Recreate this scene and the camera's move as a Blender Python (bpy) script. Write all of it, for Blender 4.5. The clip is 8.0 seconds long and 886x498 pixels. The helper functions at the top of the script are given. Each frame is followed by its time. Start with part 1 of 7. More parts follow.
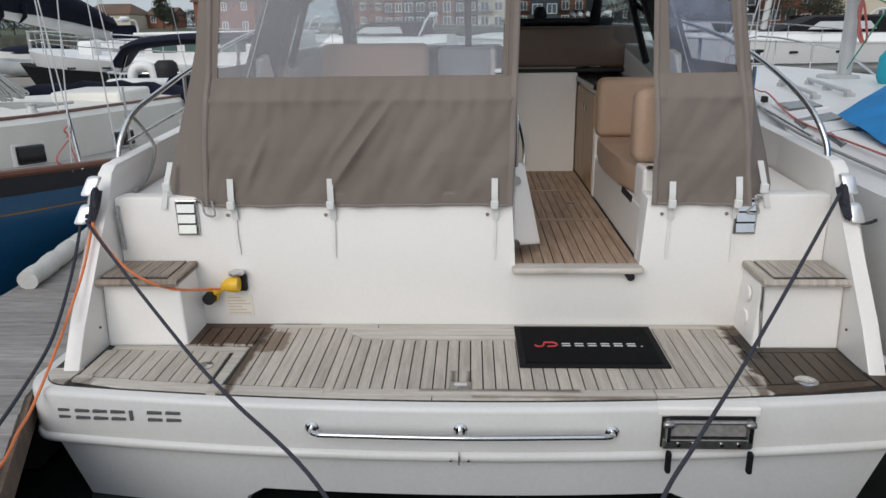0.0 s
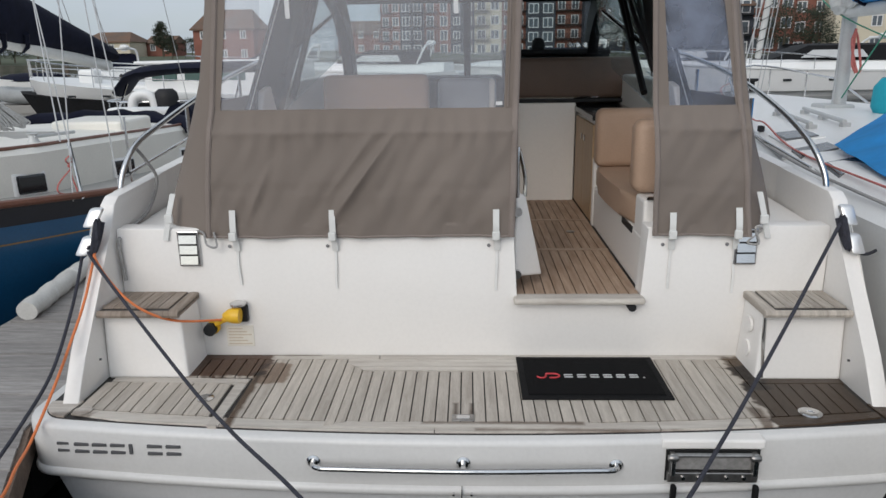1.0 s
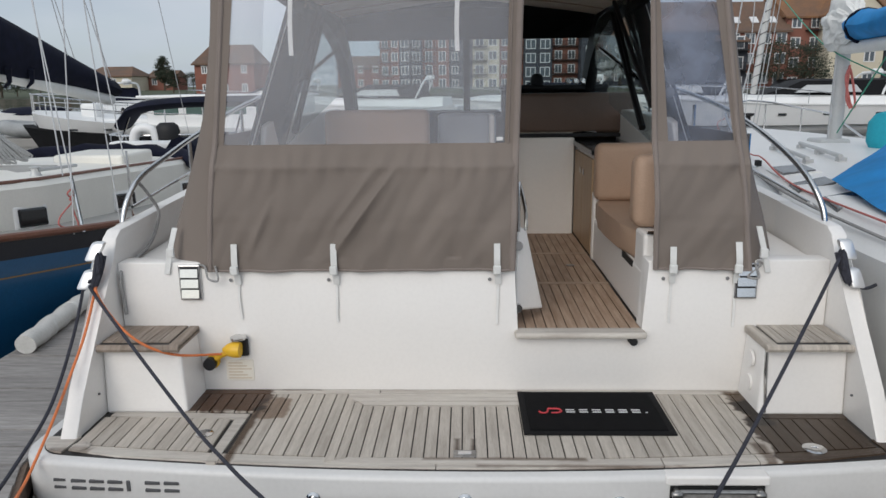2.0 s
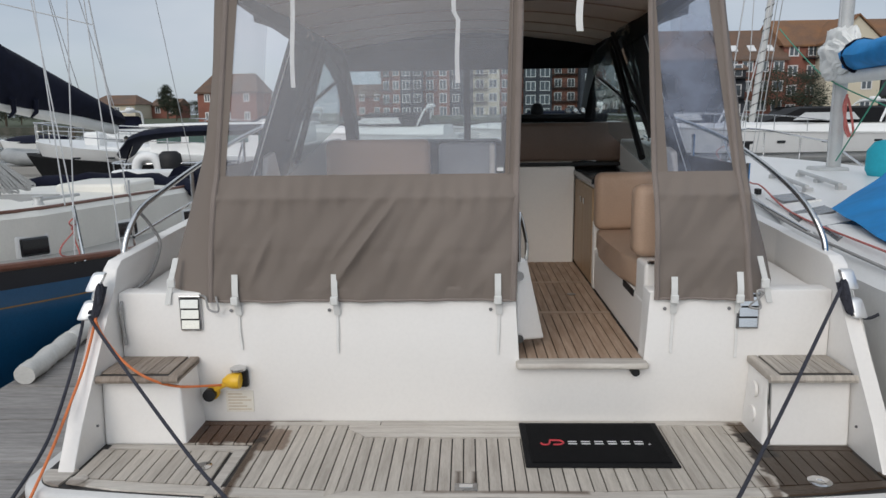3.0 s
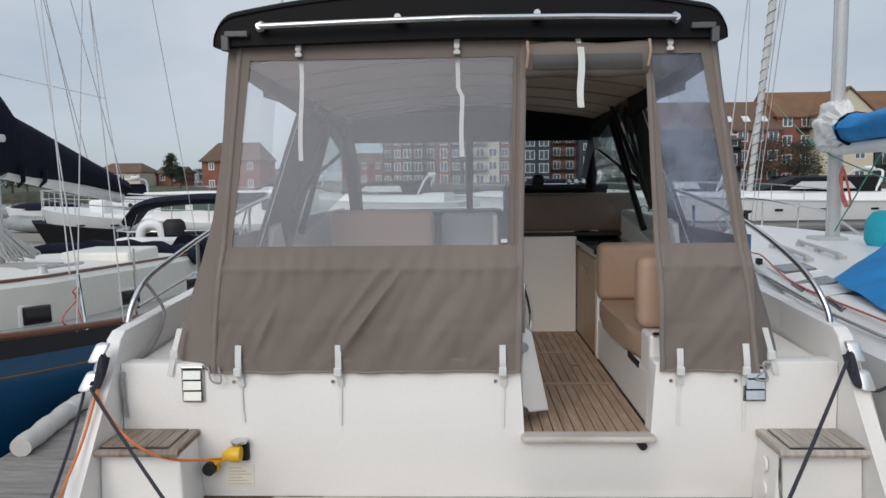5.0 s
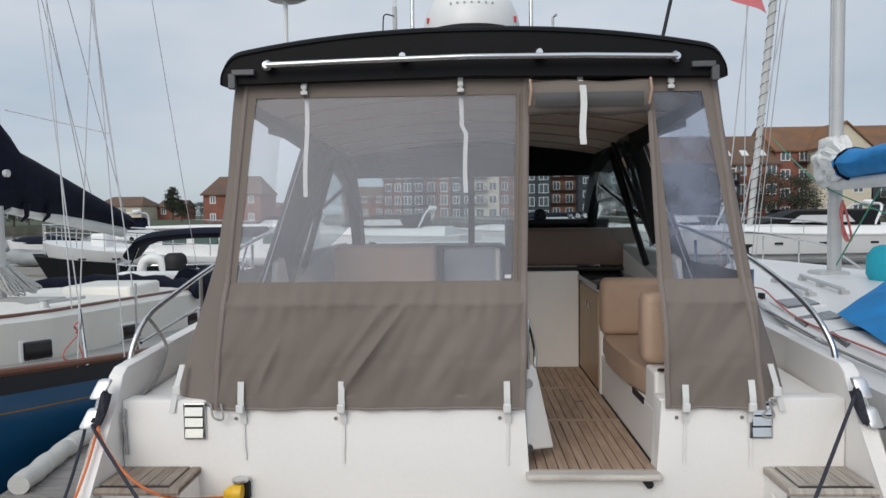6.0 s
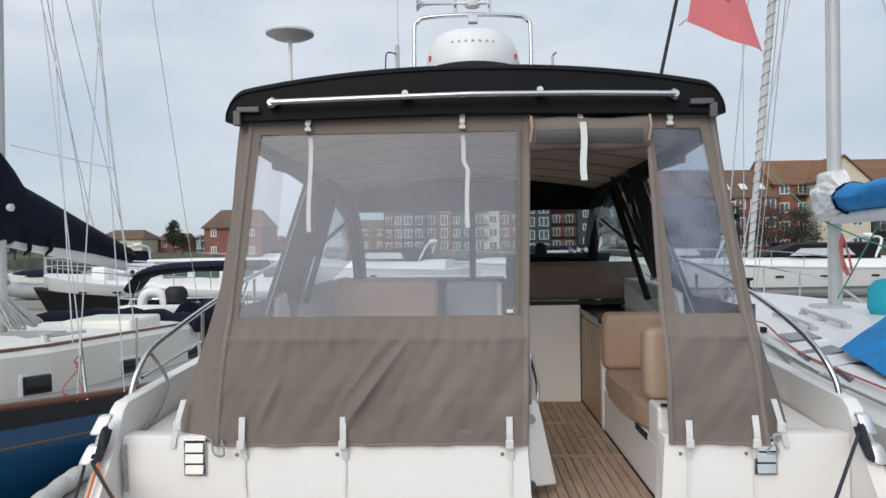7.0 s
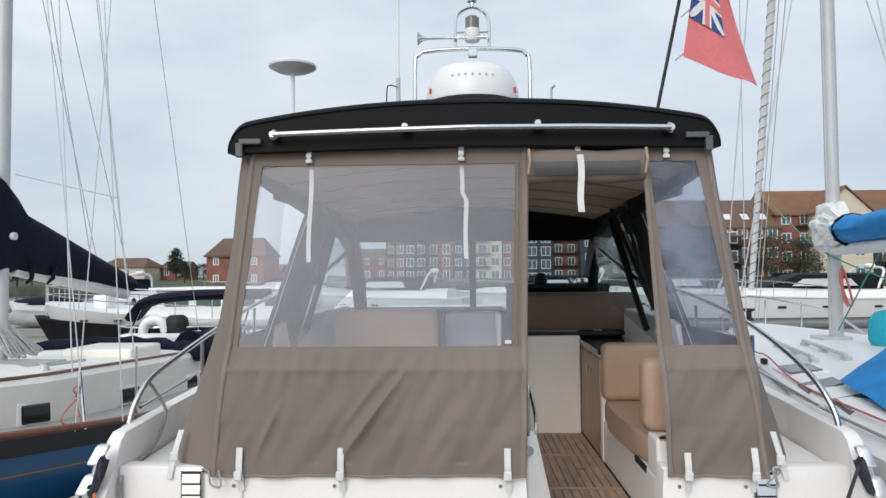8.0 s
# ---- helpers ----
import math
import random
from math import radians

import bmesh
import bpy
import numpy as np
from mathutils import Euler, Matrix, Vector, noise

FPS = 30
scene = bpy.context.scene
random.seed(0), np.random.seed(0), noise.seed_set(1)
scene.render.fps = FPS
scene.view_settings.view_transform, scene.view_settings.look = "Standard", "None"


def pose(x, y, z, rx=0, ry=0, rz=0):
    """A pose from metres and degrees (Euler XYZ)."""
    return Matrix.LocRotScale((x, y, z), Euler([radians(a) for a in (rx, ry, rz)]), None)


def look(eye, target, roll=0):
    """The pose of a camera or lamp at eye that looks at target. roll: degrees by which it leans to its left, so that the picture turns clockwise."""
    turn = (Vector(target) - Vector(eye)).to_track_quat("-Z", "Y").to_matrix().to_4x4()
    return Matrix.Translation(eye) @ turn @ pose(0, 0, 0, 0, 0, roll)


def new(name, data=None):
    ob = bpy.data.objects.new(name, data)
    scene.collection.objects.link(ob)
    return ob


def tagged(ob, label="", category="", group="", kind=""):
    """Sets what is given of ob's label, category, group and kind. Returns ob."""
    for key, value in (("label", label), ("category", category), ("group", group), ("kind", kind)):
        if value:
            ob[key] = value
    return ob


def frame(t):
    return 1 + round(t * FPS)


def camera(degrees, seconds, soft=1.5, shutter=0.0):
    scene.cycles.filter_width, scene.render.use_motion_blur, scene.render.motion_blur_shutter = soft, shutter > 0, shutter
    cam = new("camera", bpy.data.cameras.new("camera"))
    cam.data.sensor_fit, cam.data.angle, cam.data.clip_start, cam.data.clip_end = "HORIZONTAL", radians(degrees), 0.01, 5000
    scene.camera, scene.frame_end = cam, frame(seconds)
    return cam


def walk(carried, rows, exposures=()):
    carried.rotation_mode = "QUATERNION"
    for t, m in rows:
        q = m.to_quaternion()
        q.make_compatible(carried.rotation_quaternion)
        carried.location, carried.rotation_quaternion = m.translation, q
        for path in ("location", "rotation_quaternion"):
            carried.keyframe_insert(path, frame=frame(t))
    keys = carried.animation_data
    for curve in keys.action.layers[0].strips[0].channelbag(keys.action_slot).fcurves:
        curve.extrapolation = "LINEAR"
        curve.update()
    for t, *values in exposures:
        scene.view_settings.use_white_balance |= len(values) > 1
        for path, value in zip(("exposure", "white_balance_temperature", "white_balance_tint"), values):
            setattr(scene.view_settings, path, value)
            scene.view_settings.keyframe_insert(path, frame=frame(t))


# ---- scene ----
cam = camera(63.4, 8.0)
PATH = [
    (0, (0.098, -0.035, 1.815), (0.018, 1.871, 1.215), -0.8),
    (0.5, (0.09, -0.034, 1.827), (0.013, 1.882, 1.259), -0.8),
    (1, (0.079, -0.034, 1.839), (0.007, 1.893, 1.307), -0.8),
    (1.5, (0.074, -0.035, 1.846), (0.003, 1.902, 1.355), -0.8),
    (1.7, (0.067, -0.04, 1.846), (0.0, 1.902, 1.375), -0.7),
    (3, (0.068, -0.037, 1.863), (-0.001, 1.927, 1.491), -0.8),
    (3.5, (0.064, -0.042, 1.869), (-0.004, 1.929, 1.54), -0.7),
    (4, (0.062, -0.047, 1.875), (-0.007, 1.931, 1.591), -0.7),
    (4.5, (0.058, -0.048, 1.879), (-0.011, 1.937, 1.643), -0.7),
    (6, (0.035, -0.055, 1.895), (-0.033, 1.941, 1.799), -0.7),
    (6.5, (0.03, -0.06, 1.899), (-0.038, 1.938, 1.849), -0.7),
    (7, (0.028, -0.07, 1.903), (-0.04, 1.928, 1.899), -0.7),
    (7.5, (0.034, -0.081, 1.906), (-0.036, 1.917, 1.945), -0.6),
    (8, (0.044, -0.092, 1.91), (-0.029, 1.906, 1.987), -0.5),
]
# exposure follows the brightening of the shot
EXPOSURES = [(0.0, 0.16), (3.0, 0.13), (4.5, 0.16), (6.0, 0.21), (6.5, 0.27), (7.0, 0.38), (7.5, 0.46), (8.0, 0.50)]
walk(cam, [(t, look(eye, target, roll)) for t, eye, target, roll in PATH], EXPOSURES)

# ---- world and sun ----
world = bpy.data.worlds.new("overcast_sky")
scene.world = world
world.use_nodes = True
wn, wl = world.node_tree.nodes, world.node_tree.links
wn.clear()
w_out = wn.new("ShaderNodeOutputWorld")
w_bg = wn.new("ShaderNodeBackground")
w_sky = wn.new("ShaderNodeTexSky")
w_sky.sky_type = "NISHITA"
w_sky.sun_disc = False
SUN_EL, SUN_ROT = radians(30), radians(200)
w_sky.sun_elevation, w_sky.sun_rotation = SUN_EL, SUN_ROT
w_tc = wn.new("ShaderNodeTexCoord")
w_map = wn.new("ShaderNodeMapping")
w_map.inputs["Scale"].default_value = (1.0, 1.0, 2.6)
w_noise = wn.new("ShaderNodeTexNoise")
w_noise.inputs["Scale"].default_value = 1.9
w_noise.inputs["Detail"].default_value = 7
w_noise.inputs["Roughness"].default_value = 0.55
w_ramp = wn.new("ShaderNodeValToRGB")
w_ramp.color_ramp.elements[0].position = 0.30
w_ramp.color_ramp.elements[0].color = (0.52, 0.52, 0.52, 1)
w_ramp.color_ramp.elements[1].position = 0.52
w_ramp.color_ramp.elements[1].color = (0.97, 0.97, 0.97, 1)
w_cloud = wn.new("ShaderNodeTexNoise")
w_cloud.inputs["Scale"].default_value = 2.7
w_cloud.inputs["Detail"].default_value = 6
w_cr = wn.new("ShaderNodeValToRGB")
w_cr.color_ramp.elements[0].position = 0.3
w_cr.color_ramp.elements[0].color = (4.5, 5.15, 5.9, 1)
w_cr.color_ramp.elements[1].position = 0.68
w_cr.color_ramp.elements[1].color = (6.05, 6.4, 6.85, 1)
w_mix = wn.new("ShaderNodeMix")
w_mix.data_type = "RGBA"
wl.new(w_tc.outputs["Generated"], w_map.inputs["Vector"])
wl.new(w_map.outputs["Vector"], w_noise.inputs["Vector"])
wl.new(w_map.outputs["Vector"], w_cloud.inputs["Vector"])
wl.new(w_noise.outputs["Fac"], w_ramp.inputs["Fac"])
wl.new(w_cloud.outputs["Fac"], w_cr.inputs["Fac"])
wl.new(w_ramp.outputs["Color"], w_mix.inputs["Factor"])
wl.new(w_sky.outputs["Color"], w_mix.inputs["A"])
wl.new(w_cr.outputs["Color"], w_mix.inputs["B"])
w_sep = wn.new("ShaderNodeSeparateXYZ")
w_low = wn.new("ShaderNodeValToRGB")
w_low.color_ramp.elements[0].position, w_low.color_ramp.elements[1].position = 0.0, 0.30
w_low.color_ramp.elements[0].color = (0.74, 0.79, 0.85, 1)
w_low.color_ramp.elements[1].color = (1, 1, 1, 1)
w_mul = wn.new("ShaderNodeMix")
w_mul.data_type, w_mul.blend_type = "RGBA", "MULTIPLY"
w_mul.inputs["Factor"].default_value = 1.0
wl.new(w_tc.outputs["Generated"], w_sep.inputs[0])
wl.new(w_sep.outputs["Z"], w_low.inputs["Fac"])
wl.new(w_mix.outputs["Result"], w_mul.inputs["A"])
wl.new(w_low.outputs["Color"], w_mul.inputs["B"])
# thin cloud is brighter on the sun's side
w_dot = wn.new("ShaderNodeVectorMath")
w_dot.operation = "DOT_PRODUCT"
w_dot.inputs[1].default_value = (math.sin(SUN_ROT) * math.cos(SUN_EL), math.cos(SUN_ROT) * math.cos(SUN_EL), math.sin(SUN_EL))
w_near = wn.new("ShaderNodeMapRange")
w_near.interpolation_type = "SMOOTHSTEP"
w_near.inputs["From Min"].default_value, w_near.inputs["From Max"].default_value = 0.1, 1.0
w_near.inputs["To Min"].default_value, w_near.inputs["To Max"].default_value = 1.0, 1.5
w_glow = wn.new("ShaderNodeVectorMath")
w_glow.operation = "SCALE"
wl.new(w_tc.outputs["Generated"], w_dot.inputs[0])
wl.new(w_dot.outputs["Value"], w_near.inputs["Value"])
wl.new(w_mul.outputs["Result"], w_glow.inputs[0])
wl.new(w_near.outputs["Result"], w_glow.inputs["Scale"])
wl.new(w_glow.outputs["Vector"], w_bg.inputs["Color"])
w_bg.inputs["Strength"].default_value = 0.1
wl.new(w_bg.outputs["Background"], w_out.inputs["Surface"])

sun_data = bpy.data.lights.new("sun", "SUN")
sun_data.energy, sun_data.angle, sun_data.color = 1.05, radians(36), (1.0, 0.93, 0.85)
sun = new("sun", sun_data)
sun.matrix_world = look((-3.08, -5.46, 5.2), (0, 3, 0))


# ---- materials ----
def material(name, base, rough=0.5, metal=0.0, vary=0.12, scale=6.0, bump=0.0, bump_scale=60.0, base2=None, spec=0.5, coat=0.0, stretch=(1, 1, 1), random_tint=0.0, stains=()):
    """A surface with two scales of variation: broad mottling and fine grain with relief. stains: boxes (x0, x1, y0, y1, z0, z1, colour, ragged edge) where it is wet."""
    m = bpy.data.materials.new(name)
    m.use_nodes = True
    n, l = m.node_tree.nodes, m.node_tree.links
    b = n["Principled BSDF"]
    b.inputs["Roughness"].default_value = rough
    b.inputs["Metallic"].default_value = metal
    b.inputs["Specular IOR Level"].default_value = spec
    b.inputs["Coat Weight"].default_value = coat
    tc = n.new("ShaderNodeNewGeometry")
    mp = n.new("ShaderNodeMapping")
    mp.inputs["Scale"].default_value = stretch
    l.new(tc.outputs["Position"], mp.inputs["Vector"])
    n1 = n.new("ShaderNodeTexNoise")
    n1.inputs["Scale"].default_value = scale
    n1.inputs["Detail"].default_value = 5
    n2 = n.new("ShaderNodeTexNoise")
    n2.inputs["Scale"].default_value = bump_scale
    n2.inputs["Detail"].default_value = 3
    for q in (n1, n2):
        l.new(mp.outputs["Vector"], q.inputs["Vector"])
    dark = base2 or tuple(c * (1 - vary) for c in base)
    r = n.new("ShaderNodeValToRGB")
    r.color_ramp.elements[0].position, r.color_ramp.elements[1].position = 0.33, 0.67
    r.color_ramp.elements[0].color = (*dark, 1)
    r.color_ramp.elements[1].color = (*base, 1)
    l.new(n1.outputs["Fac"], r.inputs["Fac"])
    mul = n.new("ShaderNodeMix")
    mul.data_type, mul.blend_type = "RGBA", "MULTIPLY"
    mul.inputs["Factor"].default_value = min(1.0, vary * 2)
    g = n.new("ShaderNodeValToRGB")
    g.color_ramp.elements[0].position, g.color_ramp.elements[1].position = 0.3, 0.6
    g.color_ramp.elements[0].color = (0.62, 0.62, 0.62, 1)
    l.new(n2.outputs["Fac"], g.inputs["Fac"])
    l.new(r.outputs["Color"], mul.inputs["A"])
    l.new(g.outputs["Color"], mul.inputs["B"])
    col = mul.outputs["Result"]
    if random_tint:
        oi = n.new("ShaderNodeObjectInfo")
        hs = n.new("ShaderNodeHueSaturation")
        mr = n.new("ShaderNodeMapRange")
        mr.inputs["To Min"].default_value, mr.inputs["To Max"].default_value = 1 - random_tint, 1 + random_tint
        l.new(oi.outputs["Random"], mr.inputs["Value"])
        l.new(mr.outputs["Result"], hs.inputs["Value"])
        l.new(col, hs.inputs["Color"])
        col = hs.outputs["Color"]
    if stains:
        nn = n.new("ShaderNodeTexNoise")
        nn.inputs["Scale"].default_value = 13
        nn.inputs["Detail"].default_value = 7
        l.new(tc.outputs["Position"], nn.inputs["Vector"])
        rough_sock = None
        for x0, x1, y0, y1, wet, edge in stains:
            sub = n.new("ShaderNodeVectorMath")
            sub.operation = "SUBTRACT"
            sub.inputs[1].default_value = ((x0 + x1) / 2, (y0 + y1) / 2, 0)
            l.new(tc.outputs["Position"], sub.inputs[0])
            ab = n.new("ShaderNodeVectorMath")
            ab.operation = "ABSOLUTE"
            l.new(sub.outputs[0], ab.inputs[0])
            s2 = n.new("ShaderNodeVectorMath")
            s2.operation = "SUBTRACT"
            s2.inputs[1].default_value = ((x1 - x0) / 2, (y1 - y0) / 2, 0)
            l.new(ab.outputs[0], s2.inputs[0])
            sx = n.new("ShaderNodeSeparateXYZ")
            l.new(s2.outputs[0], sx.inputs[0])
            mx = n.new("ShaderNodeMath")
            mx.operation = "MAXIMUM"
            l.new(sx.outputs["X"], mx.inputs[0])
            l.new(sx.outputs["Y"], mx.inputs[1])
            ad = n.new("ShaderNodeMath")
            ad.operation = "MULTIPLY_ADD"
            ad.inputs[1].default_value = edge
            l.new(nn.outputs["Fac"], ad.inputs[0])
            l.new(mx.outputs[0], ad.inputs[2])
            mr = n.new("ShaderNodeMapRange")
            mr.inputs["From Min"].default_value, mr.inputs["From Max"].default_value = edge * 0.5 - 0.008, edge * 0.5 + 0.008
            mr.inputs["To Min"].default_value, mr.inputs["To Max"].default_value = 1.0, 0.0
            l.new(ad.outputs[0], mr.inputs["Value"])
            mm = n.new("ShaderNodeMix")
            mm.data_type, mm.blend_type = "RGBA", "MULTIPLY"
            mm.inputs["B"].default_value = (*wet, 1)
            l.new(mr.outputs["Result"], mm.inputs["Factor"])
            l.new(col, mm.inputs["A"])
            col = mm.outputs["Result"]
            rr = n.new("ShaderNodeMix")
            rr.inputs["B"].default_value = 0.34
            l.new(mr.outputs["Result"], rr.inputs["Factor"])
            if rough_sock:
                l.new(rough_sock, rr.inputs["A"])
            else:
                rr.inputs["A"].default_value = rough
            rough_sock = rr.outputs["Result"]
        l.new(rough_sock, b.inputs["Roughness"])
    l.new(col, b.inputs["Base Color"])
    if bump:
        bp = n.new("ShaderNodeBump")
        bp.inputs["Strength"].default_value = bump
        bp.inputs["Distance"].default_value = 0.01
        l.new(n2.outputs["Fac"], bp.inputs["Height"])
        l.new(bp.outputs["Normal"], b.inputs["Normal"])
    return m


def clear_sheet(name, haze, tint, rough=0.08, haze_col=(0.8, 0.82, 0.85), gloss=0.6, crease=0.25, mottle=0.1, fold=2.3):
    """Clear plastic or glass: lets light through, a little milky, with a gloss."""
    m = bpy.data.materials.new(name)
    m.use_nodes = True
    n, l = m.node_tree.nodes, m.node_tree.links
    b = n["Principled BSDF"]
    b.inputs["Base Color"].default_value = (*haze_col, 1)
    b.inputs["Roughness"].default_value = 0.5
    tr = n.new("ShaderNodeBsdfTransparent")
    tr.inputs["Color"].default_value = (*tint, 1)
    gl = n.new("ShaderNodeBsdfGlossy")
    gl.inputs["Roughness"].default_value = rough
    geo = n.new("ShaderNodeNewGeometry")
    no = n.new("ShaderNodeTexNoise")
    no.inputs["Scale"].default_value = fold
    no.inputs["Detail"].default_value = 4
    l.new(geo.outputs["Position"], no.inputs["Vector"])
    bp = n.new("ShaderNodeBump")
    bp.inputs["Strength"].default_value = crease
    bp.inputs["Distance"].default_value = 0.02
    l.new(no.outputs["Fac"], bp.inputs["Height"])
    l.new(bp.outputs["Normal"], gl.inputs["Normal"])
    mr = n.new("ShaderNodeMapRange")
    mr.inputs["From Min"].default_value, mr.inputs["From Max"].default_value = 0.35, 0.65
    mr.inputs["To Min"].default_value, mr.inputs["To Max"].default_value = haze * (1 - mottle), haze * (1 + mottle)
    l.new(no.outputs["Fac"], mr.inputs["Value"])
    m1 = n.new("ShaderNodeMixShader")
    l.new(mr.outputs["Result"], m1.inputs["Fac"])
    l.new(tr.outputs[0], m1.inputs[1])
    l.new(b.outputs[0], m1.inputs[2])
    lw = n.new("ShaderNodeLayerWeight")
    pw = n.new("ShaderNodeMath")
    pw.operation = "POWER"
    pw.inputs[1].default_value = 5.0
    l.new(lw.outputs["Facing"], pw.inputs[0])
    fr = n.new("ShaderNodeMath")
    fr.operation = "MULTIPLY_ADD"
    fr.inputs[1].default_value, fr.inputs[2].default_value = gloss, 0.035
    l.new(pw.outputs[0], fr.inputs[0])
    m2 = n.new("ShaderNodeMixShader")
    l.new(fr.outputs[0], m2.inputs["Fac"])
    l.new(m1.outputs[0], m2.inputs[1])
    l.new(gl.outputs[0], m2.inputs[2])
    l.new(m2.outputs[0], n["Material Output"].inputs["Surface"])
    return m


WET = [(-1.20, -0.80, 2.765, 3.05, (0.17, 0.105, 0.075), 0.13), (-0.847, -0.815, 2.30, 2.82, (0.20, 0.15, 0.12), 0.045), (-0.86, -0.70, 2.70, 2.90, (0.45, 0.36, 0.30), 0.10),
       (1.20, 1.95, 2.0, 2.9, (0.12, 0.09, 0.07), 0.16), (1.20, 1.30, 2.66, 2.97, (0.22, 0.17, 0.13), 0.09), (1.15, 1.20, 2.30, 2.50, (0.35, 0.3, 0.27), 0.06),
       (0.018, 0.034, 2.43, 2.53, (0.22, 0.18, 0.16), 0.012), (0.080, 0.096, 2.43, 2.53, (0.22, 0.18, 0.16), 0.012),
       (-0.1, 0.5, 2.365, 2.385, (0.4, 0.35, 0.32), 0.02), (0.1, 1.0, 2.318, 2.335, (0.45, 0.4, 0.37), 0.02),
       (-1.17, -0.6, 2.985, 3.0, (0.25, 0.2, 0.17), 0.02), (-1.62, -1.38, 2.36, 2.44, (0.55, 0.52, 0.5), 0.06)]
gelcoat = material("white_gelcoat", (0.82, 0.795, 0.765), 0.42, vary=0.03, scale=1.5, coat=0.06)
gelcoat_in = material("cream_moulding", (0.82, 0.79, 0.75), 0.4, vary=0.03, scale=2)
# lower hull, fascia and strake are set darker than the white gelcoat
gelcoat_grey = material("lower_hull_grey", (0.62, 0.625, 0.63), 0.35, vary=0.06, scale=2)
gelcoat_darker = material("darker_gelcoat", (0.66, 0.65, 0.635), 0.35, vary=0.05, scale=3)
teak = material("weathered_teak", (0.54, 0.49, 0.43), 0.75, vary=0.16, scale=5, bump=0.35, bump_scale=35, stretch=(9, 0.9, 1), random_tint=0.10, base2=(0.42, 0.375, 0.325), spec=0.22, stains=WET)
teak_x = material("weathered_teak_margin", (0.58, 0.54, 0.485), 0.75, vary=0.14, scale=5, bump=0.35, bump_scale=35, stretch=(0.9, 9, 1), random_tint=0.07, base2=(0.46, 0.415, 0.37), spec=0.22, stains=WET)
teak_dry = material("dry_step_teak", (0.52, 0.47, 0.41), 0.75, vary=0.16, scale=5, bump=0.35, bump_scale=35, stretch=(9, 0.9, 1), random_tint=0.10, base2=(0.33, 0.29, 0.25))
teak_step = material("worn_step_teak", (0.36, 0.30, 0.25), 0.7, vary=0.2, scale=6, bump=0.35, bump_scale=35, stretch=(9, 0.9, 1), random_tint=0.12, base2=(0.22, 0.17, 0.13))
teak_in = material("cockpit_teak", (0.47, 0.34, 0.25), 0.6, vary=0.14, scale=5, bump=0.25, bump_scale=35, stretch=(9, 0.9, 1), random_tint=0.10, base2=(0.33, 0.22, 0.15))
caulk = material("black_caulking", (0.025, 0.023, 0.022), 0.6)
canvas = material("taupe_canvas", (0.210, 0.175, 0.151), 0.9, vary=0.10, scale=2.2, bump=0.25, bump_scale=420)
webbing_pale = material("sun_bleached_webbing", (0.76, 0.75, 0.73), 0.8, vary=0.05, scale=20)
rope_pale = material("pale_rope", (0.62, 0.61, 0.59), 0.85, vary=0.25, scale=70, bump=0.5, bump_scale=220)
canvas_seam = material("taupe_seam", (0.24, 0.20, 0.178), 0.9, vary=0.10, scale=9, bump=0.3, bump_scale=300)
vinyl = clear_sheet("clear_vinyl", 0.19, (0.90, 0.905, 0.92), rough=0.38, crease=0.08, haze_col=(0.76, 0.77, 0.86))
# mottled blue haze stands in for reflected sheen, darker tint for two layers
vinyl_creased = clear_sheet("creased_clear_vinyl", 0.30, (0.68, 0.71, 0.77), rough=0.34, haze_col=(0.27, 0.31, 0.42), gloss=0.8, crease=1.0, mottle=0.6, fold=5.5)
vinyl_side = clear_sheet("side_clear_vinyl", 0.07, (0.95, 0.955, 0.965), haze_col=(0.80, 0.83, 0.91), gloss=0.35, rough=0.34, crease=0.08)
strut_cloth = material("dark_grey_sleeve_cloth", (0.030, 0.031, 0.035), 0.85, vary=0.25, scale=5, bump=0.3, bump_scale=30)
glass = clear_sheet("window_glass", 0.03, (0.85, 0.9, 0.9), 0.02)
steel = material("stainless_steel", (0.62, 0.62, 0.62), 0.12, 1.0, vary=0.05)
dull = material("dull_stainless", (0.34, 0.33, 0.32), 0.32, 0.9, vary=0.25, scale=20)
teak_in_x = material("cockpit_teak_margin", (0.52, 0.39, 0.30), 0.6, vary=0.14, scale=5, bump=0.25, bump_scale=35, stretch=(0.9, 9, 1), random_tint=0.06, base2=(0.40, 0.29, 0.21))
satin = material("brushed_stainless", (0.80, 0.80, 0.80), 0.34, 0.8, vary=0.05)
black = material("black_roof_shell", (0.009, 0.009, 0.010), 0.55, vary=0.15, scale=3, spec=0.12)
black_matt = material("black_plastic", (0.018, 0.018, 0.02), 0.55, vary=0.15, spec=0.3)
headliner = material("beige_headliner", (0.66, 0.55, 0.45), 0.9, vary=0.06, scale=3, bump=0.1, bump_scale=200)
tan = material("tan_leather", (0.46, 0.315, 0.225), 0.55, vary=0.08, scale=6, bump=0.15, bump_scale=120)
brown = material("dark_brown_leather", (0.135, 0.088, 0.064), 0.5, vary=0.12, scale=5, bump=0.12, bump_scale=120)
oak = material("oak_veneer", (0.42, 0.29, 0.17), 0.45, vary=0.14, scale=5, bump=0.06, bump_scale=40, stretch=(7, 7, 0.6), base2=(0.35, 0.23, 0.13))
webbing = material("white_webbing", (0.72, 0.72, 0.70), 0.8, vary=0.08, scale=20, bump=0.2, bump_scale=300)
rubber = material("black_rubber", (0.010, 0.010, 0.011), 0.85, spec=0.2, vary=0.3, scale=15, bump=0.5, bump_scale=350)
rope_dark = material("dark_braided_rope", (0.045, 0.047, 0.065), 0.85, vary=0.35, scale=80, bump=0.6, bump_scale=220)
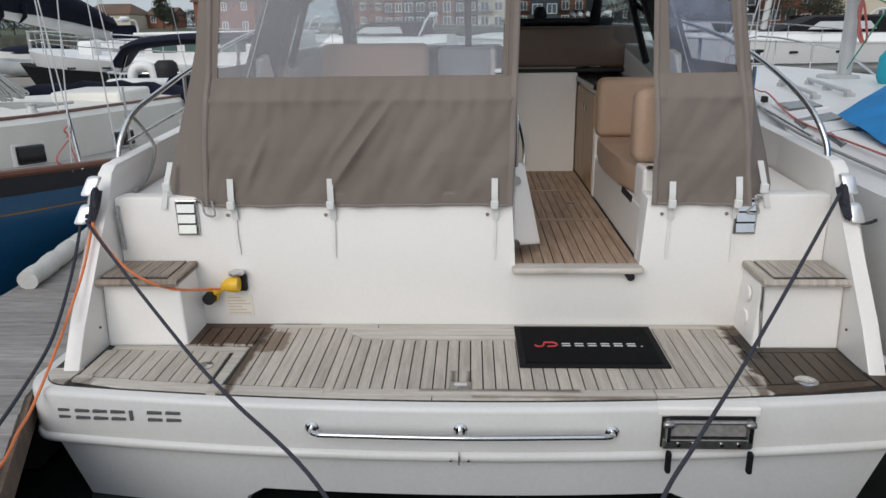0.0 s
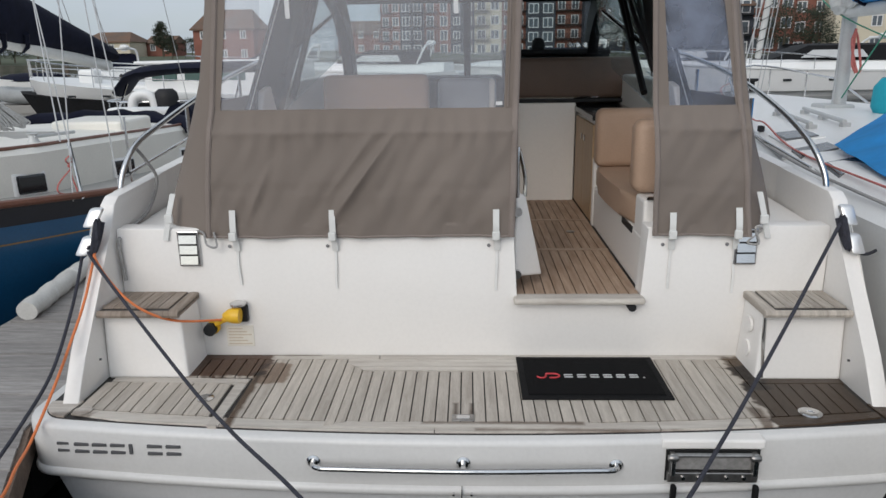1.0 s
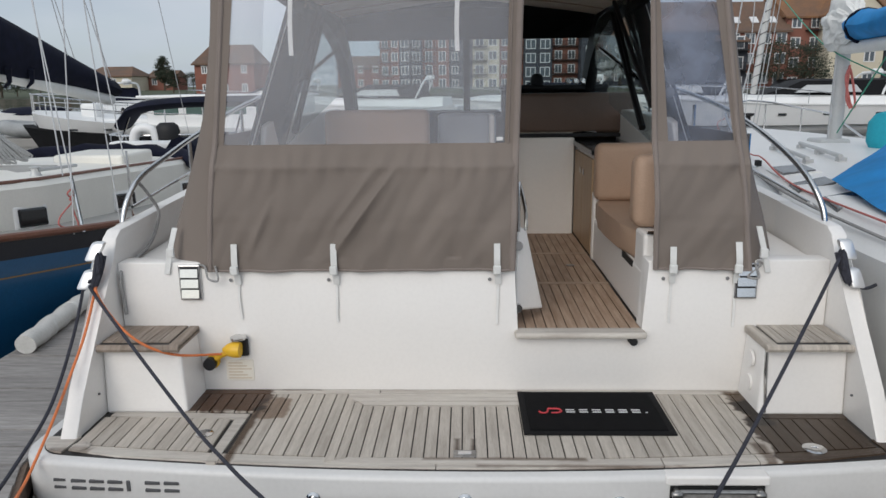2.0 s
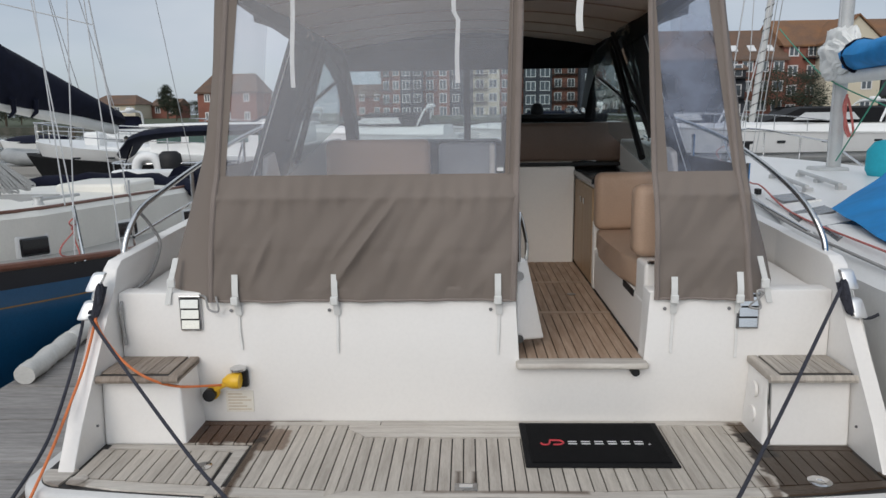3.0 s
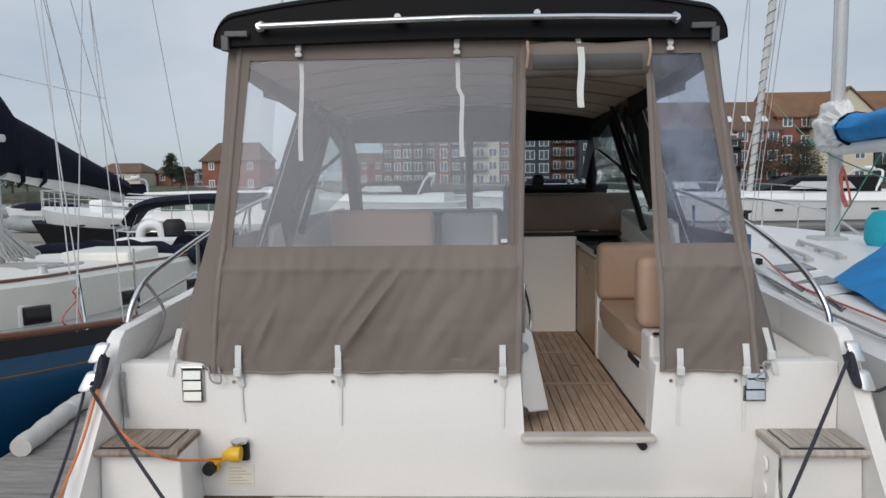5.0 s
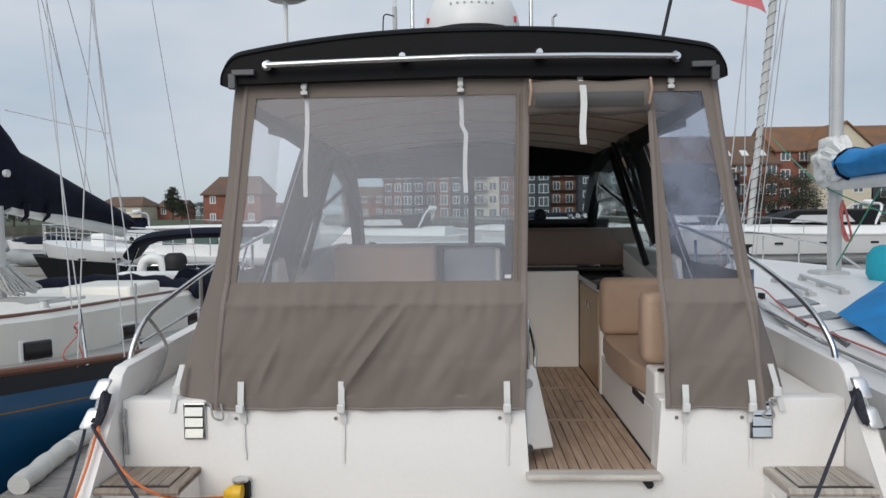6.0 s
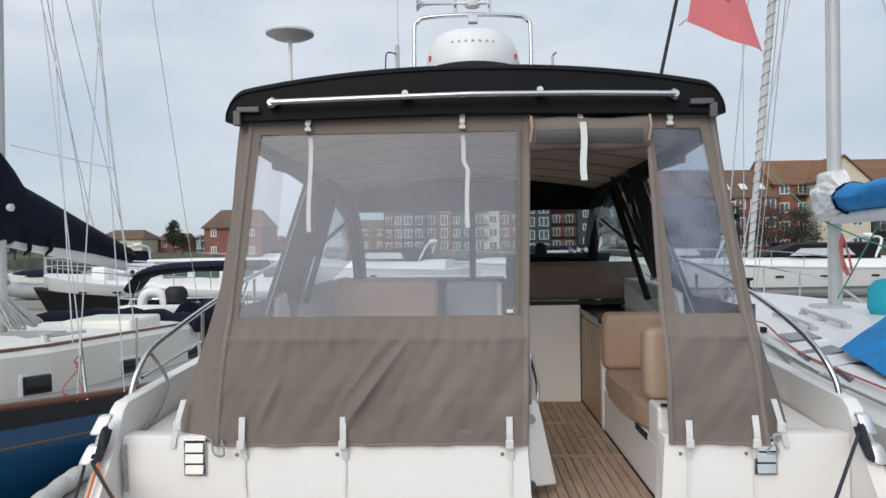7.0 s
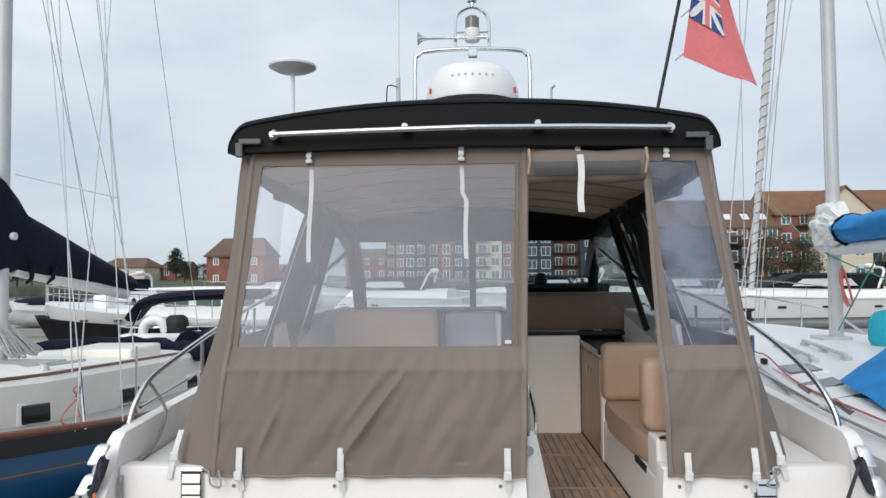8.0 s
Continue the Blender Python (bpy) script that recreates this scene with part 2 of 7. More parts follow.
rope_grey = material("grey_rope", (0.42, 0.41, 0.40), 0.85, vary=0.3, scale=80, bump=0.5, bump_scale=220)
cable_orange = material("orange_cable_sheath", (0.72, 0.20, 0.06), 0.5, vary=0.1)
plug_yellow = material("yellow_plastic", (0.78, 0.46, 0.03), 0.4, vary=0.06)
letter_grey = material("anthracite_lettering", (0.10, 0.10, 0.105), 0.45)
mark_red = material("red_print", (0.55, 0.04, 0.05), 0.6)
mark_white = material("white_print", (0.72, 0.72, 0.72), 0.6)
label_cream = material("faded_label", (0.74, 0.70, 0.62), 0.6, vary=0.05)
label_ink = material("faded_label_print", (0.60, 0.50, 0.38), 0.6)
dock_wood = material("grey_dock_timber", (0.36, 0.34, 0.325), 0.85, vary=0.25, scale=6, bump=0.6, bump_scale=30, stretch=(0.8, 8, 1), random_tint=0.14, base2=(0.25, 0.235, 0.225))
fender_white = material("white_fender_vinyl", (0.66, 0.65, 0.62), 0.5, vary=0.12, scale=7)
navy_hull = material("blue_hull_paint", (0.012, 0.10, 0.23), 0.3, vary=0.15, scale=1.5, coat=0.4)
navy_dark = material("dark_navy_stripe", (0.012, 0.014, 0.022), 0.35)
gold = material("gold_line", (0.35, 0.2, 0.06), 0.4)
caprail_wood = material("varnished_caprail", (0.19, 0.075, 0.045), 0.4, vary=0.2, scale=8)
cream_deck = material("cream_deck_paint", (0.82, 0.80, 0.74), 0.45, vary=0.05, scale=3)
deck_grey = material("grey_deck_paint", (0.40, 0.39, 0.37), 0.7, vary=0.12, scale=4)
navy_canvas = material("navy_canvas", (0.007, 0.009, 0.024), 0.85, vary=0.3, scale=3, bump=0.4, bump_scale=12, spec=0.2)
blue_canvas = material("bright_blue_canvas", (0.006, 0.25, 0.62), 0.8, vary=0.2, scale=3, bump=0.4, bump_scale=9)
sail_white = material("white_sailcloth", (0.74, 0.74, 0.72), 0.8, vary=0.08, scale=6)
alloy = material("grey_anodised_alloy", (0.52, 0.53, 0.53), 0.45, 0.1, vary=0.1, scale=3)
wire = material("rigging_wire", (0.50, 0.51, 0.52), 0.5, 0.0)
green_pane = material("green_tinted_pane", (0.06, 0.12, 0.11), 0.1)
dark_pane = material("dark_portlight", (0.015, 0.017, 0.02), 0.12)
white_paint = material("white_boat_paint", (0.78, 0.78, 0.77), 0.35, vary=0.04, scale=2)
turquoise = material("turquoise_canvas", (0.02, 0.40, 0.52), 0.8, vary=0.1)
rope_green = material("green_rope", (0.06, 0.30, 0.20), 0.8)
rope_red = material("red_rope", (0.58, 0.17, 0.15), 0.8, vary=0.2, scale=60)
water_mat = material("harbour_water", (0.012, 0.016, 0.016), 0.06, vary=0.2, scale=1.2, bump=0.25, bump_scale=3.5)
brick = material("red_brickwork", (0.26, 0.105, 0.075), 0.85, vary=0.2, scale=0.6, bump_scale=6)
brick_dark = material("slate_dark_cladding", (0.045, 0.05, 0.065), 0.7, vary=0.1, scale=0.5)
render_cream = material("cream_wall_render", (0.60, 0.54, 0.42), 0.85, vary=0.06, scale=0.3)
roof_tile = material("brown_roof_tiles", (0.17, 0.095, 0.060), 0.85, vary=0.25, scale=0.35, bump_scale=4, base2=(0.115, 0.08, 0.06))
roof_moss = material("orange_lichen_tiles", (0.24, 0.115, 0.05), 0.85, vary=0.25, scale=0.35, bump_scale=4, base2=(0.16, 0.09, 0.055))
win_white = material("white_window_frame", (0.72, 0.72, 0.72), 0.5)
win_dark = material("dark_window_pane", (0.10, 0.12, 0.14), 0.1)
leaf = material("dark_green_foliage", (0.032, 0.043, 0.022), 0.8, vary=0.35, scale=1.2)
bark = material("tree_bark", (0.09, 0.07, 0.05), 0.9)
grass = material("bank_grass", (0.06, 0.075, 0.035), 0.9, vary=0.2, scale=0.4)
# wall coloured dark in place of bushes low along the water
quay_wall = material("dark_quay_wall", (0.11, 0.105, 0.085), 0.9, vary=0.35, scale=0.8, base2=(0.05, 0.055, 0.04))
quay = material("quay_concrete", (0.33, 0.32, 0.30), 0.85, vary=0.15, scale=0.5)
ensign_red = material("ensign_red_cloth", (0.70, 0.19, 0.20), 0.8, vary=0.12, scale=6)
ensign_blue = material("ensign_blue_cloth", (0.03, 0.07, 0.25), 0.8)
red_plastic = material("red_plastic", (0.5, 0.04, 0.06), 0.5)
# near-black colour that stands in for shade in hollows and under boards
shade_black = material("painted_shade_black", (0.006, 0.006, 0.006), 0.9)


# ---- builders ----
ORIGIN = {}


def thing(name, at, label="", category="", group="", kind=""):
    ob = new(name)
    ob.location = at
    ob.empty_display_size = 0.2
    ORIGIN[ob] = Vector(at)
    return tagged(ob, label, category, group, kind)


def part(name, bm, mat, parent=None, label="", smooth=False):
    """Links a bmesh, drawn in world places, as one mesh object under parent."""
    me = bpy.data.meshes.new(name)
    bmesh.ops.recalc_face_normals(bm, faces=bm.faces)
    if parent is not None and parent in ORIGIN:
        bmesh.ops.translate(bm, vec=-ORIGIN[parent], verts=bm.verts)
    bm.to_mesh(me)
    bm.free()
    for m in mat if isinstance(mat, (list, tuple)) else (mat,):
        me.materials.append(m)
    if smooth:
        me.polygons.foreach_set("use_smooth", [True] * len(me.polygons))
        me.set_sharp_from_angle(angle=radians(38))
    ob = new(name, me)
    if parent is not None:
        ob.parent = parent
        if parent in ORIGIN:
            ORIGIN[ob] = ORIGIN[parent]
    return tagged(ob, label)


def solid(name, bm, mat, label, category, kind="", group="", smooth=False):
    return tagged(part(name, bm, mat, None, label, smooth), "", category, group, kind)


def hexa(bm, pts, bevel=0.0, seg=2):
    """A block from eight corners: four below, four above, both counter-clockwise."""
    v = [bm.verts.new(p) for p in pts]
    fs = [bm.faces.new([v[i] for i in q]) for q in ((3, 2, 1, 0), (4, 5, 6, 7), (0, 1, 5, 4), (1, 2, 6, 5), (2, 3, 7, 6), (3, 0, 4, 7))]
    if bevel:
        es = list({e for f in fs for e in f.edges})
        bmesh.ops.bevel(bm, geom=es, offset=bevel, segments=seg, affect="EDGES", profile=0.5)
    return bm


def box(bm, x0, x1, y0, y1, z0, z1, bevel=0.0, seg=2):
    return hexa(bm, [(x0, y0, z0), (x1, y0, z0), (x1, y1, z0), (x0, y1, z0), (x0, y0, z1), (x1, y0, z1), (x1, y1, z1), (x0, y1, z1)], bevel, seg)


def boxed(*a, **k):
    return box(bmesh.new(), *a, **k)


def prism(bm, low, high, bevel=0.0):
    """A solid between two outlines of the same number of points."""
    a, b = [bm.verts.new(p) for p in low], [bm.verts.new(p) for p in high]
    k = len(a)
    fs = [bm.faces.new(a[::-1]), bm.faces.new(b)]
    fs += [bm.faces.new((a[i], a[(i + 1) % k], b[(i + 1) % k], b[i])) for i in range(k)]
    if bevel:
        bmesh.ops.bevel(bm, geom=list({e for f in fs for e in f.edges}), offset=bevel, segments=2, affect="EDGES", profile=0.5)
    return bm


def smooth_line(pts, n=8):
    """A Catmull-Rom line through points."""
    p = [Vector(q) for q in pts]
    p = [2 * p[0] - p[1]] + p + [2 * p[-1] - p[-2]]
    out = []
    for i in range(1, len(p) - 2):
        for k in range(n):
            t = k / n
            out.append(0.5 * (2 * p[i] + (p[i + 1] - p[i - 1]) * t + (2 * p[i - 1] - 5 * p[i] + 4 * p[i + 1] - p[i + 2]) * t * t + (3 * p[i] - p[i - 1] - 3 * p[i + 1] + p[i + 2]) * t ** 3))
    return out + [p[-2]]


def tube(bm, pts, r, sides=8, r2=None):
    """A round bar along a line; r2: its radius at the end."""
    pts = [Vector(p) for p in pts]
    rings, up = [], None
    for i, p in enumerate(pts):
        d = (pts[min(i + 1, len(pts) - 1)] - pts[max(i - 1, 0)]).normalized()
        if up is None:
            up = d.orthogonal().normalized()
        up = (up - d * up.dot(d)).normalized()
        w = d.cross(up)
        rad = r if r2 is None else r + (r2 - r) * i / (len(pts) - 1)
        rings.append([bm.verts.new(p + rad * (math.cos(a) * up + math.sin(a) * w)) for a in (2 * math.pi * k / sides for k in range(sides))])
    for a, b in zip(rings, rings[1:]):
        for k in range(sides):
            bm.faces.new((a[k], a[(k + 1) % sides], b[(k + 1) % sides], b[k]))
    bm.faces.new(rings[0][::-1])
    bm.faces.new(rings[-1])
    return bm


def tubed(pts, r, sides=8, r2=None):
    return tube(bmesh.new(), pts, r, sides, r2)


def lathe(bm, at, prof, sides=24, axis="z"):
    """A turned body round an axis through at: prof is (radius, height) pairs."""
    rings = []
    for r, h in prof:
        ring = []
        for k in range(sides):
            a = 2 * math.pi * k / sides
            u, v = r * math.cos(a), r * math.sin(a)
            o = {"z": (u, v, h), "y": (u, h, v), "x": (h, u, v)}[axis]
            ring.append(bm.verts.new(Vector(at) + Vector(o)))
        rings.append(ring)
    for a, b in zip(rings, rings[1:]):
        for k in range(sides):
            bm.faces.new((a[k], a[(k + 1) % sides], b[(k + 1) % sides], b[k]))
    bm.faces.new(rings[0][::-1])
    bm.faces.new(rings[-1])
    return bm


def sheet(fn, nu, nv, thick=0.0):
    """A curved sheet from fn(u, v), u and v from 0 to 1, with thickness."""
    bm = bmesh.new()
    g = [[bm.verts.new(fn(i / nu, j / nv)) for j in range(nv + 1)] for i in range(nu + 1)]
    for i in range(nu):
        for j in range(nv):
            bm.faces.new((g[i][j], g[i + 1][j], g[i + 1][j + 1], g[i][j + 1]))
    if thick:
        bmesh.ops.recalc_face_normals(bm, faces=bm.faces)
        bmesh.ops.solidify(bm, geom=list(bm.faces), thickness=thick)
    return bm


def lerp(a, b, t):
    return a + (b - a) * t


def loft(bm, rings, close_ends=True):
    """Skins closed rings of points one after another."""
    rs = [[bm.verts.new(p) for p in ring] for ring in rings]
    k = len(rs[0])
    for a, b in zip(rs, rs[1:]):
        for i in range(k):
            bm.faces.new((a[i], a[(i + 1) % k], b[(i + 1) % k], b[i]))
    if close_ends:
        bm.faces.new(rs[0][::-1])
        bm.faces.new(rs[-1])
    return bm


# ---- water ----
def wave(u, v):
    return (lerp(-600, 600, u), lerp(-300, 900, v), 0.0)


solid("water", sheet(wave, 60, 60), water_mat, "dark still harbour water between the moored boats", "water", "structure")

# ---- the motor cruiser, moored stern-to ----
CX = 0.072          # its centre line
cruiser = thing("motor_cruiser", (CX, 4.5, 0.0), "white motor cruiser with teak swim platform and black hardtop, moored", "motor boat")


def stern(x):
    """The bowed after edge of the swim platform."""
    return 2.262 + 0.043 * (x - CX) ** 2


def outline(half, back, inset, n=60, corner=0.10):
    """The platform's outline seen from above, with rounded after corners."""
    pts = []
    h = half - inset
    for i in range(n + 1):
        s = math.sin(lerp(-1, 1, i / n) * math.pi / 2)
        x = CX + h * s
        y = stern(x) + inset
        e = max(0.0, abs(x - CX) - (h - corner)) / corner
        y += corner * (1 - math.sqrt(max(0.0, 1 - e * e)))
        pts.append((x, y))
    return pts + [(CX + h, back), (CX - h, back)]


def slab(name, rows, mat, label=""):
    """A moulding from outlines (half width, inset, z), skinned upward."""
    bm = bmesh.new()
    loft(bm, [[(x, y, z) for x, y in outline(hw, 3.02, ins)] for hw, ins, z in rows])
    return part(name, bm, mat, cruiser, label, True)


slab("fascia", [(1.722, 0.002, 0.30), (1.720, 0.0, 0.315), (1.720, 0.0, 0.464), (1.722, 0.002, 0.474), (1.727, 0.007, 0.482), (1.738, 0.018, 0.488)], gelcoat_darker)
slab("rubbing_strake", [(1.724, 0.004, 0.266), (1.714, -0.006, 0.269), (1.707, -0.013, 0.276), (1.705, -0.015, 0.286), (1.707, -0.013, 0.296), (1.714, -0.006, 0.303), (1.724, 0.004, 0.306)], gelcoat_darker, "rounded white rubbing strake")

# the stern face under the strake, with the dark arched recess
bm = bmesh.new()
front = []
N = 40
for i in range(N + 1):
    x = lerp(-1.60, 1.74, i / N)
    e = min(1.0, max(0.0, (0.985 - abs(x - CX)) / 0.09))
    low = 0.095 * math.sin(e * math.pi / 2) - 0.12 * (1 - e)
    sx = lerp(0.90, 1.0, (low + 0.12) / 0.4)
    front.append(((CX + (x - CX) * 0.975, stern(x) + 0.03, 0.275), (CX + (x - CX) * sx * 0.985, stern(x) + 0.035, low)))
va = [bm.verts.new(a) for a, b in front]
vb = [bm.verts.new(b) for a, b in front]
vc = [bm.verts.new((b[0], b[1] + 0.7, b[2])) for a, b in front]
for i in range(N):
    bm.faces.new((va[i], va[i + 1], vb[i + 1], vb[i]))
    bm.faces.new((vb[i], vb[i + 1], vc[i + 1], vc[i]))
part("stern_hull", bm, gelcoat_grey, cruiser, "pale grey lower hull with an arched recess", True)
# box behind the arch; the recess's shade is put into its black
part("recess", boxed(CX - 1.3, CX + 1.3, 2.9, 2.96, -0.3, 0.27), shade_black, cruiser, "near-black box for the shade under the platform")

# the long sides, from the stern forward to the bow
for s in (-1, 1):
    def side(u, v, s=s):
        y = lerp(2.62, 10.6, u)
        flare = 1.0 - 0.9 * max(0.0, (y - 6.0) / 4.6) ** 2.0
        top = 1.235 + 0.045 * (y - 3.0) if y > 3.02 else lerp(0.46, 1.235, max(0, (y - 2.5)) / 0.52)
        z = lerp(-0.25, top, v)
        half = (1.58 + 0.038 * min(1, v * 1.6) + (0.12 * max(0.0, (y - 6) / 4.6) * v)) * flare
        return (CX + s * half, y, z)
    part("topside", sheet(side, 30, 10), gelcoat, cruiser, "", True)

    # quarter wing: thick sloping after end of the bulwark
    bm = bmesh.new()
    xi, xo = CX + s * 1.557, CX + s * 1.621
    prof_w = [(2.505, 0.485), (2.62, 0.66), (2.98, 1.13), (3.02, 1.205), (3.07, 1.235), (3.6, 1.262), (3.6, 0.485)]
    prism(bm, [(xi, y, z) for y, z in prof_w], [(xo, y, z) for y, z in prof_w], 0.006)
    part("quarter_wing", bm, gelcoat, cruiser, "", True)

    # bulwark running forward, and the side deck inside it
    def bulwark(u, v, s=s):
        y = lerp(3.56, 9.5, u)
        flare = 1.0 - 0.9 * max(0.0, (y - 6.0) / 4.6) ** 2.0
        z0 = 1.262 + 0.047 * (y - 3.6)
        ring = [(-0.0625, -0.25), (-0.0625, 0.0012), (0.003, 0.0012), (0.003, -0.25)]
        dx, dz = ring[min(3, int(round(v * 3)))]
        return (CX + s * (1.62 * flare + dx), y, z0 + dz)
    part("bulwark", sheet(bulwark, 24, 3), gelcoat, cruiser)
    bm = bmesh.new()
    xa, xb = CX + s * 1.562, CX + s * 1.16
    x_front = CX + s * 0.95
    hexa(bm, [(xa, 3.0, 0.95), (xb, 3.0, 0.95), (x_front, 7.0, 1.12), (CX + s * 1.45, 7.0, 1.12), (xa, 3.0, 1.062), (xb, 3.0, 1.062), (x_front, 7.0, 1.30), (CX + s * 1.45, 7.0, 1.30)] if s < 0 else
         [(xb, 3.0, 0.95), (xa, 3.0, 0.95), (CX + s * 1.45, 7.0, 1.12), (x_front, 7.0, 1.12), (xb, 3.0, 1.062), (xa, 3.0, 1.062), (CX + s * 1.45, 7.0, 1.30), (x_front, 7.0, 1.30)], 0.015)
    part("side_deck", bm, gelcoat, cruiser)

    # boarding step moulding
    xs0, xs1 = sorted((CX + s * 1.556, CX + s * 1.222))
    bm = bmesh.new()
    ins = 0.02
    a0 = xs0 if s < 0 else xs0 - ins
    a1 = xs1 + ins if s < 0 else xs1
    hexa(bm, [(a0, 2.765, 0.488), (a1, 2.765, 0.488), (a1, 3.0, 0.488), (a0, 3.0, 0.488), (xs0, 2.79, 0.79), (xs1, 2.79, 0.79), (xs1, 3.0, 0.79), (xs0, 3.0, 0.79)], 0.012)
    part("step_box", bm, gelcoat, cruiser)
    tread = part("step_tread", boxed(xs0 + 0.002, xs1 + (0.0 if s > 0 else 0.012), 2.742, 2.998, 0.782, 0.803, 0.008), caulk, cruiser, "teak step tread with rounded nosing")
    xa2, xb2 = xs0 - (0.012 if s > 0 else 0), xs1 + (0.012 if s < 0 else 0)
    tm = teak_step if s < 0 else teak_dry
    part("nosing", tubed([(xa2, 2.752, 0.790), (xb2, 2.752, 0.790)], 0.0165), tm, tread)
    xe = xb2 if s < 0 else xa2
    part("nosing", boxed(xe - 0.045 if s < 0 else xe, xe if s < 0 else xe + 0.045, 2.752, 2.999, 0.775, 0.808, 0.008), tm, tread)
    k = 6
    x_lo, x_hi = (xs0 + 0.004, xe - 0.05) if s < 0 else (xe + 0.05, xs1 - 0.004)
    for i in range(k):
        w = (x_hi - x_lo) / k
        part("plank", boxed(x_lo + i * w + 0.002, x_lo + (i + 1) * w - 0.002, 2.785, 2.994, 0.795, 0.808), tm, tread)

# grab tube beside the starboard step
part("step_tube", tubed([(CX + 1.232, 2.772, 0.50), (CX + 1.226, 2.785, 0.775)], 0.008), steel, cruiser)
for zz in (0.585, 0.695):
    part("step_vent", lathe(bmesh.new(), (CX + 1.206, 2.89, zz), [(0.036, -0.006), (0.034, 0.006), (0.02, 0.009)], 20, "x"), gelcoat, cruiser, "", True)

# transom wall with the doorway
T0, T1 = 2.997, 3.10
DL, DR = 0.282, 0.845
wall_xz = [(CX - 1.556, 0.488), (CX + 1.556, 0.488), (CX + 1.556, 1.10), (DR, 1.10), (DR, 0.752), (DL, 0.752), (DL, 1.10), (CX - 1.556, 1.10)]
part("transom_wall", prism(bmesh.new(), [(x, T1, z) for x, z in wall_xz], [(x, T0, z) for x, z in wall_xz], 0.010), gelcoat, cruiser, "", True)
part("sill", boxed(DL - 0.006, DR + 0.006, 2.945, 3.03, 0.757, 0.786, 0.011), teak_x, cruiser, "pale teak doorway sill")
part("drain", lathe(bmesh.new(), (DR - 0.05, 2.985, 0.742), [(0.018, -0.03), (0.02, 0.03)], 14, "y"), black_matt, cruiser)

# cockpit sole, coamings and bulkheads
sole = part("cockpit_sole", boxed(CX - 1.16, CX + 1.16, 3.02, 6.3, 0.70, 0.772), caulk, cruiser, "teak-laid cockpit sole")
part("inner_side", boxed(CX - 1.2, CX - 1.14, 3.1, 6.3, 0.77, 1.30), gelcoat_in, cruiser)
part("inner_side", boxed(CX + 1.14, CX + 1.2, 3.1, 6.3, 0.77, 1.30), gelcoat_in, cruiser)
part("helm_bulkhead", boxed(0.36, 0.838, 5.14, 5.19, 0.772, 1.475, 0.01), gelcoat_in, cruiser, "pale grey panel under the helm seat")
part("forward_bulkhead", boxed(CX - 1.2, 0.37, 6.28, 6.36, 0.7, 1.61), black_matt, cruiser)
part("forward_bulkhead", boxed(0.37, CX + 1.2, 6.28, 6.36, 0.7, 1.80), black_matt, cruiser)
part("dash", boxed(CX - 1.15, 0.355, 5.95, 6.5, 1.595, 1.635, 0.015), black_matt, cruiser, "low black dashboard")
part("dash", boxed(0.36, CX + 1.15, 5.95, 6.5, 1.80, 1.845, 0.015), black_matt, cruiser, "black dashboard")
part("foredeck", boxed(CX - 1.1, CX + 1.1, 6.36, 9.2, 1.30, 1.55, 0.1), gelcoat, cruiser)

# teak pieces on the sole
for y0, y1 in ((3.032, 3.764), (3.814, 4.474), (4.524, 5.139)):
    for i in range(12):
        x = 0.286 + i * 0.0465
        part("plank", boxed(x, min(x + 0.0415, 0.842), y0, y1, 0.764, 0.780), teak_in, sole)
for y in (3.789, 4.499):
    part("cross_plank", boxed(0.286, 0.842, y - 0.021, y + 0.021, 0.764, 0.7805), teak_in_x, sole)
part("lift_ring", lathe(bmesh.new(), (0.690, 4.18, 0.780), [(0.026, 0.0), (0.026, 0.003), (0.014, 0.004)], 16), dull, sole, "dull steel lift ring")

# hinged transom door, swung inward
dleaf = part("transom_door", hexa(bmesh.new(), [(0.288, 3.06, 0.852), (0.425, 3.20, 0.819), (0.40, 3.25, 0.819), (0.27, 3.11, 0.852), (0.288, 3.06, 1.245), (0.335, 3.10, 1.215), (0.315, 3.15, 1.215), (0.27, 3.11, 1.245)], 0.012), gelcoat, cruiser, "white transom door swung open")
for z in (1.155, 0.868):
    part("hinge", lathe(bmesh.new(), (0.294, 3.052, z), [(0.02, -0.01), (0.02, 0.012)], 14, "y"), steel, dleaf)
part("grab_handle", tubed(smooth_line([(0.293, 3.07, 1.215), (0.293, 3.07, 1.40), (0.30, 3.08, 1.42), (0.328, 3.10, 1.30), (0.328, 3.10, 1.215)], 5), 0.009), steel, dleaf)

# ---- platform deck: teak laid in caulking ----
bm = bmesh.new()
loft(bm, [[(x, y, z) for x, y in outline(1.720, 2.997, 0.045)] for z in (0.480, 0.492)])
deck = part("platform_deck", bm, caulk, cruiser, "weathered teak swim platform")


def plank(x0, x1, y0, y1, mat=teak, top=0.5):
    """A teak piece; y0 and y1 are numbers or functions of x."""
    f = (lambda x: y0) if not callable(y0) else y0
    g = (lambda x: y1) if not callable(y1) else y1
    part("plank", hexa(bmesh.new(), [(x0, f(x0), 0.488), (x1, f(x1), 0.488), (x1, g(x1), 0.488), (x0, g(x0), 0.488), (x0, f(x0), top), (x1, f(x1), top), (x1, g(x1), top), (x0, g(x0), top)]), mat, deck)


INNER = 0.112       # width of the margin behind the after edge
xl, xr = CX - 1.545, CX + 1.545
lo = lambda x: stern(x) + INNER + 0.004
front_edge = lambda x: stern(x) + 0.05 + 0.022 * max(0.0, (abs(x - CX) - 1.46) / 0.085) ** 2
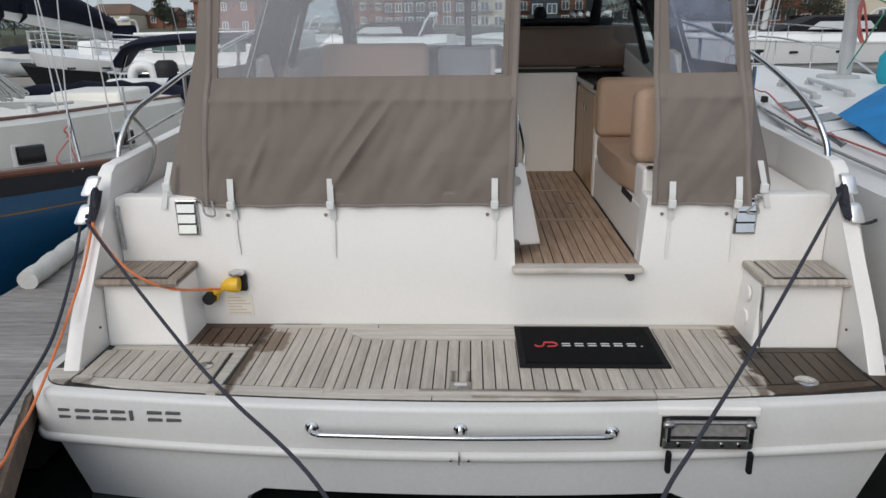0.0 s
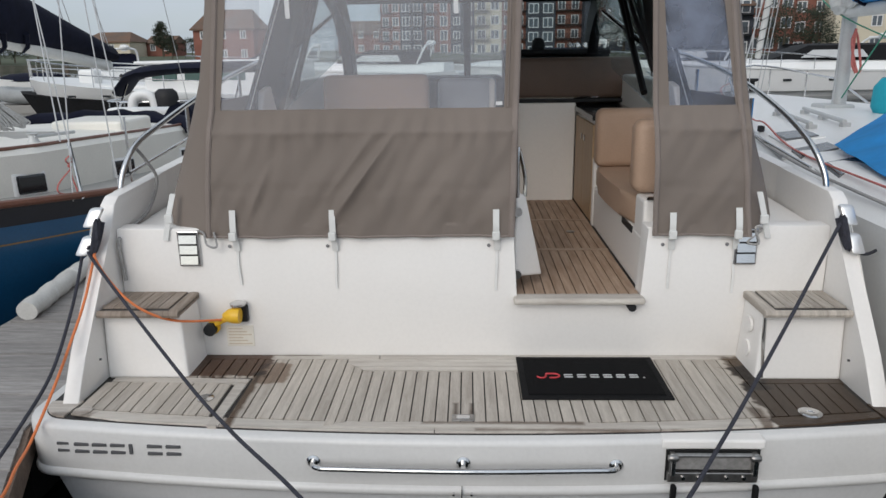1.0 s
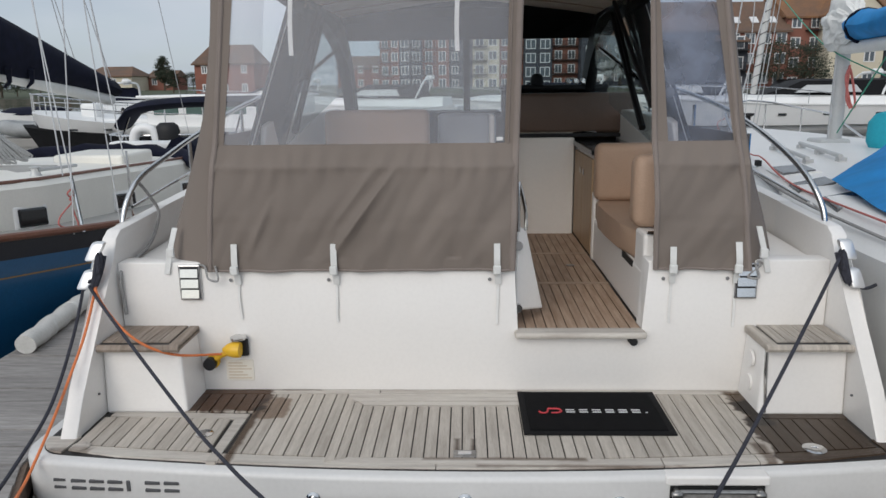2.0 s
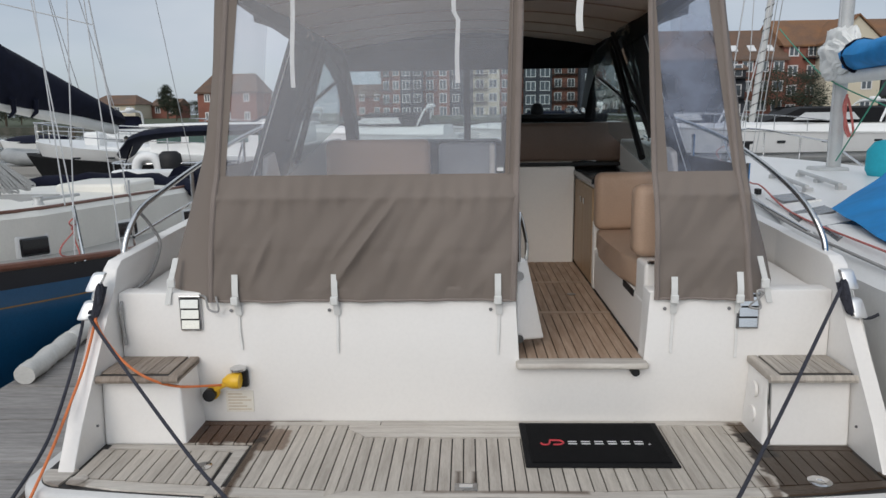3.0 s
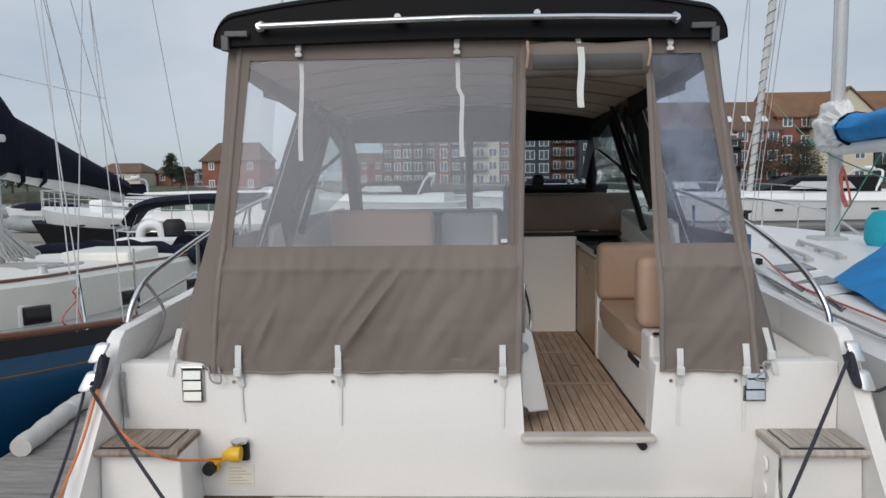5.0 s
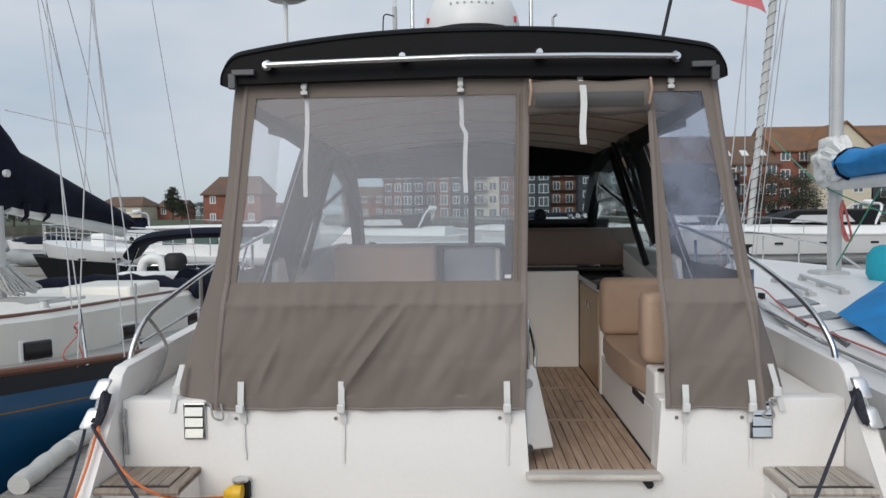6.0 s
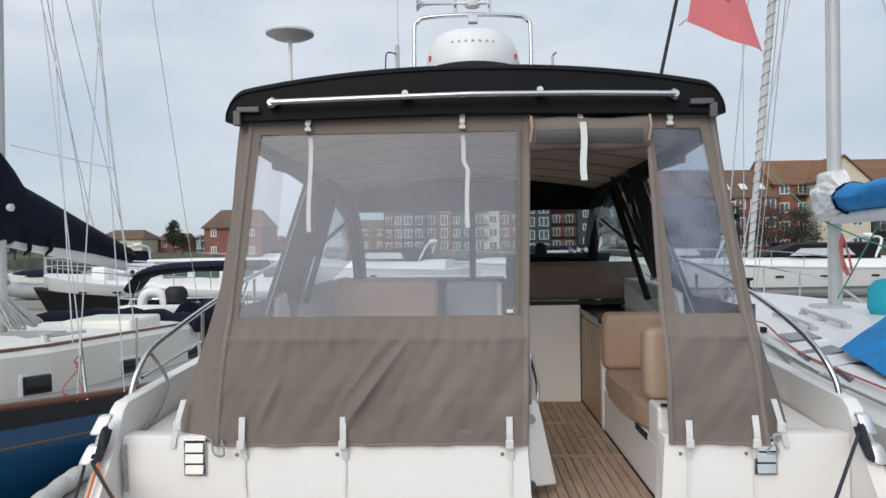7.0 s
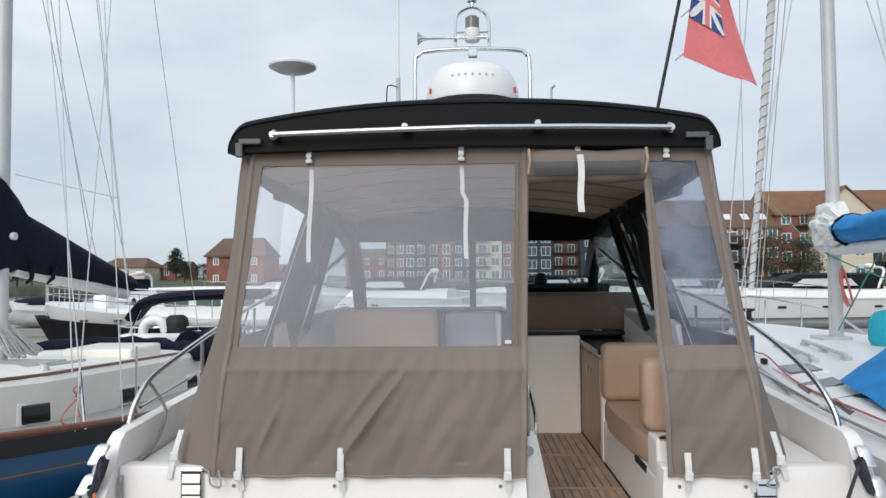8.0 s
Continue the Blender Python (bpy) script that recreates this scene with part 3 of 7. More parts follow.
# after margin in lengths
cuts = [CX - 1.545, -0.86, -0.05, 0.776, 1.127, CX + 1.545]
for a, b in zip(cuts, cuts[1:]):
    n = max(2, int((b - a) / 0.2))
    bm = bmesh.new()
    rows = [(lerp(a + 0.002, b - 0.002, i / n)) for i in range(n + 1)]
    loft(bm, [[(x, front_edge(x), 0.488), (x, lo(x) - 0.008, 0.488), (x, lo(x) - 0.008, 0.5), (x, front_edge(x), 0.5)] for x in rows])
    part("margin_plank", bm, teak_x, deck)
PITCH = 0.0545
# rounded cover pieces at the after corners
rim = outline(1.720, 2.997, 0.048)[:-2]
for s in (-1, 1):
    arc = [p for p in rim if s * (p[0] - CX) > 1.547]
    base_line = [(CX + s * 1.547, 2.54), (arc[-1 if s > 0 else 0][0], 2.54)]
    q = arc + ([base_line[1], base_line[0]] if s > 0 else [base_line[0], base_line[1]])
    part("corner_piece", prism(bmesh.new(), [(x, y, 0.488) for x, y in q], [(x, y, 0.4995) for x, y in q]), teak_x, deck)
HX0, HX1, HY0, HY1 = -0.465, 0.575, 2.337, 2.905    # lifting hatch in the middle
# port part: a framed panel before the step, then full-length planks
for q in ([(xl + 0.03, 2.715), (-0.907, 2.698), (-0.855, 2.742), (xl + 0.03, 2.757)], [(-0.905, 2.345), (-0.868, 2.342), (-0.856, 2.738), (-0.905, 2.696)]):
    part("frame_plank", prism(bmesh.new(), [(x, y, 0.488) for x, y in q], [(x, y, 0.5005) for x, y in q]), teak_x, deck)
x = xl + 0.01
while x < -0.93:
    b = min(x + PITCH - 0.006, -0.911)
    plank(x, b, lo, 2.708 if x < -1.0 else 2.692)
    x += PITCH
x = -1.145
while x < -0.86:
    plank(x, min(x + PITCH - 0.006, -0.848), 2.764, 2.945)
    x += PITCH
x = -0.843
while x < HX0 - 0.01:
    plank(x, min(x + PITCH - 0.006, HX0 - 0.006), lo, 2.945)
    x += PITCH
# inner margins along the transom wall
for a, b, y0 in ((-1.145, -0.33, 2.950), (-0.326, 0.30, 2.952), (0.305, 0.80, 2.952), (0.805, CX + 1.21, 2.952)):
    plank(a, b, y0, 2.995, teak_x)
plank(HX0, 0.80, 2.910, 2.947, teak_x)
# hatch: double frame at the side, double boards at the head, single board at the foot
fw = 0.043
for q in ([(HX0, HY0), (HX1, HY0), (HX1 - 0.02, HY0 + fw), (HX0 + 0.08, HY0 + fw)], [(HX0 + 0.085, HY1 - 0.075), (HX1 + 0.22, HY1 - 0.075), (HX1 + 0.22, HY1 - 0.040), (HX0 + 0.05, HY1 - 0.040)], [(HX0 + 0.045, HY1 - 0.036), (HX1 + 0.22, HY1 - 0.036), (HX1 + 0.22, HY1), (HX0, HY1)]):
    part("frame_plank", prism(bmesh.new(), [(x, y, 0.488) for x, y in q], [(x, y, 0.5015) for x, y in q]), teak_x, deck)
for q in ([(HX0, HY0 + 0.008), (HX0 + 0.037, HY0 + 0.020), (HX0 + 0.037, HY1 - 0.034), (HX0, HY1 - 0.004)], [(HX0 + 0.041, HY0 + 0.024), (HX0 + 0.076, HY0 + 0.036), (HX0 + 0.076, HY1 - 0.070), (HX0 + 0.041, HY1 - 0.038)]):
    part("frame_plank", prism(bmesh.new(), [(x, y, 0.488) for x, y in q], [(x, y, 0.5015) for x, y in q]), teak, deck)
HN = 20
for i in range(HN):
    xa, xb = lerp(HX0 + 0.081, HX1, i / HN), lerp(HX0 + 0.081, HX1, (i + 1) / HN)
    plank(xa, xb - 0.0055, HY0 + fw + 0.004, HY1 - 0.08)
# starboard part, with the framed lid over the ladder
x = HX1
while x < CX + 1.2:
    b = min(x + PITCH - 0.005, CX + 1.205)
    if 0.776 < x < 1.10:
        plank(x, b, lo, 2.947 if x > 0.79 else 2.826)
    else:
        plank(x, b, lo, 2.826 if x < 0.79 else 2.947)
    x += PITCH

plank(CX + 1.21, CX + 1.545, 2.715, 2.757, teak_x)
x = CX + 1.21
while x < CX + 1.53:
    plank(x, min(x + PITCH - 0.005, CX + 1.545), lo, 2.71)
    x += PITCH

# deck fittings
lat = part("hatch_latch", boxed(0.012, 0.098, 2.385, 2.435, 0.4995, 0.505, 0.003), dull, deck, "dull stainless flush latch")
part("latch_tongue", boxed(0.03, 0.08, 2.397, 2.422, 0.505, 0.508, 0.001), steel, lat)
part("filler_cap", lathe(bmesh.new(), (1.366, 2.459, 0.5), [(0.043, 0.0), (0.043, 0.004), (0.038, 0.0065), (0.014, 0.0065), (0.013, 0.003)], 28), steel, deck, "round stainless deck filler", True)
part("ring_pull", lathe(bmesh.new(), (-0.985, 2.56, 0.5), [(0.034, 0.0), (0.034, 0.005), (0.012, 0.008)], 20), steel, deck)
part("deck_light", lathe(bmesh.new(), (-1.43, 2.45, 0.5), [(0.035, 0.0), (0.035, 0.006), (0.02, 0.012)], 20), teak_x, deck)

# after grab rail on the fascia
rail = part("stern_rail", tubed(smooth_line([(-0.493, 2.285, 0.397), (-0.490, 2.245, 0.398), (-0.462, 2.222, 0.402), (-0.40, 2.212, 0.405), (0.06, 2.195, 0.408), (0.51, 2.212, 0.405), (0.575, 2.222, 0.40), (0.604, 2.245, 0.392), (0.607, 2.29, 0.388)], 6), 0.0105, 10), steel, cruiser, "polished stainless grab rail", True)
for x, z in ((-0.493, 0.397), (0.056, 0.402), (0.607, 0.388)):
    part("rail_flange", lathe(bmesh.new(), (x, stern(x), z), [(0.026, 0.01), (0.026, -0.004), (0.018, -0.012)], 20, "y"), steel, rail, "", True)
part("rail_stud", tubed([(0.056, 2.27, 0.402), (0.056, 2.22, 0.404), (0.056, 2.197, 0.407)], 0.0105), steel, rail, "", True)
for x in (0.02, 0.05, 0.085):
    part("strake_joint", boxed(x - (0.002 if x == 0.05 else 0.004), x + (0.002 if x == 0.05 else 0.004), 2.233, 2.26, 0.27 if x == 0.05 else 0.283, 0.309 if x == 0.05 else 0.290), steel, cruiser)

# maker's mark: plain raised bars, one pair a sign
for i in range(7):
    x = -1.500 + i * 0.0745
    w = 0.056 if i != 4 else 0.012
    mk = bmesh.new()
    yy = stern(x + w / 2) + (0.004 if i == 0 else 0.0)
    mid = lerp(0.397, 0.416, i / 6)
    for z in ((mid - 0.015, mid + 0.015) if i != 4 else (mid,)):
        hz = 0.0055 if i != 4 else 0.0205
        box(mk, x, x + w, yy - 0.0065, yy + 0.03, z - hz, z + hz)
    part("maker_mark", mk, letter_grey, cruiser, "dark grey raised bars")

# boarding ladder folded into its slot
lad = thing("boarding_ladder", (0.95, 2.28, 0.4), "folded stainless boarding ladder in its stern slot", "ladder")
# no slot is cut: a near-black block stands for its shade
part("slot", boxed(0.785, 1.118, 2.280, 2.33, 0.325, 0.450), shade_black, lad, "near-black block for the slot's shade")
part("back_plate", boxed(0.80, 1.10, 2.274, 2.284, 0.375, 0.43), material("slot_back", (0.30, 0.29, 0.28), 0.5, vary=0.3, scale=15), lad)
part("side_rail", boxed(0.795, 0.815, 2.258, 2.284, 0.335, 0.445, 0.004), dull, lad)
part("side_rail", boxed(1.087, 1.107, 2.258, 2.284, 0.335, 0.445, 0.004), dull, lad)
part("rung", tubed([(0.80, 2.268, 0.436), (1.10, 2.268, 0.436)], 0.008), dull, lad)
part("tread_plate", boxed(0.79, 1.11, 2.262, 2.282, 0.328, 0.368, 0.004), dull, lad)
for x in (0.845, 0.90, 1.0, 1.06):
    part("bolt", lathe(bmesh.new(), (x, 2.26, 0.348), [(0.007, 0.004), (0.007, -0.004)], 10, "y"), steel, lad)
for x in (0.806, 1.096):
    part("hook", boxed(x - 0.010, x + 0.010, 2.222, 2.25, 0.248, 0.335, 0.008), rubber, lad, "black rubber foot")
    part("hinge", lathe(bmesh.new(), (x, 2.262, 0.428), [(0.010, -0.018), (0.014, -0.012), (0.014, 0.012), (0.010, 0.018)], 14, "x"), dull, lad, "", True)
    part("hinge_arm", boxed(x - 0.008, x + 0.008, 2.250, 2.275, 0.36, 0.43, 0.004), steel, lad)
part("slot_lip", boxed(0.768, 1.135, 2.278, 2.34, 0.452, 0.489, 0.008), gelcoat, cruiser)

# tread vents high on the transom
for x0 in (-1.207, 1.222):
    v = part("tread_vent", boxed(x0, x0 + 0.098, 2.984, 2.998, 0.93, 1.09, 0.004), steel, cruiser, "polished stainless stepped plate")
    # solid black plate, the shade between the rungs drawn as colour
    part("recess", boxed(x0 + 0.009, x0 + 0.089, 2.981, 2.986, 0.938, 1.082, 0.002), black_matt, v, "black plate for the shaded gaps between the plates")
    for i in range(3):
        zz = 0.942 + i * 0.047
        part("rung_plate", hexa(bmesh.new(), [(x0 + 0.010, 2.972, zz), (x0 + 0.088, 2.972, zz), (x0 + 0.088, 2.983, zz), (x0 + 0.010, 2.983, zz), (x0 + 0.010, 2.979, zz + 0.037), (x0 + 0.088, 2.979, zz + 0.037), (x0 + 0.088, 2.983, zz + 0.037), (x0 + 0.010, 2.983, zz + 0.037)]), steel, v)

# shore-power inlet, its lid, plug and label
part("power_inlet", boxed(-0.99, -0.92, 2.972, 2.999, 0.668, 0.748, 0.008), black_matt, cruiser)
part("inlet_lid", lathe(bmesh.new(), (-0.955, 2.96, 0.762), [(0.034, -0.006), (0.036, 0.004), (0.022, 0.010)], 20), steel, cruiser, "stainless hinged lid", True)
part("instruction_label", boxed(-1.03, -0.905, 2.993, 2.9985, 0.545, 0.645), label_cream, cruiser, "small faded instruction label")
for i in range(6):
    part("label_line", boxed(-1.02, -0.915 - 0.02 * (i % 3), 2.9915, 2.9935, 0.555 + i * 0.0145, 0.560 + i * 0.0145), label_ink, cruiser)
for x, z in ((-1.51, 0.60), (1.66, 0.60)):
    part("screw_cap", lathe(bmesh.new(), (x + (0.028 if x < 0 else -0.034), 2.72, z), [(0.005, -0.004), (0.005, 0.004)], 10, "x"), letter_grey, cruiser)

# side rails
for s in (-1, 1):
    if s < 0:
        top = [(-1.555, 3.22, 1.20), (-1.54, 3.26, 1.32), (-1.51, 3.36, 1.43), (-1.47, 3.6, 1.51), (-1.43, 3.95, 1.60), (-1.40, 4.6, 1.72), (-1.36, 6.0, 1.9)]
    else:
        top = [(1.665, 3.15, 1.20), (1.655, 3.18, 1.30), (1.62, 3.27, 1.42), (1.58, 3.5, 1.54), (1.55, 3.95, 1.66), (1.52, 4.6, 1.76), (1.46, 6.0, 1.9)]
    r = part("side_rail", tubed(smooth_line(top, 6), 0.0135, 10), steel, cruiser, "stainless side rail", True)
    for k in (3.85, 4.7, 5.7):
        xx = (-1.44 if s < 0 else 1.565) + 0.04 * s * -1 * (k - 3.85)
        part("stanchion", tubed([(xx, k, 1.26), (xx, k, 1.58 + 0.15 * (k - 3.85))], 0.011), steel, r)
    part("mid_rail", tubed([(-1.53 if s < 0 else 1.65, 3.30, 1.30), (-1.42 if s < 0 else 1.55, 4.2, 1.45), (-1.38 if s < 0 else 1.5, 5.9, 1.66)], 0.008), steel, r)

# ---- hardtop, pillars, windscreen ----
def roof_section(y, lift, half=1.10, drop=0.0):
    pts = []
    n = 60
    for i in range(n + 1):
        s = math.sin(lerp(-1, 1, i / n) * math.pi / 2)
        e = max(0.0, abs(s) - 0.92) / 0.08
        z = 2.708 - 0.105 * abs(s) ** 2.2 - 0.095 * (1 - math.sqrt(max(0.0, 1 - e * e))) + lift
        pts.append((0.058 + half * s, y, z))
    low = [(0.058 + half * lerp(1, -1, i / n), y, 2.475 + 0.02 * (1 - abs(lerp(1, -1, i / n))) + drop) for i in range(n + 1)]
    return pts + low


bm = bmesh.new()
loft(bm, [roof_section(3.13, -0.012, 1.085, 0.012), roof_section(3.10, -0.005, 1.095), roof_section(3.09, -0.02, 1.1), roof_section(3.12, 0.006), roof_section(3.6, 0.04, 1.1, 0.03), roof_section(4.6, 0.07, 1.06, 0.02), roof_section(5.7, 0.0, 0.98, -0.06), roof_section(6.2, -0.14, 0.9, -0.14)][1:])
part("hardtop", bm, black, cruiser, "glossy black hardtop roof", True)
bar = part("roof_rail", tubed([(-0.825, 3.045, 2.548), (-0.4, 3.04, 2.558), (0.05, 3.035, 2.565), (0.55, 3.04, 2.562), (0.93, 3.045, 2.553)], 0.013, 10), steel, cruiser, "stainless rail along the roof edge", True)
for x, z in ((-0.825, 2.548), (-0.235, 2.575), (0.35, 2.58), (0.93, 2.553)):
    part("rail_bracket", lathe(bmesh.new(), (x, 3.062, z), [(0.024, 0.03), (0.024, -0.01), (0.014, -0.026)], 16, "y"), steel, bar)
for s in (-1, 1):
    xx = 0.058 + s * 1.045
    bm = bmesh.new()
    box(bm, min(xx, xx - s * 0.10), max(xx, xx - s * 0.10), 3.072, 3.10, 2.512, 2.537, 0.004)
    box(bm, xx - 0.016, xx + 0.016, 3.074, 3.10, 2.455, 2.52, 0.004)
    part("roof_corner_bracket", bm, letter_grey, cruiser)


def ceiling(u, v):
    x = lerp(-0.93, 1.07, u)
    y = lerp(3.2, 5.75, v)
    z = 2.50 - 0.09 * (2 * u - 1) ** 2 - 0.05 * v
    z -= 0.006 * abs(math.sin(v * math.pi * 6))
    return (x, y, z)


part("headliner", sheet(ceiling, 16, 48), headliner, cruiser, "beige stitched fabric headliner", True)
for i in range(1, 6):
    part("headliner_seam", tubed([(lerp(-0.9, 1.04, k / 12), lerp(3.2, 5.75, i / 6), 2.50 - 0.09 * (2 * k / 12 - 1) ** 2 - 0.05 * i / 6 - 0.004) for k in range(13)], 0.004, 5), tan, cruiser)
# windscreen header, mullion, sill and side arches
bm = bmesh.new()
loft(bm, [[(x, y0, z) for y0, z in ((5.72, 2.47 - 0.09 * ((x - 0.07) / 1.0) ** 2), (6.05, 2.40), (6.05, 2.215), (5.95, 2.205), (5.72, 2.36 - 0.05 * ((x - 0.07)) ** 2))] for x in [lerp(-1.0, 1.14, k / 10) for k in range(11)]])
part("windscreen_header", bm, black, cruiser)
part("windscreen_mullion", hexa(bmesh.new(), [(0.045, 6.19, 1.63), (0.10, 6.19, 1.63), (0.10, 6.25, 1.63), (0.045, 6.25, 1.63), (0.045, 5.98, 2.25), (0.10, 5.98, 2.25), (0.10, 6.04, 2.25), (0.045, 6.04, 2.25)]), black_matt, cruiser)
pane = part("windscreen_pane", hexa(bmesh.new(), [(-0.95, 6.23, 1.63), (1.10, 6.23, 1.63), (1.10, 6.236, 1.63), (-0.95, 6.236, 1.63), (-0.95, 6.01, 2.23), (1.10, 6.01, 2.23), (1.10, 6.016, 2.23), (-0.95, 6.016, 2.23)]), glass, cruiser)
pane.visible_shadow = False
for s in (-1, 1):
    q = lambda x: CX + s * x
    line = [(q(1.045), 3.7, 2.40), (q(1.026), 4.2, 2.42), (q(1.025), 4.7, 2.443), (q(1.022), 5.2, 2.375), (q(1.005), 5.6, 2.255), (q(0.992), 5.85, 2.085), (q(0.989), 6.05, 1.851), (q(0.985), 6.14, 1.60)]
    bm = bmesh.new()
    cl = smooth_line(line, 5)
    rings = []
    for i, p in enumerate(cl):
        d = (cl[min(i + 1, len(cl) - 1)] - cl[max(i - 1, 0)]).normalized()
        nrm = Vector((0, -d.z, d.y)).normalized()
        wd = 0.070 + 0.035 * min(1.0, i / 12)
        rings.append([p + Vector((-0.03, 0, 0)) + nrm * wd, p + Vector((0.05, 0, 0)) + nrm * wd, p + Vector((0.05, 0, 0)) - nrm * wd, p + Vector((-0.03, 0, 0)) - nrm * wd])
    loft(bm, rings)
    part("side_arch", bm, black, cruiser, "curved black side arch")
    deep = 4.06 if s < 0 else 3.82
    part("roof_strut", hexa(bmesh.new(), [(q(1.03), 3.34, 1.54), (q(1.058), 3.34, 1.54), (q(1.075), deep, 1.50), (q(1.045), deep, 1.50), (q(1.02), 4.33, 2.32), (q(1.05), 4.33, 2.32), (q(1.05), deep + 1.12, 2.32), (q(1.02), deep + 1.12, 2.32)], 0.008), strut_cloth, cruiser, "raked roof strut sleeved in dark grey cloth")
    part("strut_piping", tubed([(q(1.029), 3.36, 1.56), (q(1.02), 4.32, 2.31)], 0.003, 6), alloy, cruiser)
    part("strut_tube", tubed([(q(0.99), 4.10, 1.60), (q(0.975), 5.02, 2.30)], 0.020, 8), black, cruiser)
    part("strut_tube", tubed([(q(0.965), 4.35, 1.90), (q(0.96), 4.86, 2.32)], 0.013, 8), black, cruiser)
    part("coaming_end", hexa(bmesh.new(), [(min(q(1.06), q(1.13)), 3.48, 1.25), (max(q(1.06), q(1.13)), 3.48, 1.25), (max(q(1.06), q(1.13)), 4.2, 1.25), (min(q(1.06), q(1.13)), 4.2, 1.25), (min(q(1.0), q(1.07)), 3.56, 1.66), (max(q(1.0), q(1.07)), 3.56, 1.66), (max(q(1.0), q(1.07)), 3.70, 1.68), (min(q(1.0), q(1.07)), 3.70, 1.68)], 0.012), gelcoat_in, cruiser)
    part("roof_side_panel", hexa(bmesh.new(), [(q(1.0), 3.20, 2.36), (q(1.03), 3.20, 2.36), (q(1.01), 4.6, 2.26), (q(0.98), 4.6, 2.26), (q(1.0), 3.20, 2.48), (q(1.03), 3.20, 2.48), (q(1.01), 4.6, 2.48), (q(0.98), 4.6, 2.48)]), black, cruiser)
    part("brace_tube", tubed([(q(0.985), 5.45, 2.10), (q(1.01), 4.25, 1.86)], 0.016), steel, cruiser)
    part("brace_tube", tubed([(q(0.93), 4.75, 2.35), (q(1.02), 4.05, 1.72)], 0.014), black_matt, cruiser)
    part("inner_coaming", boxed(min(q(1.10), q(1.19)), max(q(1.10), q(1.19)), 4.25, 6.28, 1.28, 1.665, 0.015), gelcoat_in, cruiser)
    sp = part("side_window_pane", prism(bmesh.new(), [(q(1.03), 3.9, 1.5), (q(1.0), 6.05, 1.84), (q(0.95), 5.5, 2.3), (q(0.97), 4.5, 2.4)], [(q(1.036), 3.9, 1.5), (q(1.006), 6.05, 1.84), (q(0.956), 5.5, 2.3), (q(0.976), 4.5, 2.4)]), glass, cruiser)
    sp.visible_shadow = False

# cleats on the quarters
def cleat(upper, lower):
    """Two broad rounded horns leaning back on a short bar."""
    c = part("mooring_cleat", tubed([lower + Vector((0, 0.05, -0.02)), upper + Vector((0, 0.05, 0.02))], 0.016, 10), steel, cruiser, "stainless mooring cleat")
    lean = (upper - lower).normalized() * 0.042
    for mid in (upper, lower):
        low = [mid - lean + Vector((dx, dy - 0.010, 0)) for dx, dy in ((-0.032, 0.0), (0.026, 0.0), (0.026, 0.036), (-0.032, 0.036))]
        high = [mid + lean + Vector((dx, dy + 0.006, 0)) for dx, dy in ((-0.026, 0.0), (0.032, 0.0), (0.032, 0.036), (-0.026, 0.036))]
        part("horn", prism(bmesh.new(), low, high, 0.012), satin, c, "", True)
    return c


cleat(Vector((-1.524, 2.89, 1.173)), Vector((-1.560, 2.865, 1.055)))
cleat(Vector((1.639, 2.89, 1.167)), Vector((1.672, 2.865, 1.051)))
# ---- cockpit canopy ----
canopy = thing("cockpit_canopy", (CX, 3.0, 1.06), "taupe canvas cockpit enclosure with clear windows, strapped down", "boat canopy")


def aft(x, z):
    """A point on the raked after face of the canopy, with sag and folds in the cloth."""
    y = 2.974 + 0.12 * (z - 1.06)
    f = max(0.0, min(1.0, (1.62 - z) / 0.12))
    n = noise.noise(Vector((x * 3.1 - z * 2.2, z * 1.6, 0.3)))
    d = noise.noise(Vector((x * 7.5 - z * 7.0, z * 2.1 + x, 1.7)))
    r = max(0.0, 1 - abs((x + 0.376) - 0.75 * (z - 1.32)) / 0.045) ** 1.5 * math.sin(math.pi * max(0.0, min(1.0, (z - 1.10) / 0.48)))
    r2 = max(0.0, 1 - abs((x + 0.465) - 0.75 * (z - 1.32)) / 0.04) ** 1.5 * math.sin(math.pi * max(0.0, min(1.0, (z - 1.22) / 0.36))) + max(0.0, 1 - abs((x + 0.83) - 0.45 * (z - 1.25)) / 0.035) ** 1.5 * math.sin(math.pi * max(0.0, min(1.0, (z - 1.10) / 0.30)))
    low = max(0.0, min(1.0, (1.36 - z) / 0.3))
    fine = noise.noise(Vector((x * 19 - z * 9, z * 4.0, 9.1)))
    rip = noise.noise(Vector((x * 11.0 + z * 3, z * 3.0, 4.2)))
    hem = 0.003 * low * low * noise.noise(Vector((x * 4.5, 7.7, 0.0)))
    puck = 0.0048 * math.sin(x * 78 + 2 * math.sin(x * 9)) * max(0.0, min(1.0, (z - 1.40) / 0.16)) * (1 if z < 1.605 else 0)
    crease = 0.0045 * (math.exp(-((z - 1.515) / 0.018) ** 2) - math.exp(-((z - 1.275) / 0.02) ** 2) * 0.8)
    sag = lerp(0.0, 0.032, max(0.0, min(1.0, (z - 1.06) / 0.215))) if z < 1.40 else lerp(0.0, 0.032, max(0.0, min(1.0, (1.605 - z) / 0.09)))
    y = y - f * (puck + crease) - sag
    yy = y - f * (0.016 * n + 0.013 * d + 0.028 * r + 0.012 * r2 + 0.020 * low * rip + 0.006 * fine)
    if z < 1.115:
        yy = min(yy, 2.984)
    return Vector((x, yy, z + hem))


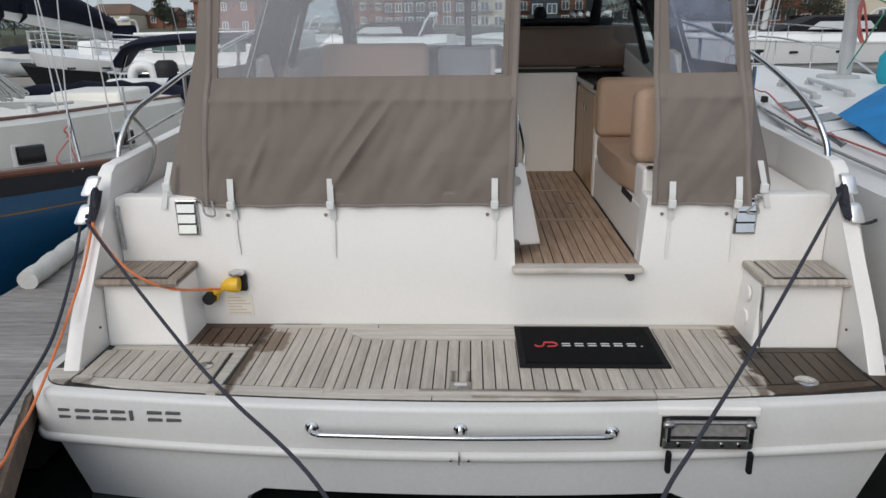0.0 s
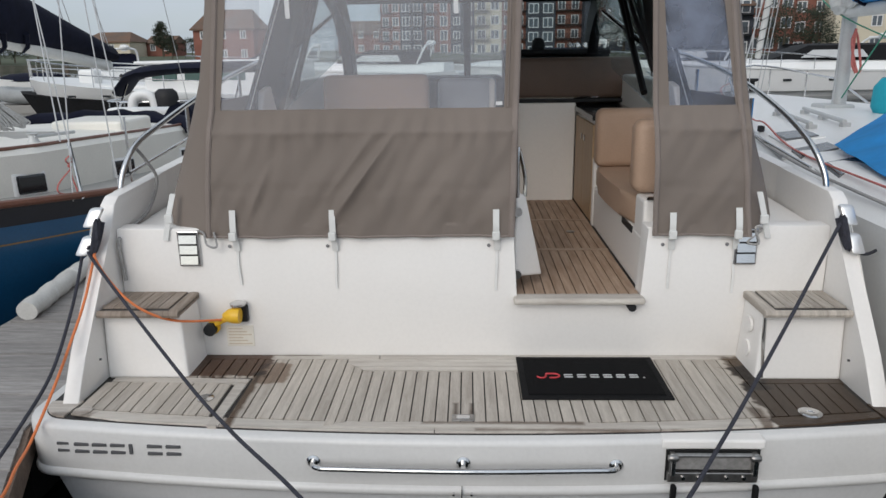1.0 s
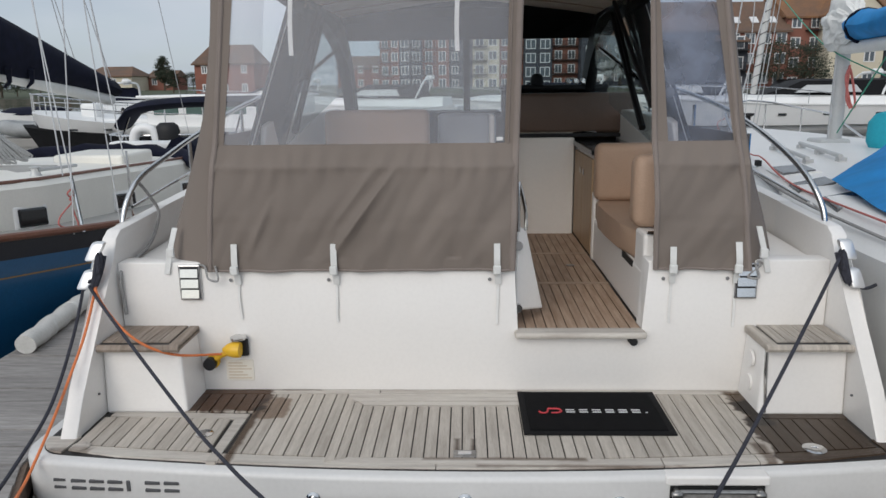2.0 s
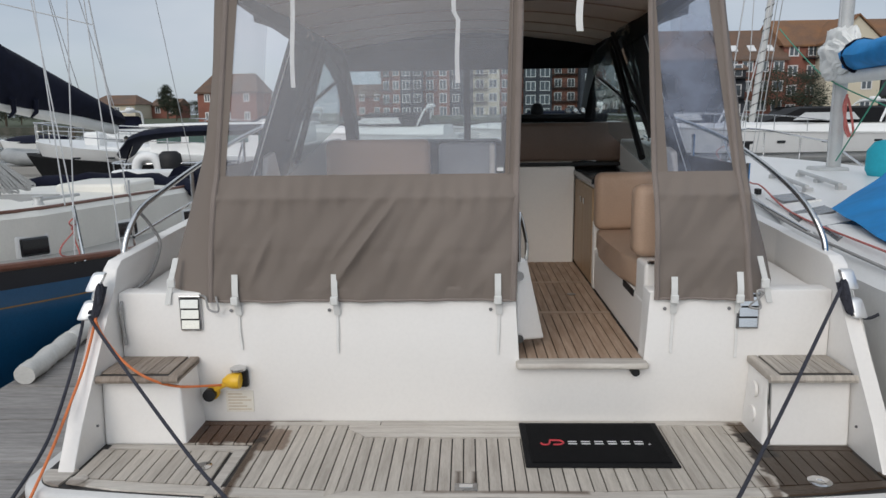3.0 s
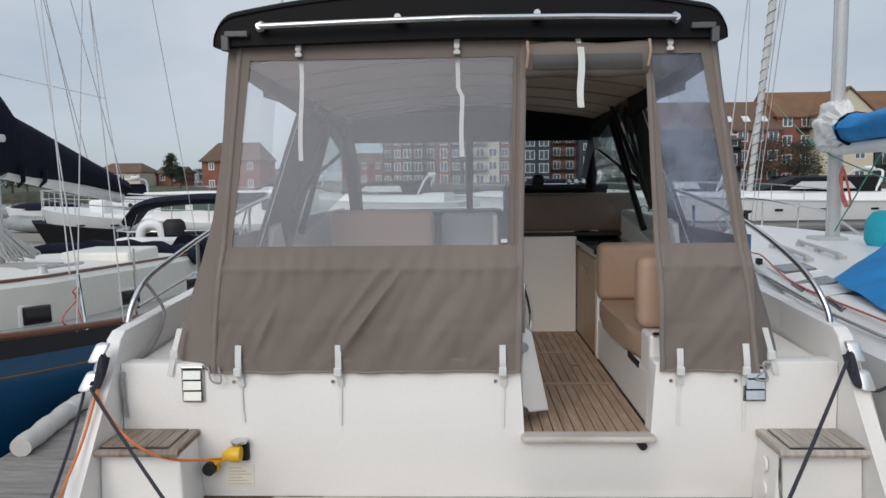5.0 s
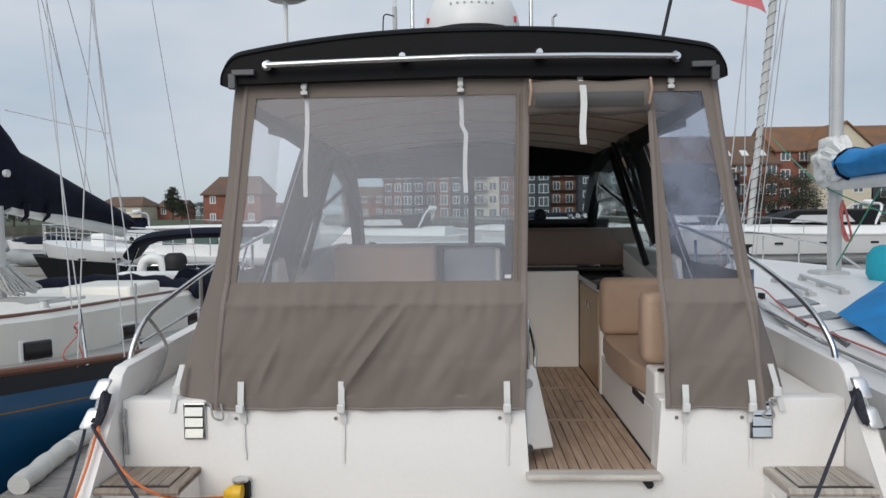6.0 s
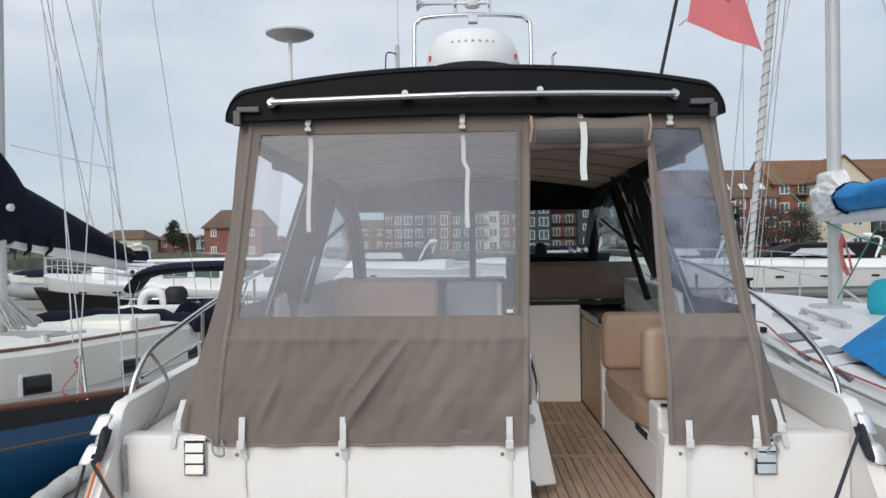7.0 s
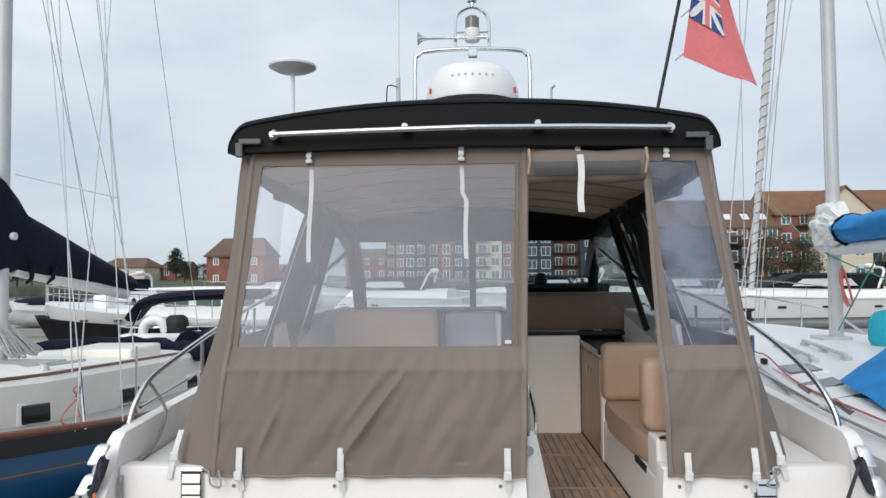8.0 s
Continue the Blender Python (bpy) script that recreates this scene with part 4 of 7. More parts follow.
def panel(bm, xl_lo, xl_hi, xr_lo, xr_hi, z0, z1, nu, nv, off=0.0):
    g = []
    for i in range(nu + 1):
        row = []
        for j in range(nv + 1):
            v = j / nv
            z = lerp(z0, z1, v)
            x = lerp(lerp(xl_lo, xl_hi, v), lerp(xr_lo, xr_hi, v), i / nu)
            p = aft(x, z)
            p.y += off
            row.append(bm.verts.new(p))
        g.append(row)
    for i in range(nu):
        for j in range(nv):
            bm.faces.new((g[i][j], g[i + 1][j], g[i + 1][j + 1], g[i][j + 1]))


def cloth(name, parent, label, *panels):
    bm = bmesh.new()
    for p in panels:
        panel(bm, *p)
    bmesh.ops.remove_doubles(bm, verts=bm.verts, dist=0.0008)
    return part(name, bm, canvas, parent, label, True)


ZB, ZW0, ZW1, ZT = 1.062, 1.608, 2.42, 2.49
main = cloth("aft_panel", canopy, "taupe canvas panel with a wide clear window",
             (-1.061, -1.014, 0.262, 0.28, ZB, ZW0, 170, 64), (-1.014, -0.946, -0.978, -0.897, ZW0, ZW1, 4, 20),
             (0.229, 0.256, 0.28, 0.301, ZW0, ZW1, 4, 20), (-0.946, -0.940, 0.301, 0.303, ZW1, ZT, 30, 3))
bm = bmesh.new()
panel(bm, -0.985, -0.904, 0.236, 0.262, ZW0 - 0.008, ZW1 + 0.008, 40, 24, 0.006)
p = part("window", bm, vinyl, main, "clear vinyl window", True)
p.visible_shadow = False
stb = cloth("aft_side_panel", canopy, "narrow taupe canvas panel with a clear window",
            (0.878, 0.872, 1.27, 1.245, ZB, ZW0, 60, 64), (0.872, 0.836, 0.918, 0.852, ZW0, ZW1, 4, 20),
            (1.19, 1.062, 1.245, 1.118, ZW0, ZW1, 4, 20), (0.836, 0.833, 1.118, 1.11, ZW1, ZT, 10, 3))
bm = bmesh.new()
panel(bm, 0.910, 0.845, 1.197, 1.068, ZW0 - 0.008, ZW1 + 0.008, 16, 24, 0.006)
p = part("window", bm, vinyl_creased, stb, "creased clear vinyl window", True)
p.visible_shadow = False
part("window_tag", boxed(0.195, 0.222, aft(0.2, 1.63).y - 0.004, aft(0.2, 1.63).y + 0.001, 1.617, 1.632), mark_white, main, "small white tag on the window")
# bound edges and stitched seams standing proud
for a, b, w, ow in (((-1.061, ZB), (-0.940, ZT), 0.012, main), ((0.262, ZB), (0.303, ZT), 0.014, main), ((0.878, ZB), (0.833, ZT), 0.012, stb), ((1.27, ZB), (1.11, ZT), 0.012, stb), ((0.245, ZW0), (0.268, ZW1), 0.004, main)):
    bm = bmesh.new()
    pts = [aft(lerp(a[0], b[0], k / 30), lerp(a[1], b[1], k / 30)) + Vector((0, -0.002, 0)) for k in range(31)]
    g = [[bm.verts.new(p + Vector((-w, 0, 0))), bm.verts.new(p + Vector((-w * 0.5, -0.006, 0))), bm.verts.new(p + Vector((w * 0.5, -0.006, 0))), bm.verts.new(p + Vector((w, 0, 0)))] for p in pts]
    for r0, r1 in zip(g, g[1:]):
        for k in range(3):
            bm.faces.new((r0[k], r0[k + 1], r1[k + 1], r1[k]))
    part("seam", bm, canvas_seam, ow, "", True)
# hems round the openings
for ow, xa, xb in ((main, -1.061, 0.262), (stb, 0.878, 1.27)):
    bm = bmesh.new()
    tube(bm, [aft(lerp(xa, xb, k / 60), ZB + 0.004) for k in range(61)], 0.006, 6)
    part("hem", bm, canvas_seam, ow, "", True)


def wrap(s):
    """Side curtain that turns the corner and runs forward: lower cloth, clear window, edges."""
    if s < 0:
        lo_p = [(-1.061, 2.974), (-1.14, 3.01), (-1.26, 3.07), (-1.345, 3.19), (-1.37, 3.5), (-1.31, 4.1)]
        hi_p = [(-0.940, 3.146), (-0.978, 3.160), (-1.006, 3.195), (-1.016, 3.26), (-1.02, 3.55), (-1.02, 4.1)]
    else:
        lo_p = [(1.27, 2.974), (1.33, 3.01), (1.40, 3.09), (1.455, 3.22), (1.475, 3.5), (1.45, 4.1)]
        hi_p = [(1.11, 3.146), (1.132, 3.160), (1.150, 3.195), (1.160, 3.26), (1.164, 3.55), (1.16, 4.1)]
    L, Hh = smooth_line([(*q, 0) for q in lo_p], 6), smooth_line([(*q, 0) for q in hi_p], 6)

    def at(u, z):
        k = u * (len(L) - 1)
        i = min(int(k), len(L) - 2)
        a, b = L[i].lerp(L[i + 1], k - i), Hh[i].lerp(Hh[i + 1], k - i)
        zb = ZB + 0.05 * min(1, u * 2.2) + 0.06 * max(0, u - 0.6)
        v = (z - zb) / (ZT - zb)
        flare = max(0.0, min(1.0, (1.74 - z) / 0.68)) ** 1.15
        p = L[0].lerp(Hh[0], v) + (b - Hh[0]) * (1 - flare) + (a - L[0]) * flare
        w = 0.014 * noise.noise(Vector((p.x * 6 + p.y * 5, z * 2.0, 2.0 + s)))
        return Vector((p.x + s * w * min(1, u * 6), p.y, zb + (ZT - zb) * v))
    zb_of = lambda u: ZB + 0.05 * min(1, u * 2.2) + 0.06 * max(0, u - 0.6)
    ow = part("side_curtain", sheet(lambda u, v: at(u, lerp(zb_of(u), 1.62, v)), 40, 16), canvas, canopy, "taupe canvas side curtain", True)
    lim = lambda z: 0.54
    part("curtain_edge", sheet(lambda u, v: at(u * lim(lerp(1.62, ZT, v)), lerp(1.62, ZT, v)), 12, 16), canvas, ow, "", True)
    part("curtain_edge", sheet(lambda u, v: at(u, lerp(2.40, ZT, v)), 30, 3), canvas, ow, "", True)
    w = part("window", sheet(lambda u, v: at(lerp(lim(lerp(1.62, 2.40, v)), 1.0, u), lerp(1.62, 2.40, v)), 24, 12), vinyl_side, ow, "clear vinyl side window", True)
    w.visible_shadow = False


wrap(-1)
wrap(1)
# door flap rolled up under the roof
bm = bmesh.new()
loft(bm, [[(x, 3.135 + 0.05 * math.cos(a), 2.40 + 0.075 * math.sin(a) + 0.006 * math.sin(x * 17)) for a in (2 * math.pi * k / 14 for k in range(14))] for x in [lerp(0.306, 0.83, i / 10) for i in range(11)]])
roll = part("rolled_door_flap", bm, canvas, canopy, "door flap rolled up and strapped", True)
bm = bmesh.new()
loft(bm, [[(x, 3.132 + 0.052 * math.cos(a), 2.398 + 0.077 * math.sin(a)) for a in (math.pi * (0.93 + 0.26 * k / 5) for k in range(6))] + [(x, 3.13, 2.39)] for x in [lerp(0.335, 0.80, i / 6) for i in range(7)]])
part("rolled_window", bm, material("rolled_clear_vinyl", (0.09, 0.085, 0.082), 0.25), roll, "dark shiny edge of rolled clear window", True)
for x in (0.312, 0.825):
    part("zip", tubed([(x, 3.07, 2.47), (x + 0.004, 3.06, 2.42), (x - 0.003, 3.075, 2.36)], 0.006), tan, roll)


def strap(x, z_top, z_end, parent, y_off=0.0, buckle_z=1.075, w=0.0135):
    st = bmesh.new()
    a = aft(x, z_top)
    pts = [a + Vector((0, -0.004, 0)), Vector((x, aft(x, 1.10).y - 0.016, 1.10)), Vector((x + 0.003, 2.975 + y_off, 1.05)), Vector((x + 0.006, 2.984 + y_off, 1.0))]
    rows = [[st.verts.new(p + Vector((dx, dy, 0))) for dx, dy in ((-w, 0), (w, 0), (w, 0.003), (-w, 0.003))] for p in smooth_line(pts, 4)]
    for r0, r1 in zip(rows, rows[1:]):
        for k in range(4):
            st.faces.new((r0[k], r0[(k + 1) % 4], r1[(k + 1) % 4], r1[k]))
    sob = part("strap", st, webbing, parent, "white webbing strap with a buckle", True)
    part("buckle", boxed(x - 0.0165, x + 0.0165, 2.944 + y_off, 2.962 + y_off, buckle_z - 0.022, buckle_z + 0.016, 0.005), webbing, sob)
    tail = bmesh.new()
    rows = []
    for k in range(13):
        v = k / 12
        p = Vector((x + 0.004 * math.sin(v * 4 + x * 9) * v + 0.004, 2.990 + 0.002 * math.sin(v * 9), lerp(1.0, z_end, v)))
        rows.append([tail.verts.new(p + Vector((dx, dy, 0))) for dx, dy in ((-0.0055, -0.002), (0.0055, -0.004), (0.0055, 0.001), (-0.0055, 0.001))])
    for r0, r1 in zip(rows, rows[1:]):
        for k in range(4):
            tail.faces.new((r0[k], r0[(k + 1) % 4], r1[(k + 1) % 4], r1[k]))
    part("strap_tail", tail, webbing_pale, sob)
    part("stud", lathe(bmesh.new(), (x - 0.03, 2.994, 1.02), [(0.008, 0.002), (0.008, -0.004)], 10, "y"), steel, sob)


for x, ze in ((-0.948, 0.84), (-0.512, 0.825), (0.196, 0.815)):
    strap(x, 1.185, ze, main)
strap(0.947, 1.165, 0.82, stb)
strap(1.222, 1.185, 0.80, stb)
for pts in ([(-1.222, 3.03, 1.25), (-1.238, 3.0, 1.16), (-1.258, 2.985, 1.05)], [(1.305, 2.985, 1.25), (1.330, 2.975, 1.15), (1.357, 2.98, 1.05)]):
    bm = bmesh.new()
    loft(bm, [[p + Vector(o) for o in ((-0.012, -0.002, 0), (0.012, -0.002, 0), (0.012, 0.002, 0), (-0.012, 0.002, 0))] for p in smooth_line(pts, 5)])
    c = part("corner_strap", bm, webbing, canopy, "white corner strap")
    mx_, my_, mz_ = pts[1]
    part("buckle", boxed(mx_ - 0.017, mx_ + 0.017, my_ - 0.012, my_ + 0.004, mz_ - 0.035, mz_ + 0.005, 0.004), webbing, c)
for x, y0, x2 in ((-1.035, 2.97, -1.06), (1.30, 2.985, 1.35)):
    part("tie_cord", tubed(smooth_line([(x, y0, 1.09), (x + 0.015, y0 - 0.02, 1.03), (x - 0.03, y0 - 0.012, 1.035), (x2 - 0.02, y0, 1.085), (x2 - 0.045, y0 - 0.01, 1.10)], 5), 0.005, 6), rope_grey, canopy)
# straps at the top edge, two of them hanging down inside
for x, z_end, yy in ((-0.679, 1.98, 0.03), (0.012, 1.99, 0.03), (0.534, 2.185, -0.085), (0.926, 2.40, -0.02)):
    ya = aft(x, 2.46).y
    bm = box(bmesh.new(), x - 0.0125, x + 0.0125, ya - 0.03, ya - 0.010, 2.454, 2.474, 0.004)
    box(bm, x - 0.015, x + 0.015, ya - 0.028, ya - 0.012, 2.430, 2.447, 0.004)
    box(bm, x - 0.007, x + 0.007, ya - 0.026, ya - 0.014, 2.445, 2.456)
    c = part("strap_buckle", bm, webbing, canopy, "white plastic buckle")
    part("strap_tab", boxed(x - 0.012, x + 0.012, aft(x, 2.5).y - 0.022, aft(x, 2.5).y - 0.012, 2.47, 2.53, 0.002), webbing, c)
    if z_end < 2.39:
        n = 12
        bm = bmesh.new()
        rows = []
        for k in range(n + 1):
            v = k / n
            z = lerp(2.44, z_end, v)
            kink = 0.02 * (1 if (x == 0.012 and z < 2.26) else 0)
            pp = Vector((x + kink + 0.004 * math.sin(v * 6), aft(x, z).y + yy, z))
            ww = 0.0095 if x != 0.534 else 0.014
            rows.append([bm.verts.new(pp + Vector((dx, dy, 0))) for dx, dy in ((-ww, 0), (ww, 0), (ww, 0.003), (-ww, 0.003))])
        for r0, r1 in zip(rows, rows[1:]):
            for k in range(4):
                bm.faces.new((r0[k], r0[(k + 1) % 4], r1[(k + 1) % 4], r1[k]))
        part("hanging_strap", bm, webbing, c)

# ---- cockpit furniture ----
bench = thing("cockpit_bench", (1.0, 3.7, 0.78), "tan leather corner bench on a white moulded base", "bench seat")
part("base", boxed(0.85, 1.2, 3.11, 4.36, 0.772, 1.03, 0.015), gelcoat, bench)
part("base_end", boxed(0.853, 1.2, 3.10, 3.27, 0.772, 1.195, 0.015), gelcoat, bench)
part("base_end", boxed(0.843, 1.2, 4.34, 4.40, 0.772, 1.20, 0.01), gelcoat, bench)
bm = bmesh.new()
ring = [(0.85, 4.30), (0.83, 4.1), (0.825, 3.85), (0.838, 3.55), (0.862, 3.28), (1.2, 3.28), (1.2, 4.30)]
prism(bm, [(x, y, 1.03) for x, y in ring], [(x, y, 1.16) for x, y in ring], 0.025)
part("seat_cushion", bm, tan, bench, "", True)
part("back_cushion", boxed(0.838, 1.22, 4.24, 4.38, 1.155, 1.50, 0.045, 4), tan, bench, "", True)
part("arm_cushion", boxed(0.828, 1.12, 3.20, 3.34, 1.20, 1.53, 0.045, 4), tan, bench, "", True)
part("locker_vent", boxed(0.845, 0.852, 3.28, 3.5, 1.0, 1.03), black_matt, bench)
part("catch", boxed(0.862, 0.92, 3.085, 3.10, 1.195, 1.21, 0.002), steel, bench)

galley = thing("galley_cabinet", (1.0, 4.9, 0.78), "oak-fronted wet-bar cabinet with a dark worktop", "cabinet")
part("body", boxed(0.86, 1.2, 4.41, 5.39, 0.772, 1.42), gelcoat_in, galley)
for a, b in ((4.42, 4.775), (4.78, 5.135)):
    d = part("door", boxed(0.842, 0.862, a, b, 0.79, 1.39, 0.003), oak, galley, "oak veneer door")
    part("catch", boxed(0.834, 0.844, (b - 0.07) if a < 4.5 else (a + 0.04), (b - 0.04) if a < 4.5 else (a + 0.07), 1.26, 1.30, 0.003), steel, d)
part("worktop", boxed(0.83, 1.2, 4.38, 5.40, 1.42, 1.455, 0.006), dark_pane, galley, "glossy dark worktop")

helm = thing("helm_seat", (0.8, 5.2, 1.5), "dark brown leather helm seat back, upright", "helm seat")
part("backrest", boxed(0.40, 1.27, 5.22, 5.36, 1.50, 1.785, 0.03, 3), brown, helm, "", True)
part("seat_base", boxed(0.40, 1.25, 5.36, 5.8, 1.40, 1.53, 0.03, 3), brown, helm, "", True)
part("trim_bar", tubed([(0.40, 5.21, 1.508), (1.0, 5.21, 1.508)], 0.009), steel, helm)
part("hinge_arm", boxed(1.2, 1.26, 5.17, 5.22, 1.44, 1.66, 0.006), black_matt, helm)
part("seat_rail", boxed(0.40, 1.25, 5.2, 5.36, 1.475, 1.50, 0.004), black_matt, helm)
din = thing("dinette_seat", (-0.5, 4.6, 0.78), "tan upholstered dinette seat behind the clear window", "bench seat")
part("backrest", boxed(-0.84, -0.17, 4.55, 4.70, 1.15, 1.70, 0.04, 3), tan, din, "", True)
part("seat", boxed(-1.1, -0.17, 3.5, 4.55, 0.775, 1.20, 0.04, 3), tan, din, "", True)
nav = thing("companion_seat", (0.1, 5.0, 0.78), "pale blue-grey padded seat back", "seat")
part("backrest", boxed(-0.13, 0.27, 4.95, 5.06, 1.25, 1.66, 0.03, 3), material("pale_blue_leather", (0.42, 0.46, 0.52), 0.5), nav, "", True)
part("base", boxed(-0.13, 0.27, 5.06, 5.5, 0.775, 1.4, 0.03), gelcoat_in, nav)
part("side_screen", boxed(0.22, 0.25, 4.7, 5.0, 0.775, 1.655, 0.01), gelcoat_in, nav)
comp = thing("steering_compass", (0.65, 6.0, 1.845), "small black domed steering compass on the dash", "compass")
part("dome", lathe(bmesh.new(), (0.645, 6.0, 1.845), [(0.05, 0.0), (0.055, 0.02), (0.05, 0.06), (0.03, 0.085), (0.008, 0.09)], 18), black_matt, comp, "", True)
gauges = thing("gauge_row", (0.9, 5.97, 1.845), "row of small chrome-rimmed gauges", "gauges")
for i in range(4):
    part("gauge", lathe(bmesh.new(), (0.891 + i * 0.062, 5.94, 1.872), [(0.026, 0.0), (0.026, -0.012), (0.019, -0.016), (0.018, -0.006)], 16, "y"), steel, gauges)

# ---- door mat ----
mat_thing = thing("door_mat", (0.59, 2.76, 0.5), "black rubber-backed door mat with red and white print", "door mat")
part("border", boxed(0.288, 0.888, 2.557, 2.957, 0.5005, 0.509, 0.003), rubber, mat_thing)
part("mat_top", boxed(0.315, 0.861, 2.584, 2.930, 0.505, 0.513, 0.002), material("black_mat_pile", (0.007, 0.007, 0.008), 0.95, spec=0.15, vary=0.4, scale=50, bump=0.6, bump_scale=400), mat_thing)
for i in range(6):
    part("print_bar", boxed(0.478 + i * 0.0545, 0.478 + i * 0.0545 + 0.036, 2.737, 2.747, 0.5132, 0.5136), mark_white, mat_thing, "white printed bar")
    part("print_bar", boxed(0.478 + i * 0.0545, 0.478 + i * 0.0545 + 0.036, 2.757, 2.767, 0.5132, 0.5136), mark_white, mat_thing, "white printed bar")
part("print_dot", boxed(0.806, 0.814, 2.735, 2.743, 0.5132, 0.5136), mark_white, mat_thing)
ln = lambda pts: tubed(smooth_line([(x, y, 0.5134) for x, y in pts], 6), 0.0045, 6)
part("print_mark", ln([(0.365, 2.745), (0.375, 2.732), (0.395, 2.735), (0.403, 2.76), (0.405, 2.772)]), mark_red, mat_thing, "red printed swirl")
part("print_mark", ln([(0.415, 2.732), (0.445, 2.735), (0.458, 2.752), (0.445, 2.770), (0.405, 2.772)]), mark_red, mat_thing, "red printed swirl")

# ---- lines and shore cable ----
def line_thing(name, pts, r, mat, label, category, n=10):
    return solid(name, tubed(smooth_line(pts, n), r, 8), mat, label, category, smooth=True)


line_thing("mooring_line", [(-1.540, 2.862, 1.06), (-1.50, 2.82, 0.996), (-0.976, 2.36, 0.686), (-0.718, 2.10, 0.613), (-0.36, 1.75, 0.534), (-0.05, 1.28, 0.43)], 0.0068, rope_dark, "dark braided mooring line stretched from the quarter cleat", "mooring line")
line_thing("mooring_line", [(1.60, 2.875, 1.145), (1.577, 2.855, 1.115), (1.322, 2.60, 0.849), (1.062, 2.33, 0.61), (0.82, 2.0, 0.53), (0.626, 1.7, 0.50), (0.45, 1.28, 0.43)], 0.0075, rope_dark, "dark braided mooring line stretched from the quarter cleat", "mooring line")
line_thing("mooring_line", [(-1.603, 2.92, 1.03), (-1.598, 2.88, 0.965), (-1.576, 2.72, 0.815), (-1.526, 2.45, 0.67), (-1.506, 2.2, 0.587), (-1.49, 1.95, 0.53), (-1.52, 1.6, 0.43)], 0.0068, rope_dark, "dark line dropping from the cleat to the pontoon", "mooring line")
line_thing("mooring_line", [(1.66, 2.87, 1.03), (1.735, 2.90, 1.0), (1.95, 3.1, 0.98), (2.3, 3.3, 0.93), (2.8, 3.6, 0.9)], 0.0068, rope_dark, "dark line led across to the next boat", "mooring line")
for top, low, side in ((Vector((-1.490, 2.885, 1.155)), Vector((-1.526, 2.865, 1.02)), 1), (Vector((1.602, 2.885, 1.155)), Vector((1.640, 2.865, 1.025)), -1)):
    pts = []
    for i in range(9):
        p = top if i % 2 == 0 else low
        pts += [p + Vector((side * (0.008 - 0.005 * (i % 5)), -0.003 * i + 0.012, 0.006 * (i % 3))), (top + low) / 2 + Vector((side * (0.010 - 0.006 * (i % 4)), -0.003 * i + 0.010, 0))]
    line_thing("cleat_lashing", pts, 0.009, rope_dark, "dark rope made fast round the cleat", "mooring line", 4)
cable = thing("shore_power_cable", (-1.2, 2.9, 0.75), "orange shore-power cable with a yellow plug", "power cable")
part("cable", tubed(smooth_line([(-1.028, 2.935, 0.694), (-1.163, 2.78, 0.751), (-1.273, 2.72, 0.822), (-1.411, 2.80, 0.885), (-1.505, 2.845, 0.995), (-1.53, 2.89, 1.085), (-1.50, 2.93, 1.13)], 8), 0.0055, 8), cable_orange, cable, "", True)
part("cable", tubed(smooth_line([(-1.50, 2.93, 1.13), (-1.515, 2.90, 1.085), (-1.521, 2.75, 0.872), (-1.525, 2.60, 0.73), (-1.535, 2.46, 0.60), (-1.56, 2.31, 0.455), (-1.50, 2.12, 0.46), (-1.45, 1.95, 0.45), (-1.44, 1.7, 0.43)], 8), 0.0060, 8), cable_orange, cable, "", True)
part("plug", lathe(bmesh.new(), (-0.968, 2.94, 0.713), [(0.010, -0.052), (0.016, -0.044), (0.028, -0.030), (0.035, -0.008), (0.036, 0.012), (0.034, 0.026)], 20, "x"), plug_yellow, cable, "yellow plug body", True)
part("socket_cap", lathe(bmesh.new(), (-1.085, 2.955, 0.645), [(0.010, -0.026), (0.028, -0.024), (0.029, 0.016), (0.024, 0.024)], 20, "y"), black_matt, cable, "black screw cap", True)
part("cap_ring", lathe(bmesh.new(), (-1.078, 2.965, 0.648), [(0.031, -0.008), (0.031, 0.010)], 20, "y"), plug_yellow, cable)
part("cap_strap", tubed([(-1.06, 2.955, 0.665), (-1.03, 2.95, 0.685), (-1.0, 2.945, 0.695)], 0.012), plug_yellow, cable)
line_thing("lashing", [(-1.525, 3.36, 1.42), (-1.50, 3.42, 1.34), (-1.472, 3.45, 1.24), (-1.470, 3.32, 1.12), (-1.47, 3.10, 1.072), (-1.468, 2.988, 1.05), (-1.466, 2.985, 0.95), (-1.460, 2.985, 0.865)], 0.008, rope_grey, "grey worn rope hanging from the side rail", "rope")

# ---- on the roof ----
radar = thing("radar_dome", (0.075, 4.5, 2.76), "white radar dome on the hardtop", "radar")
part("dome", lathe(bmesh.new(), (0.075, 4.5, 3.0), [(0.26, 0.0), (0.30, 0.012), (0.302, 0.05), (0.285, 0.13), (0.255, 0.195), (0.22, 0.232), (0.16, 0.248), (0.05, 0.252)], 40), white_paint, radar, "", True)
part("pedestal", lathe(bmesh.new(), (0.075, 4.5, 2.74), [(0.2, 0.0), (0.16, 0.1), (0.2, 0.26)], 28), black, radar, "black pedestal", True)
for i in range(7):
    a = radians(-90 + (i - 3) * 8.5)
    c, s_ = math.cos(a), math.sin(a)
    part("print_bar", boxed(0.075 + 0.287 * c - 0.006, 0.075 + 0.287 * c + 0.006, 4.5 + 0.287 * s_ - 0.004, 4.5 + 0.287 * s_ + 0.004, 3.135, 3.144), alloy, radar)
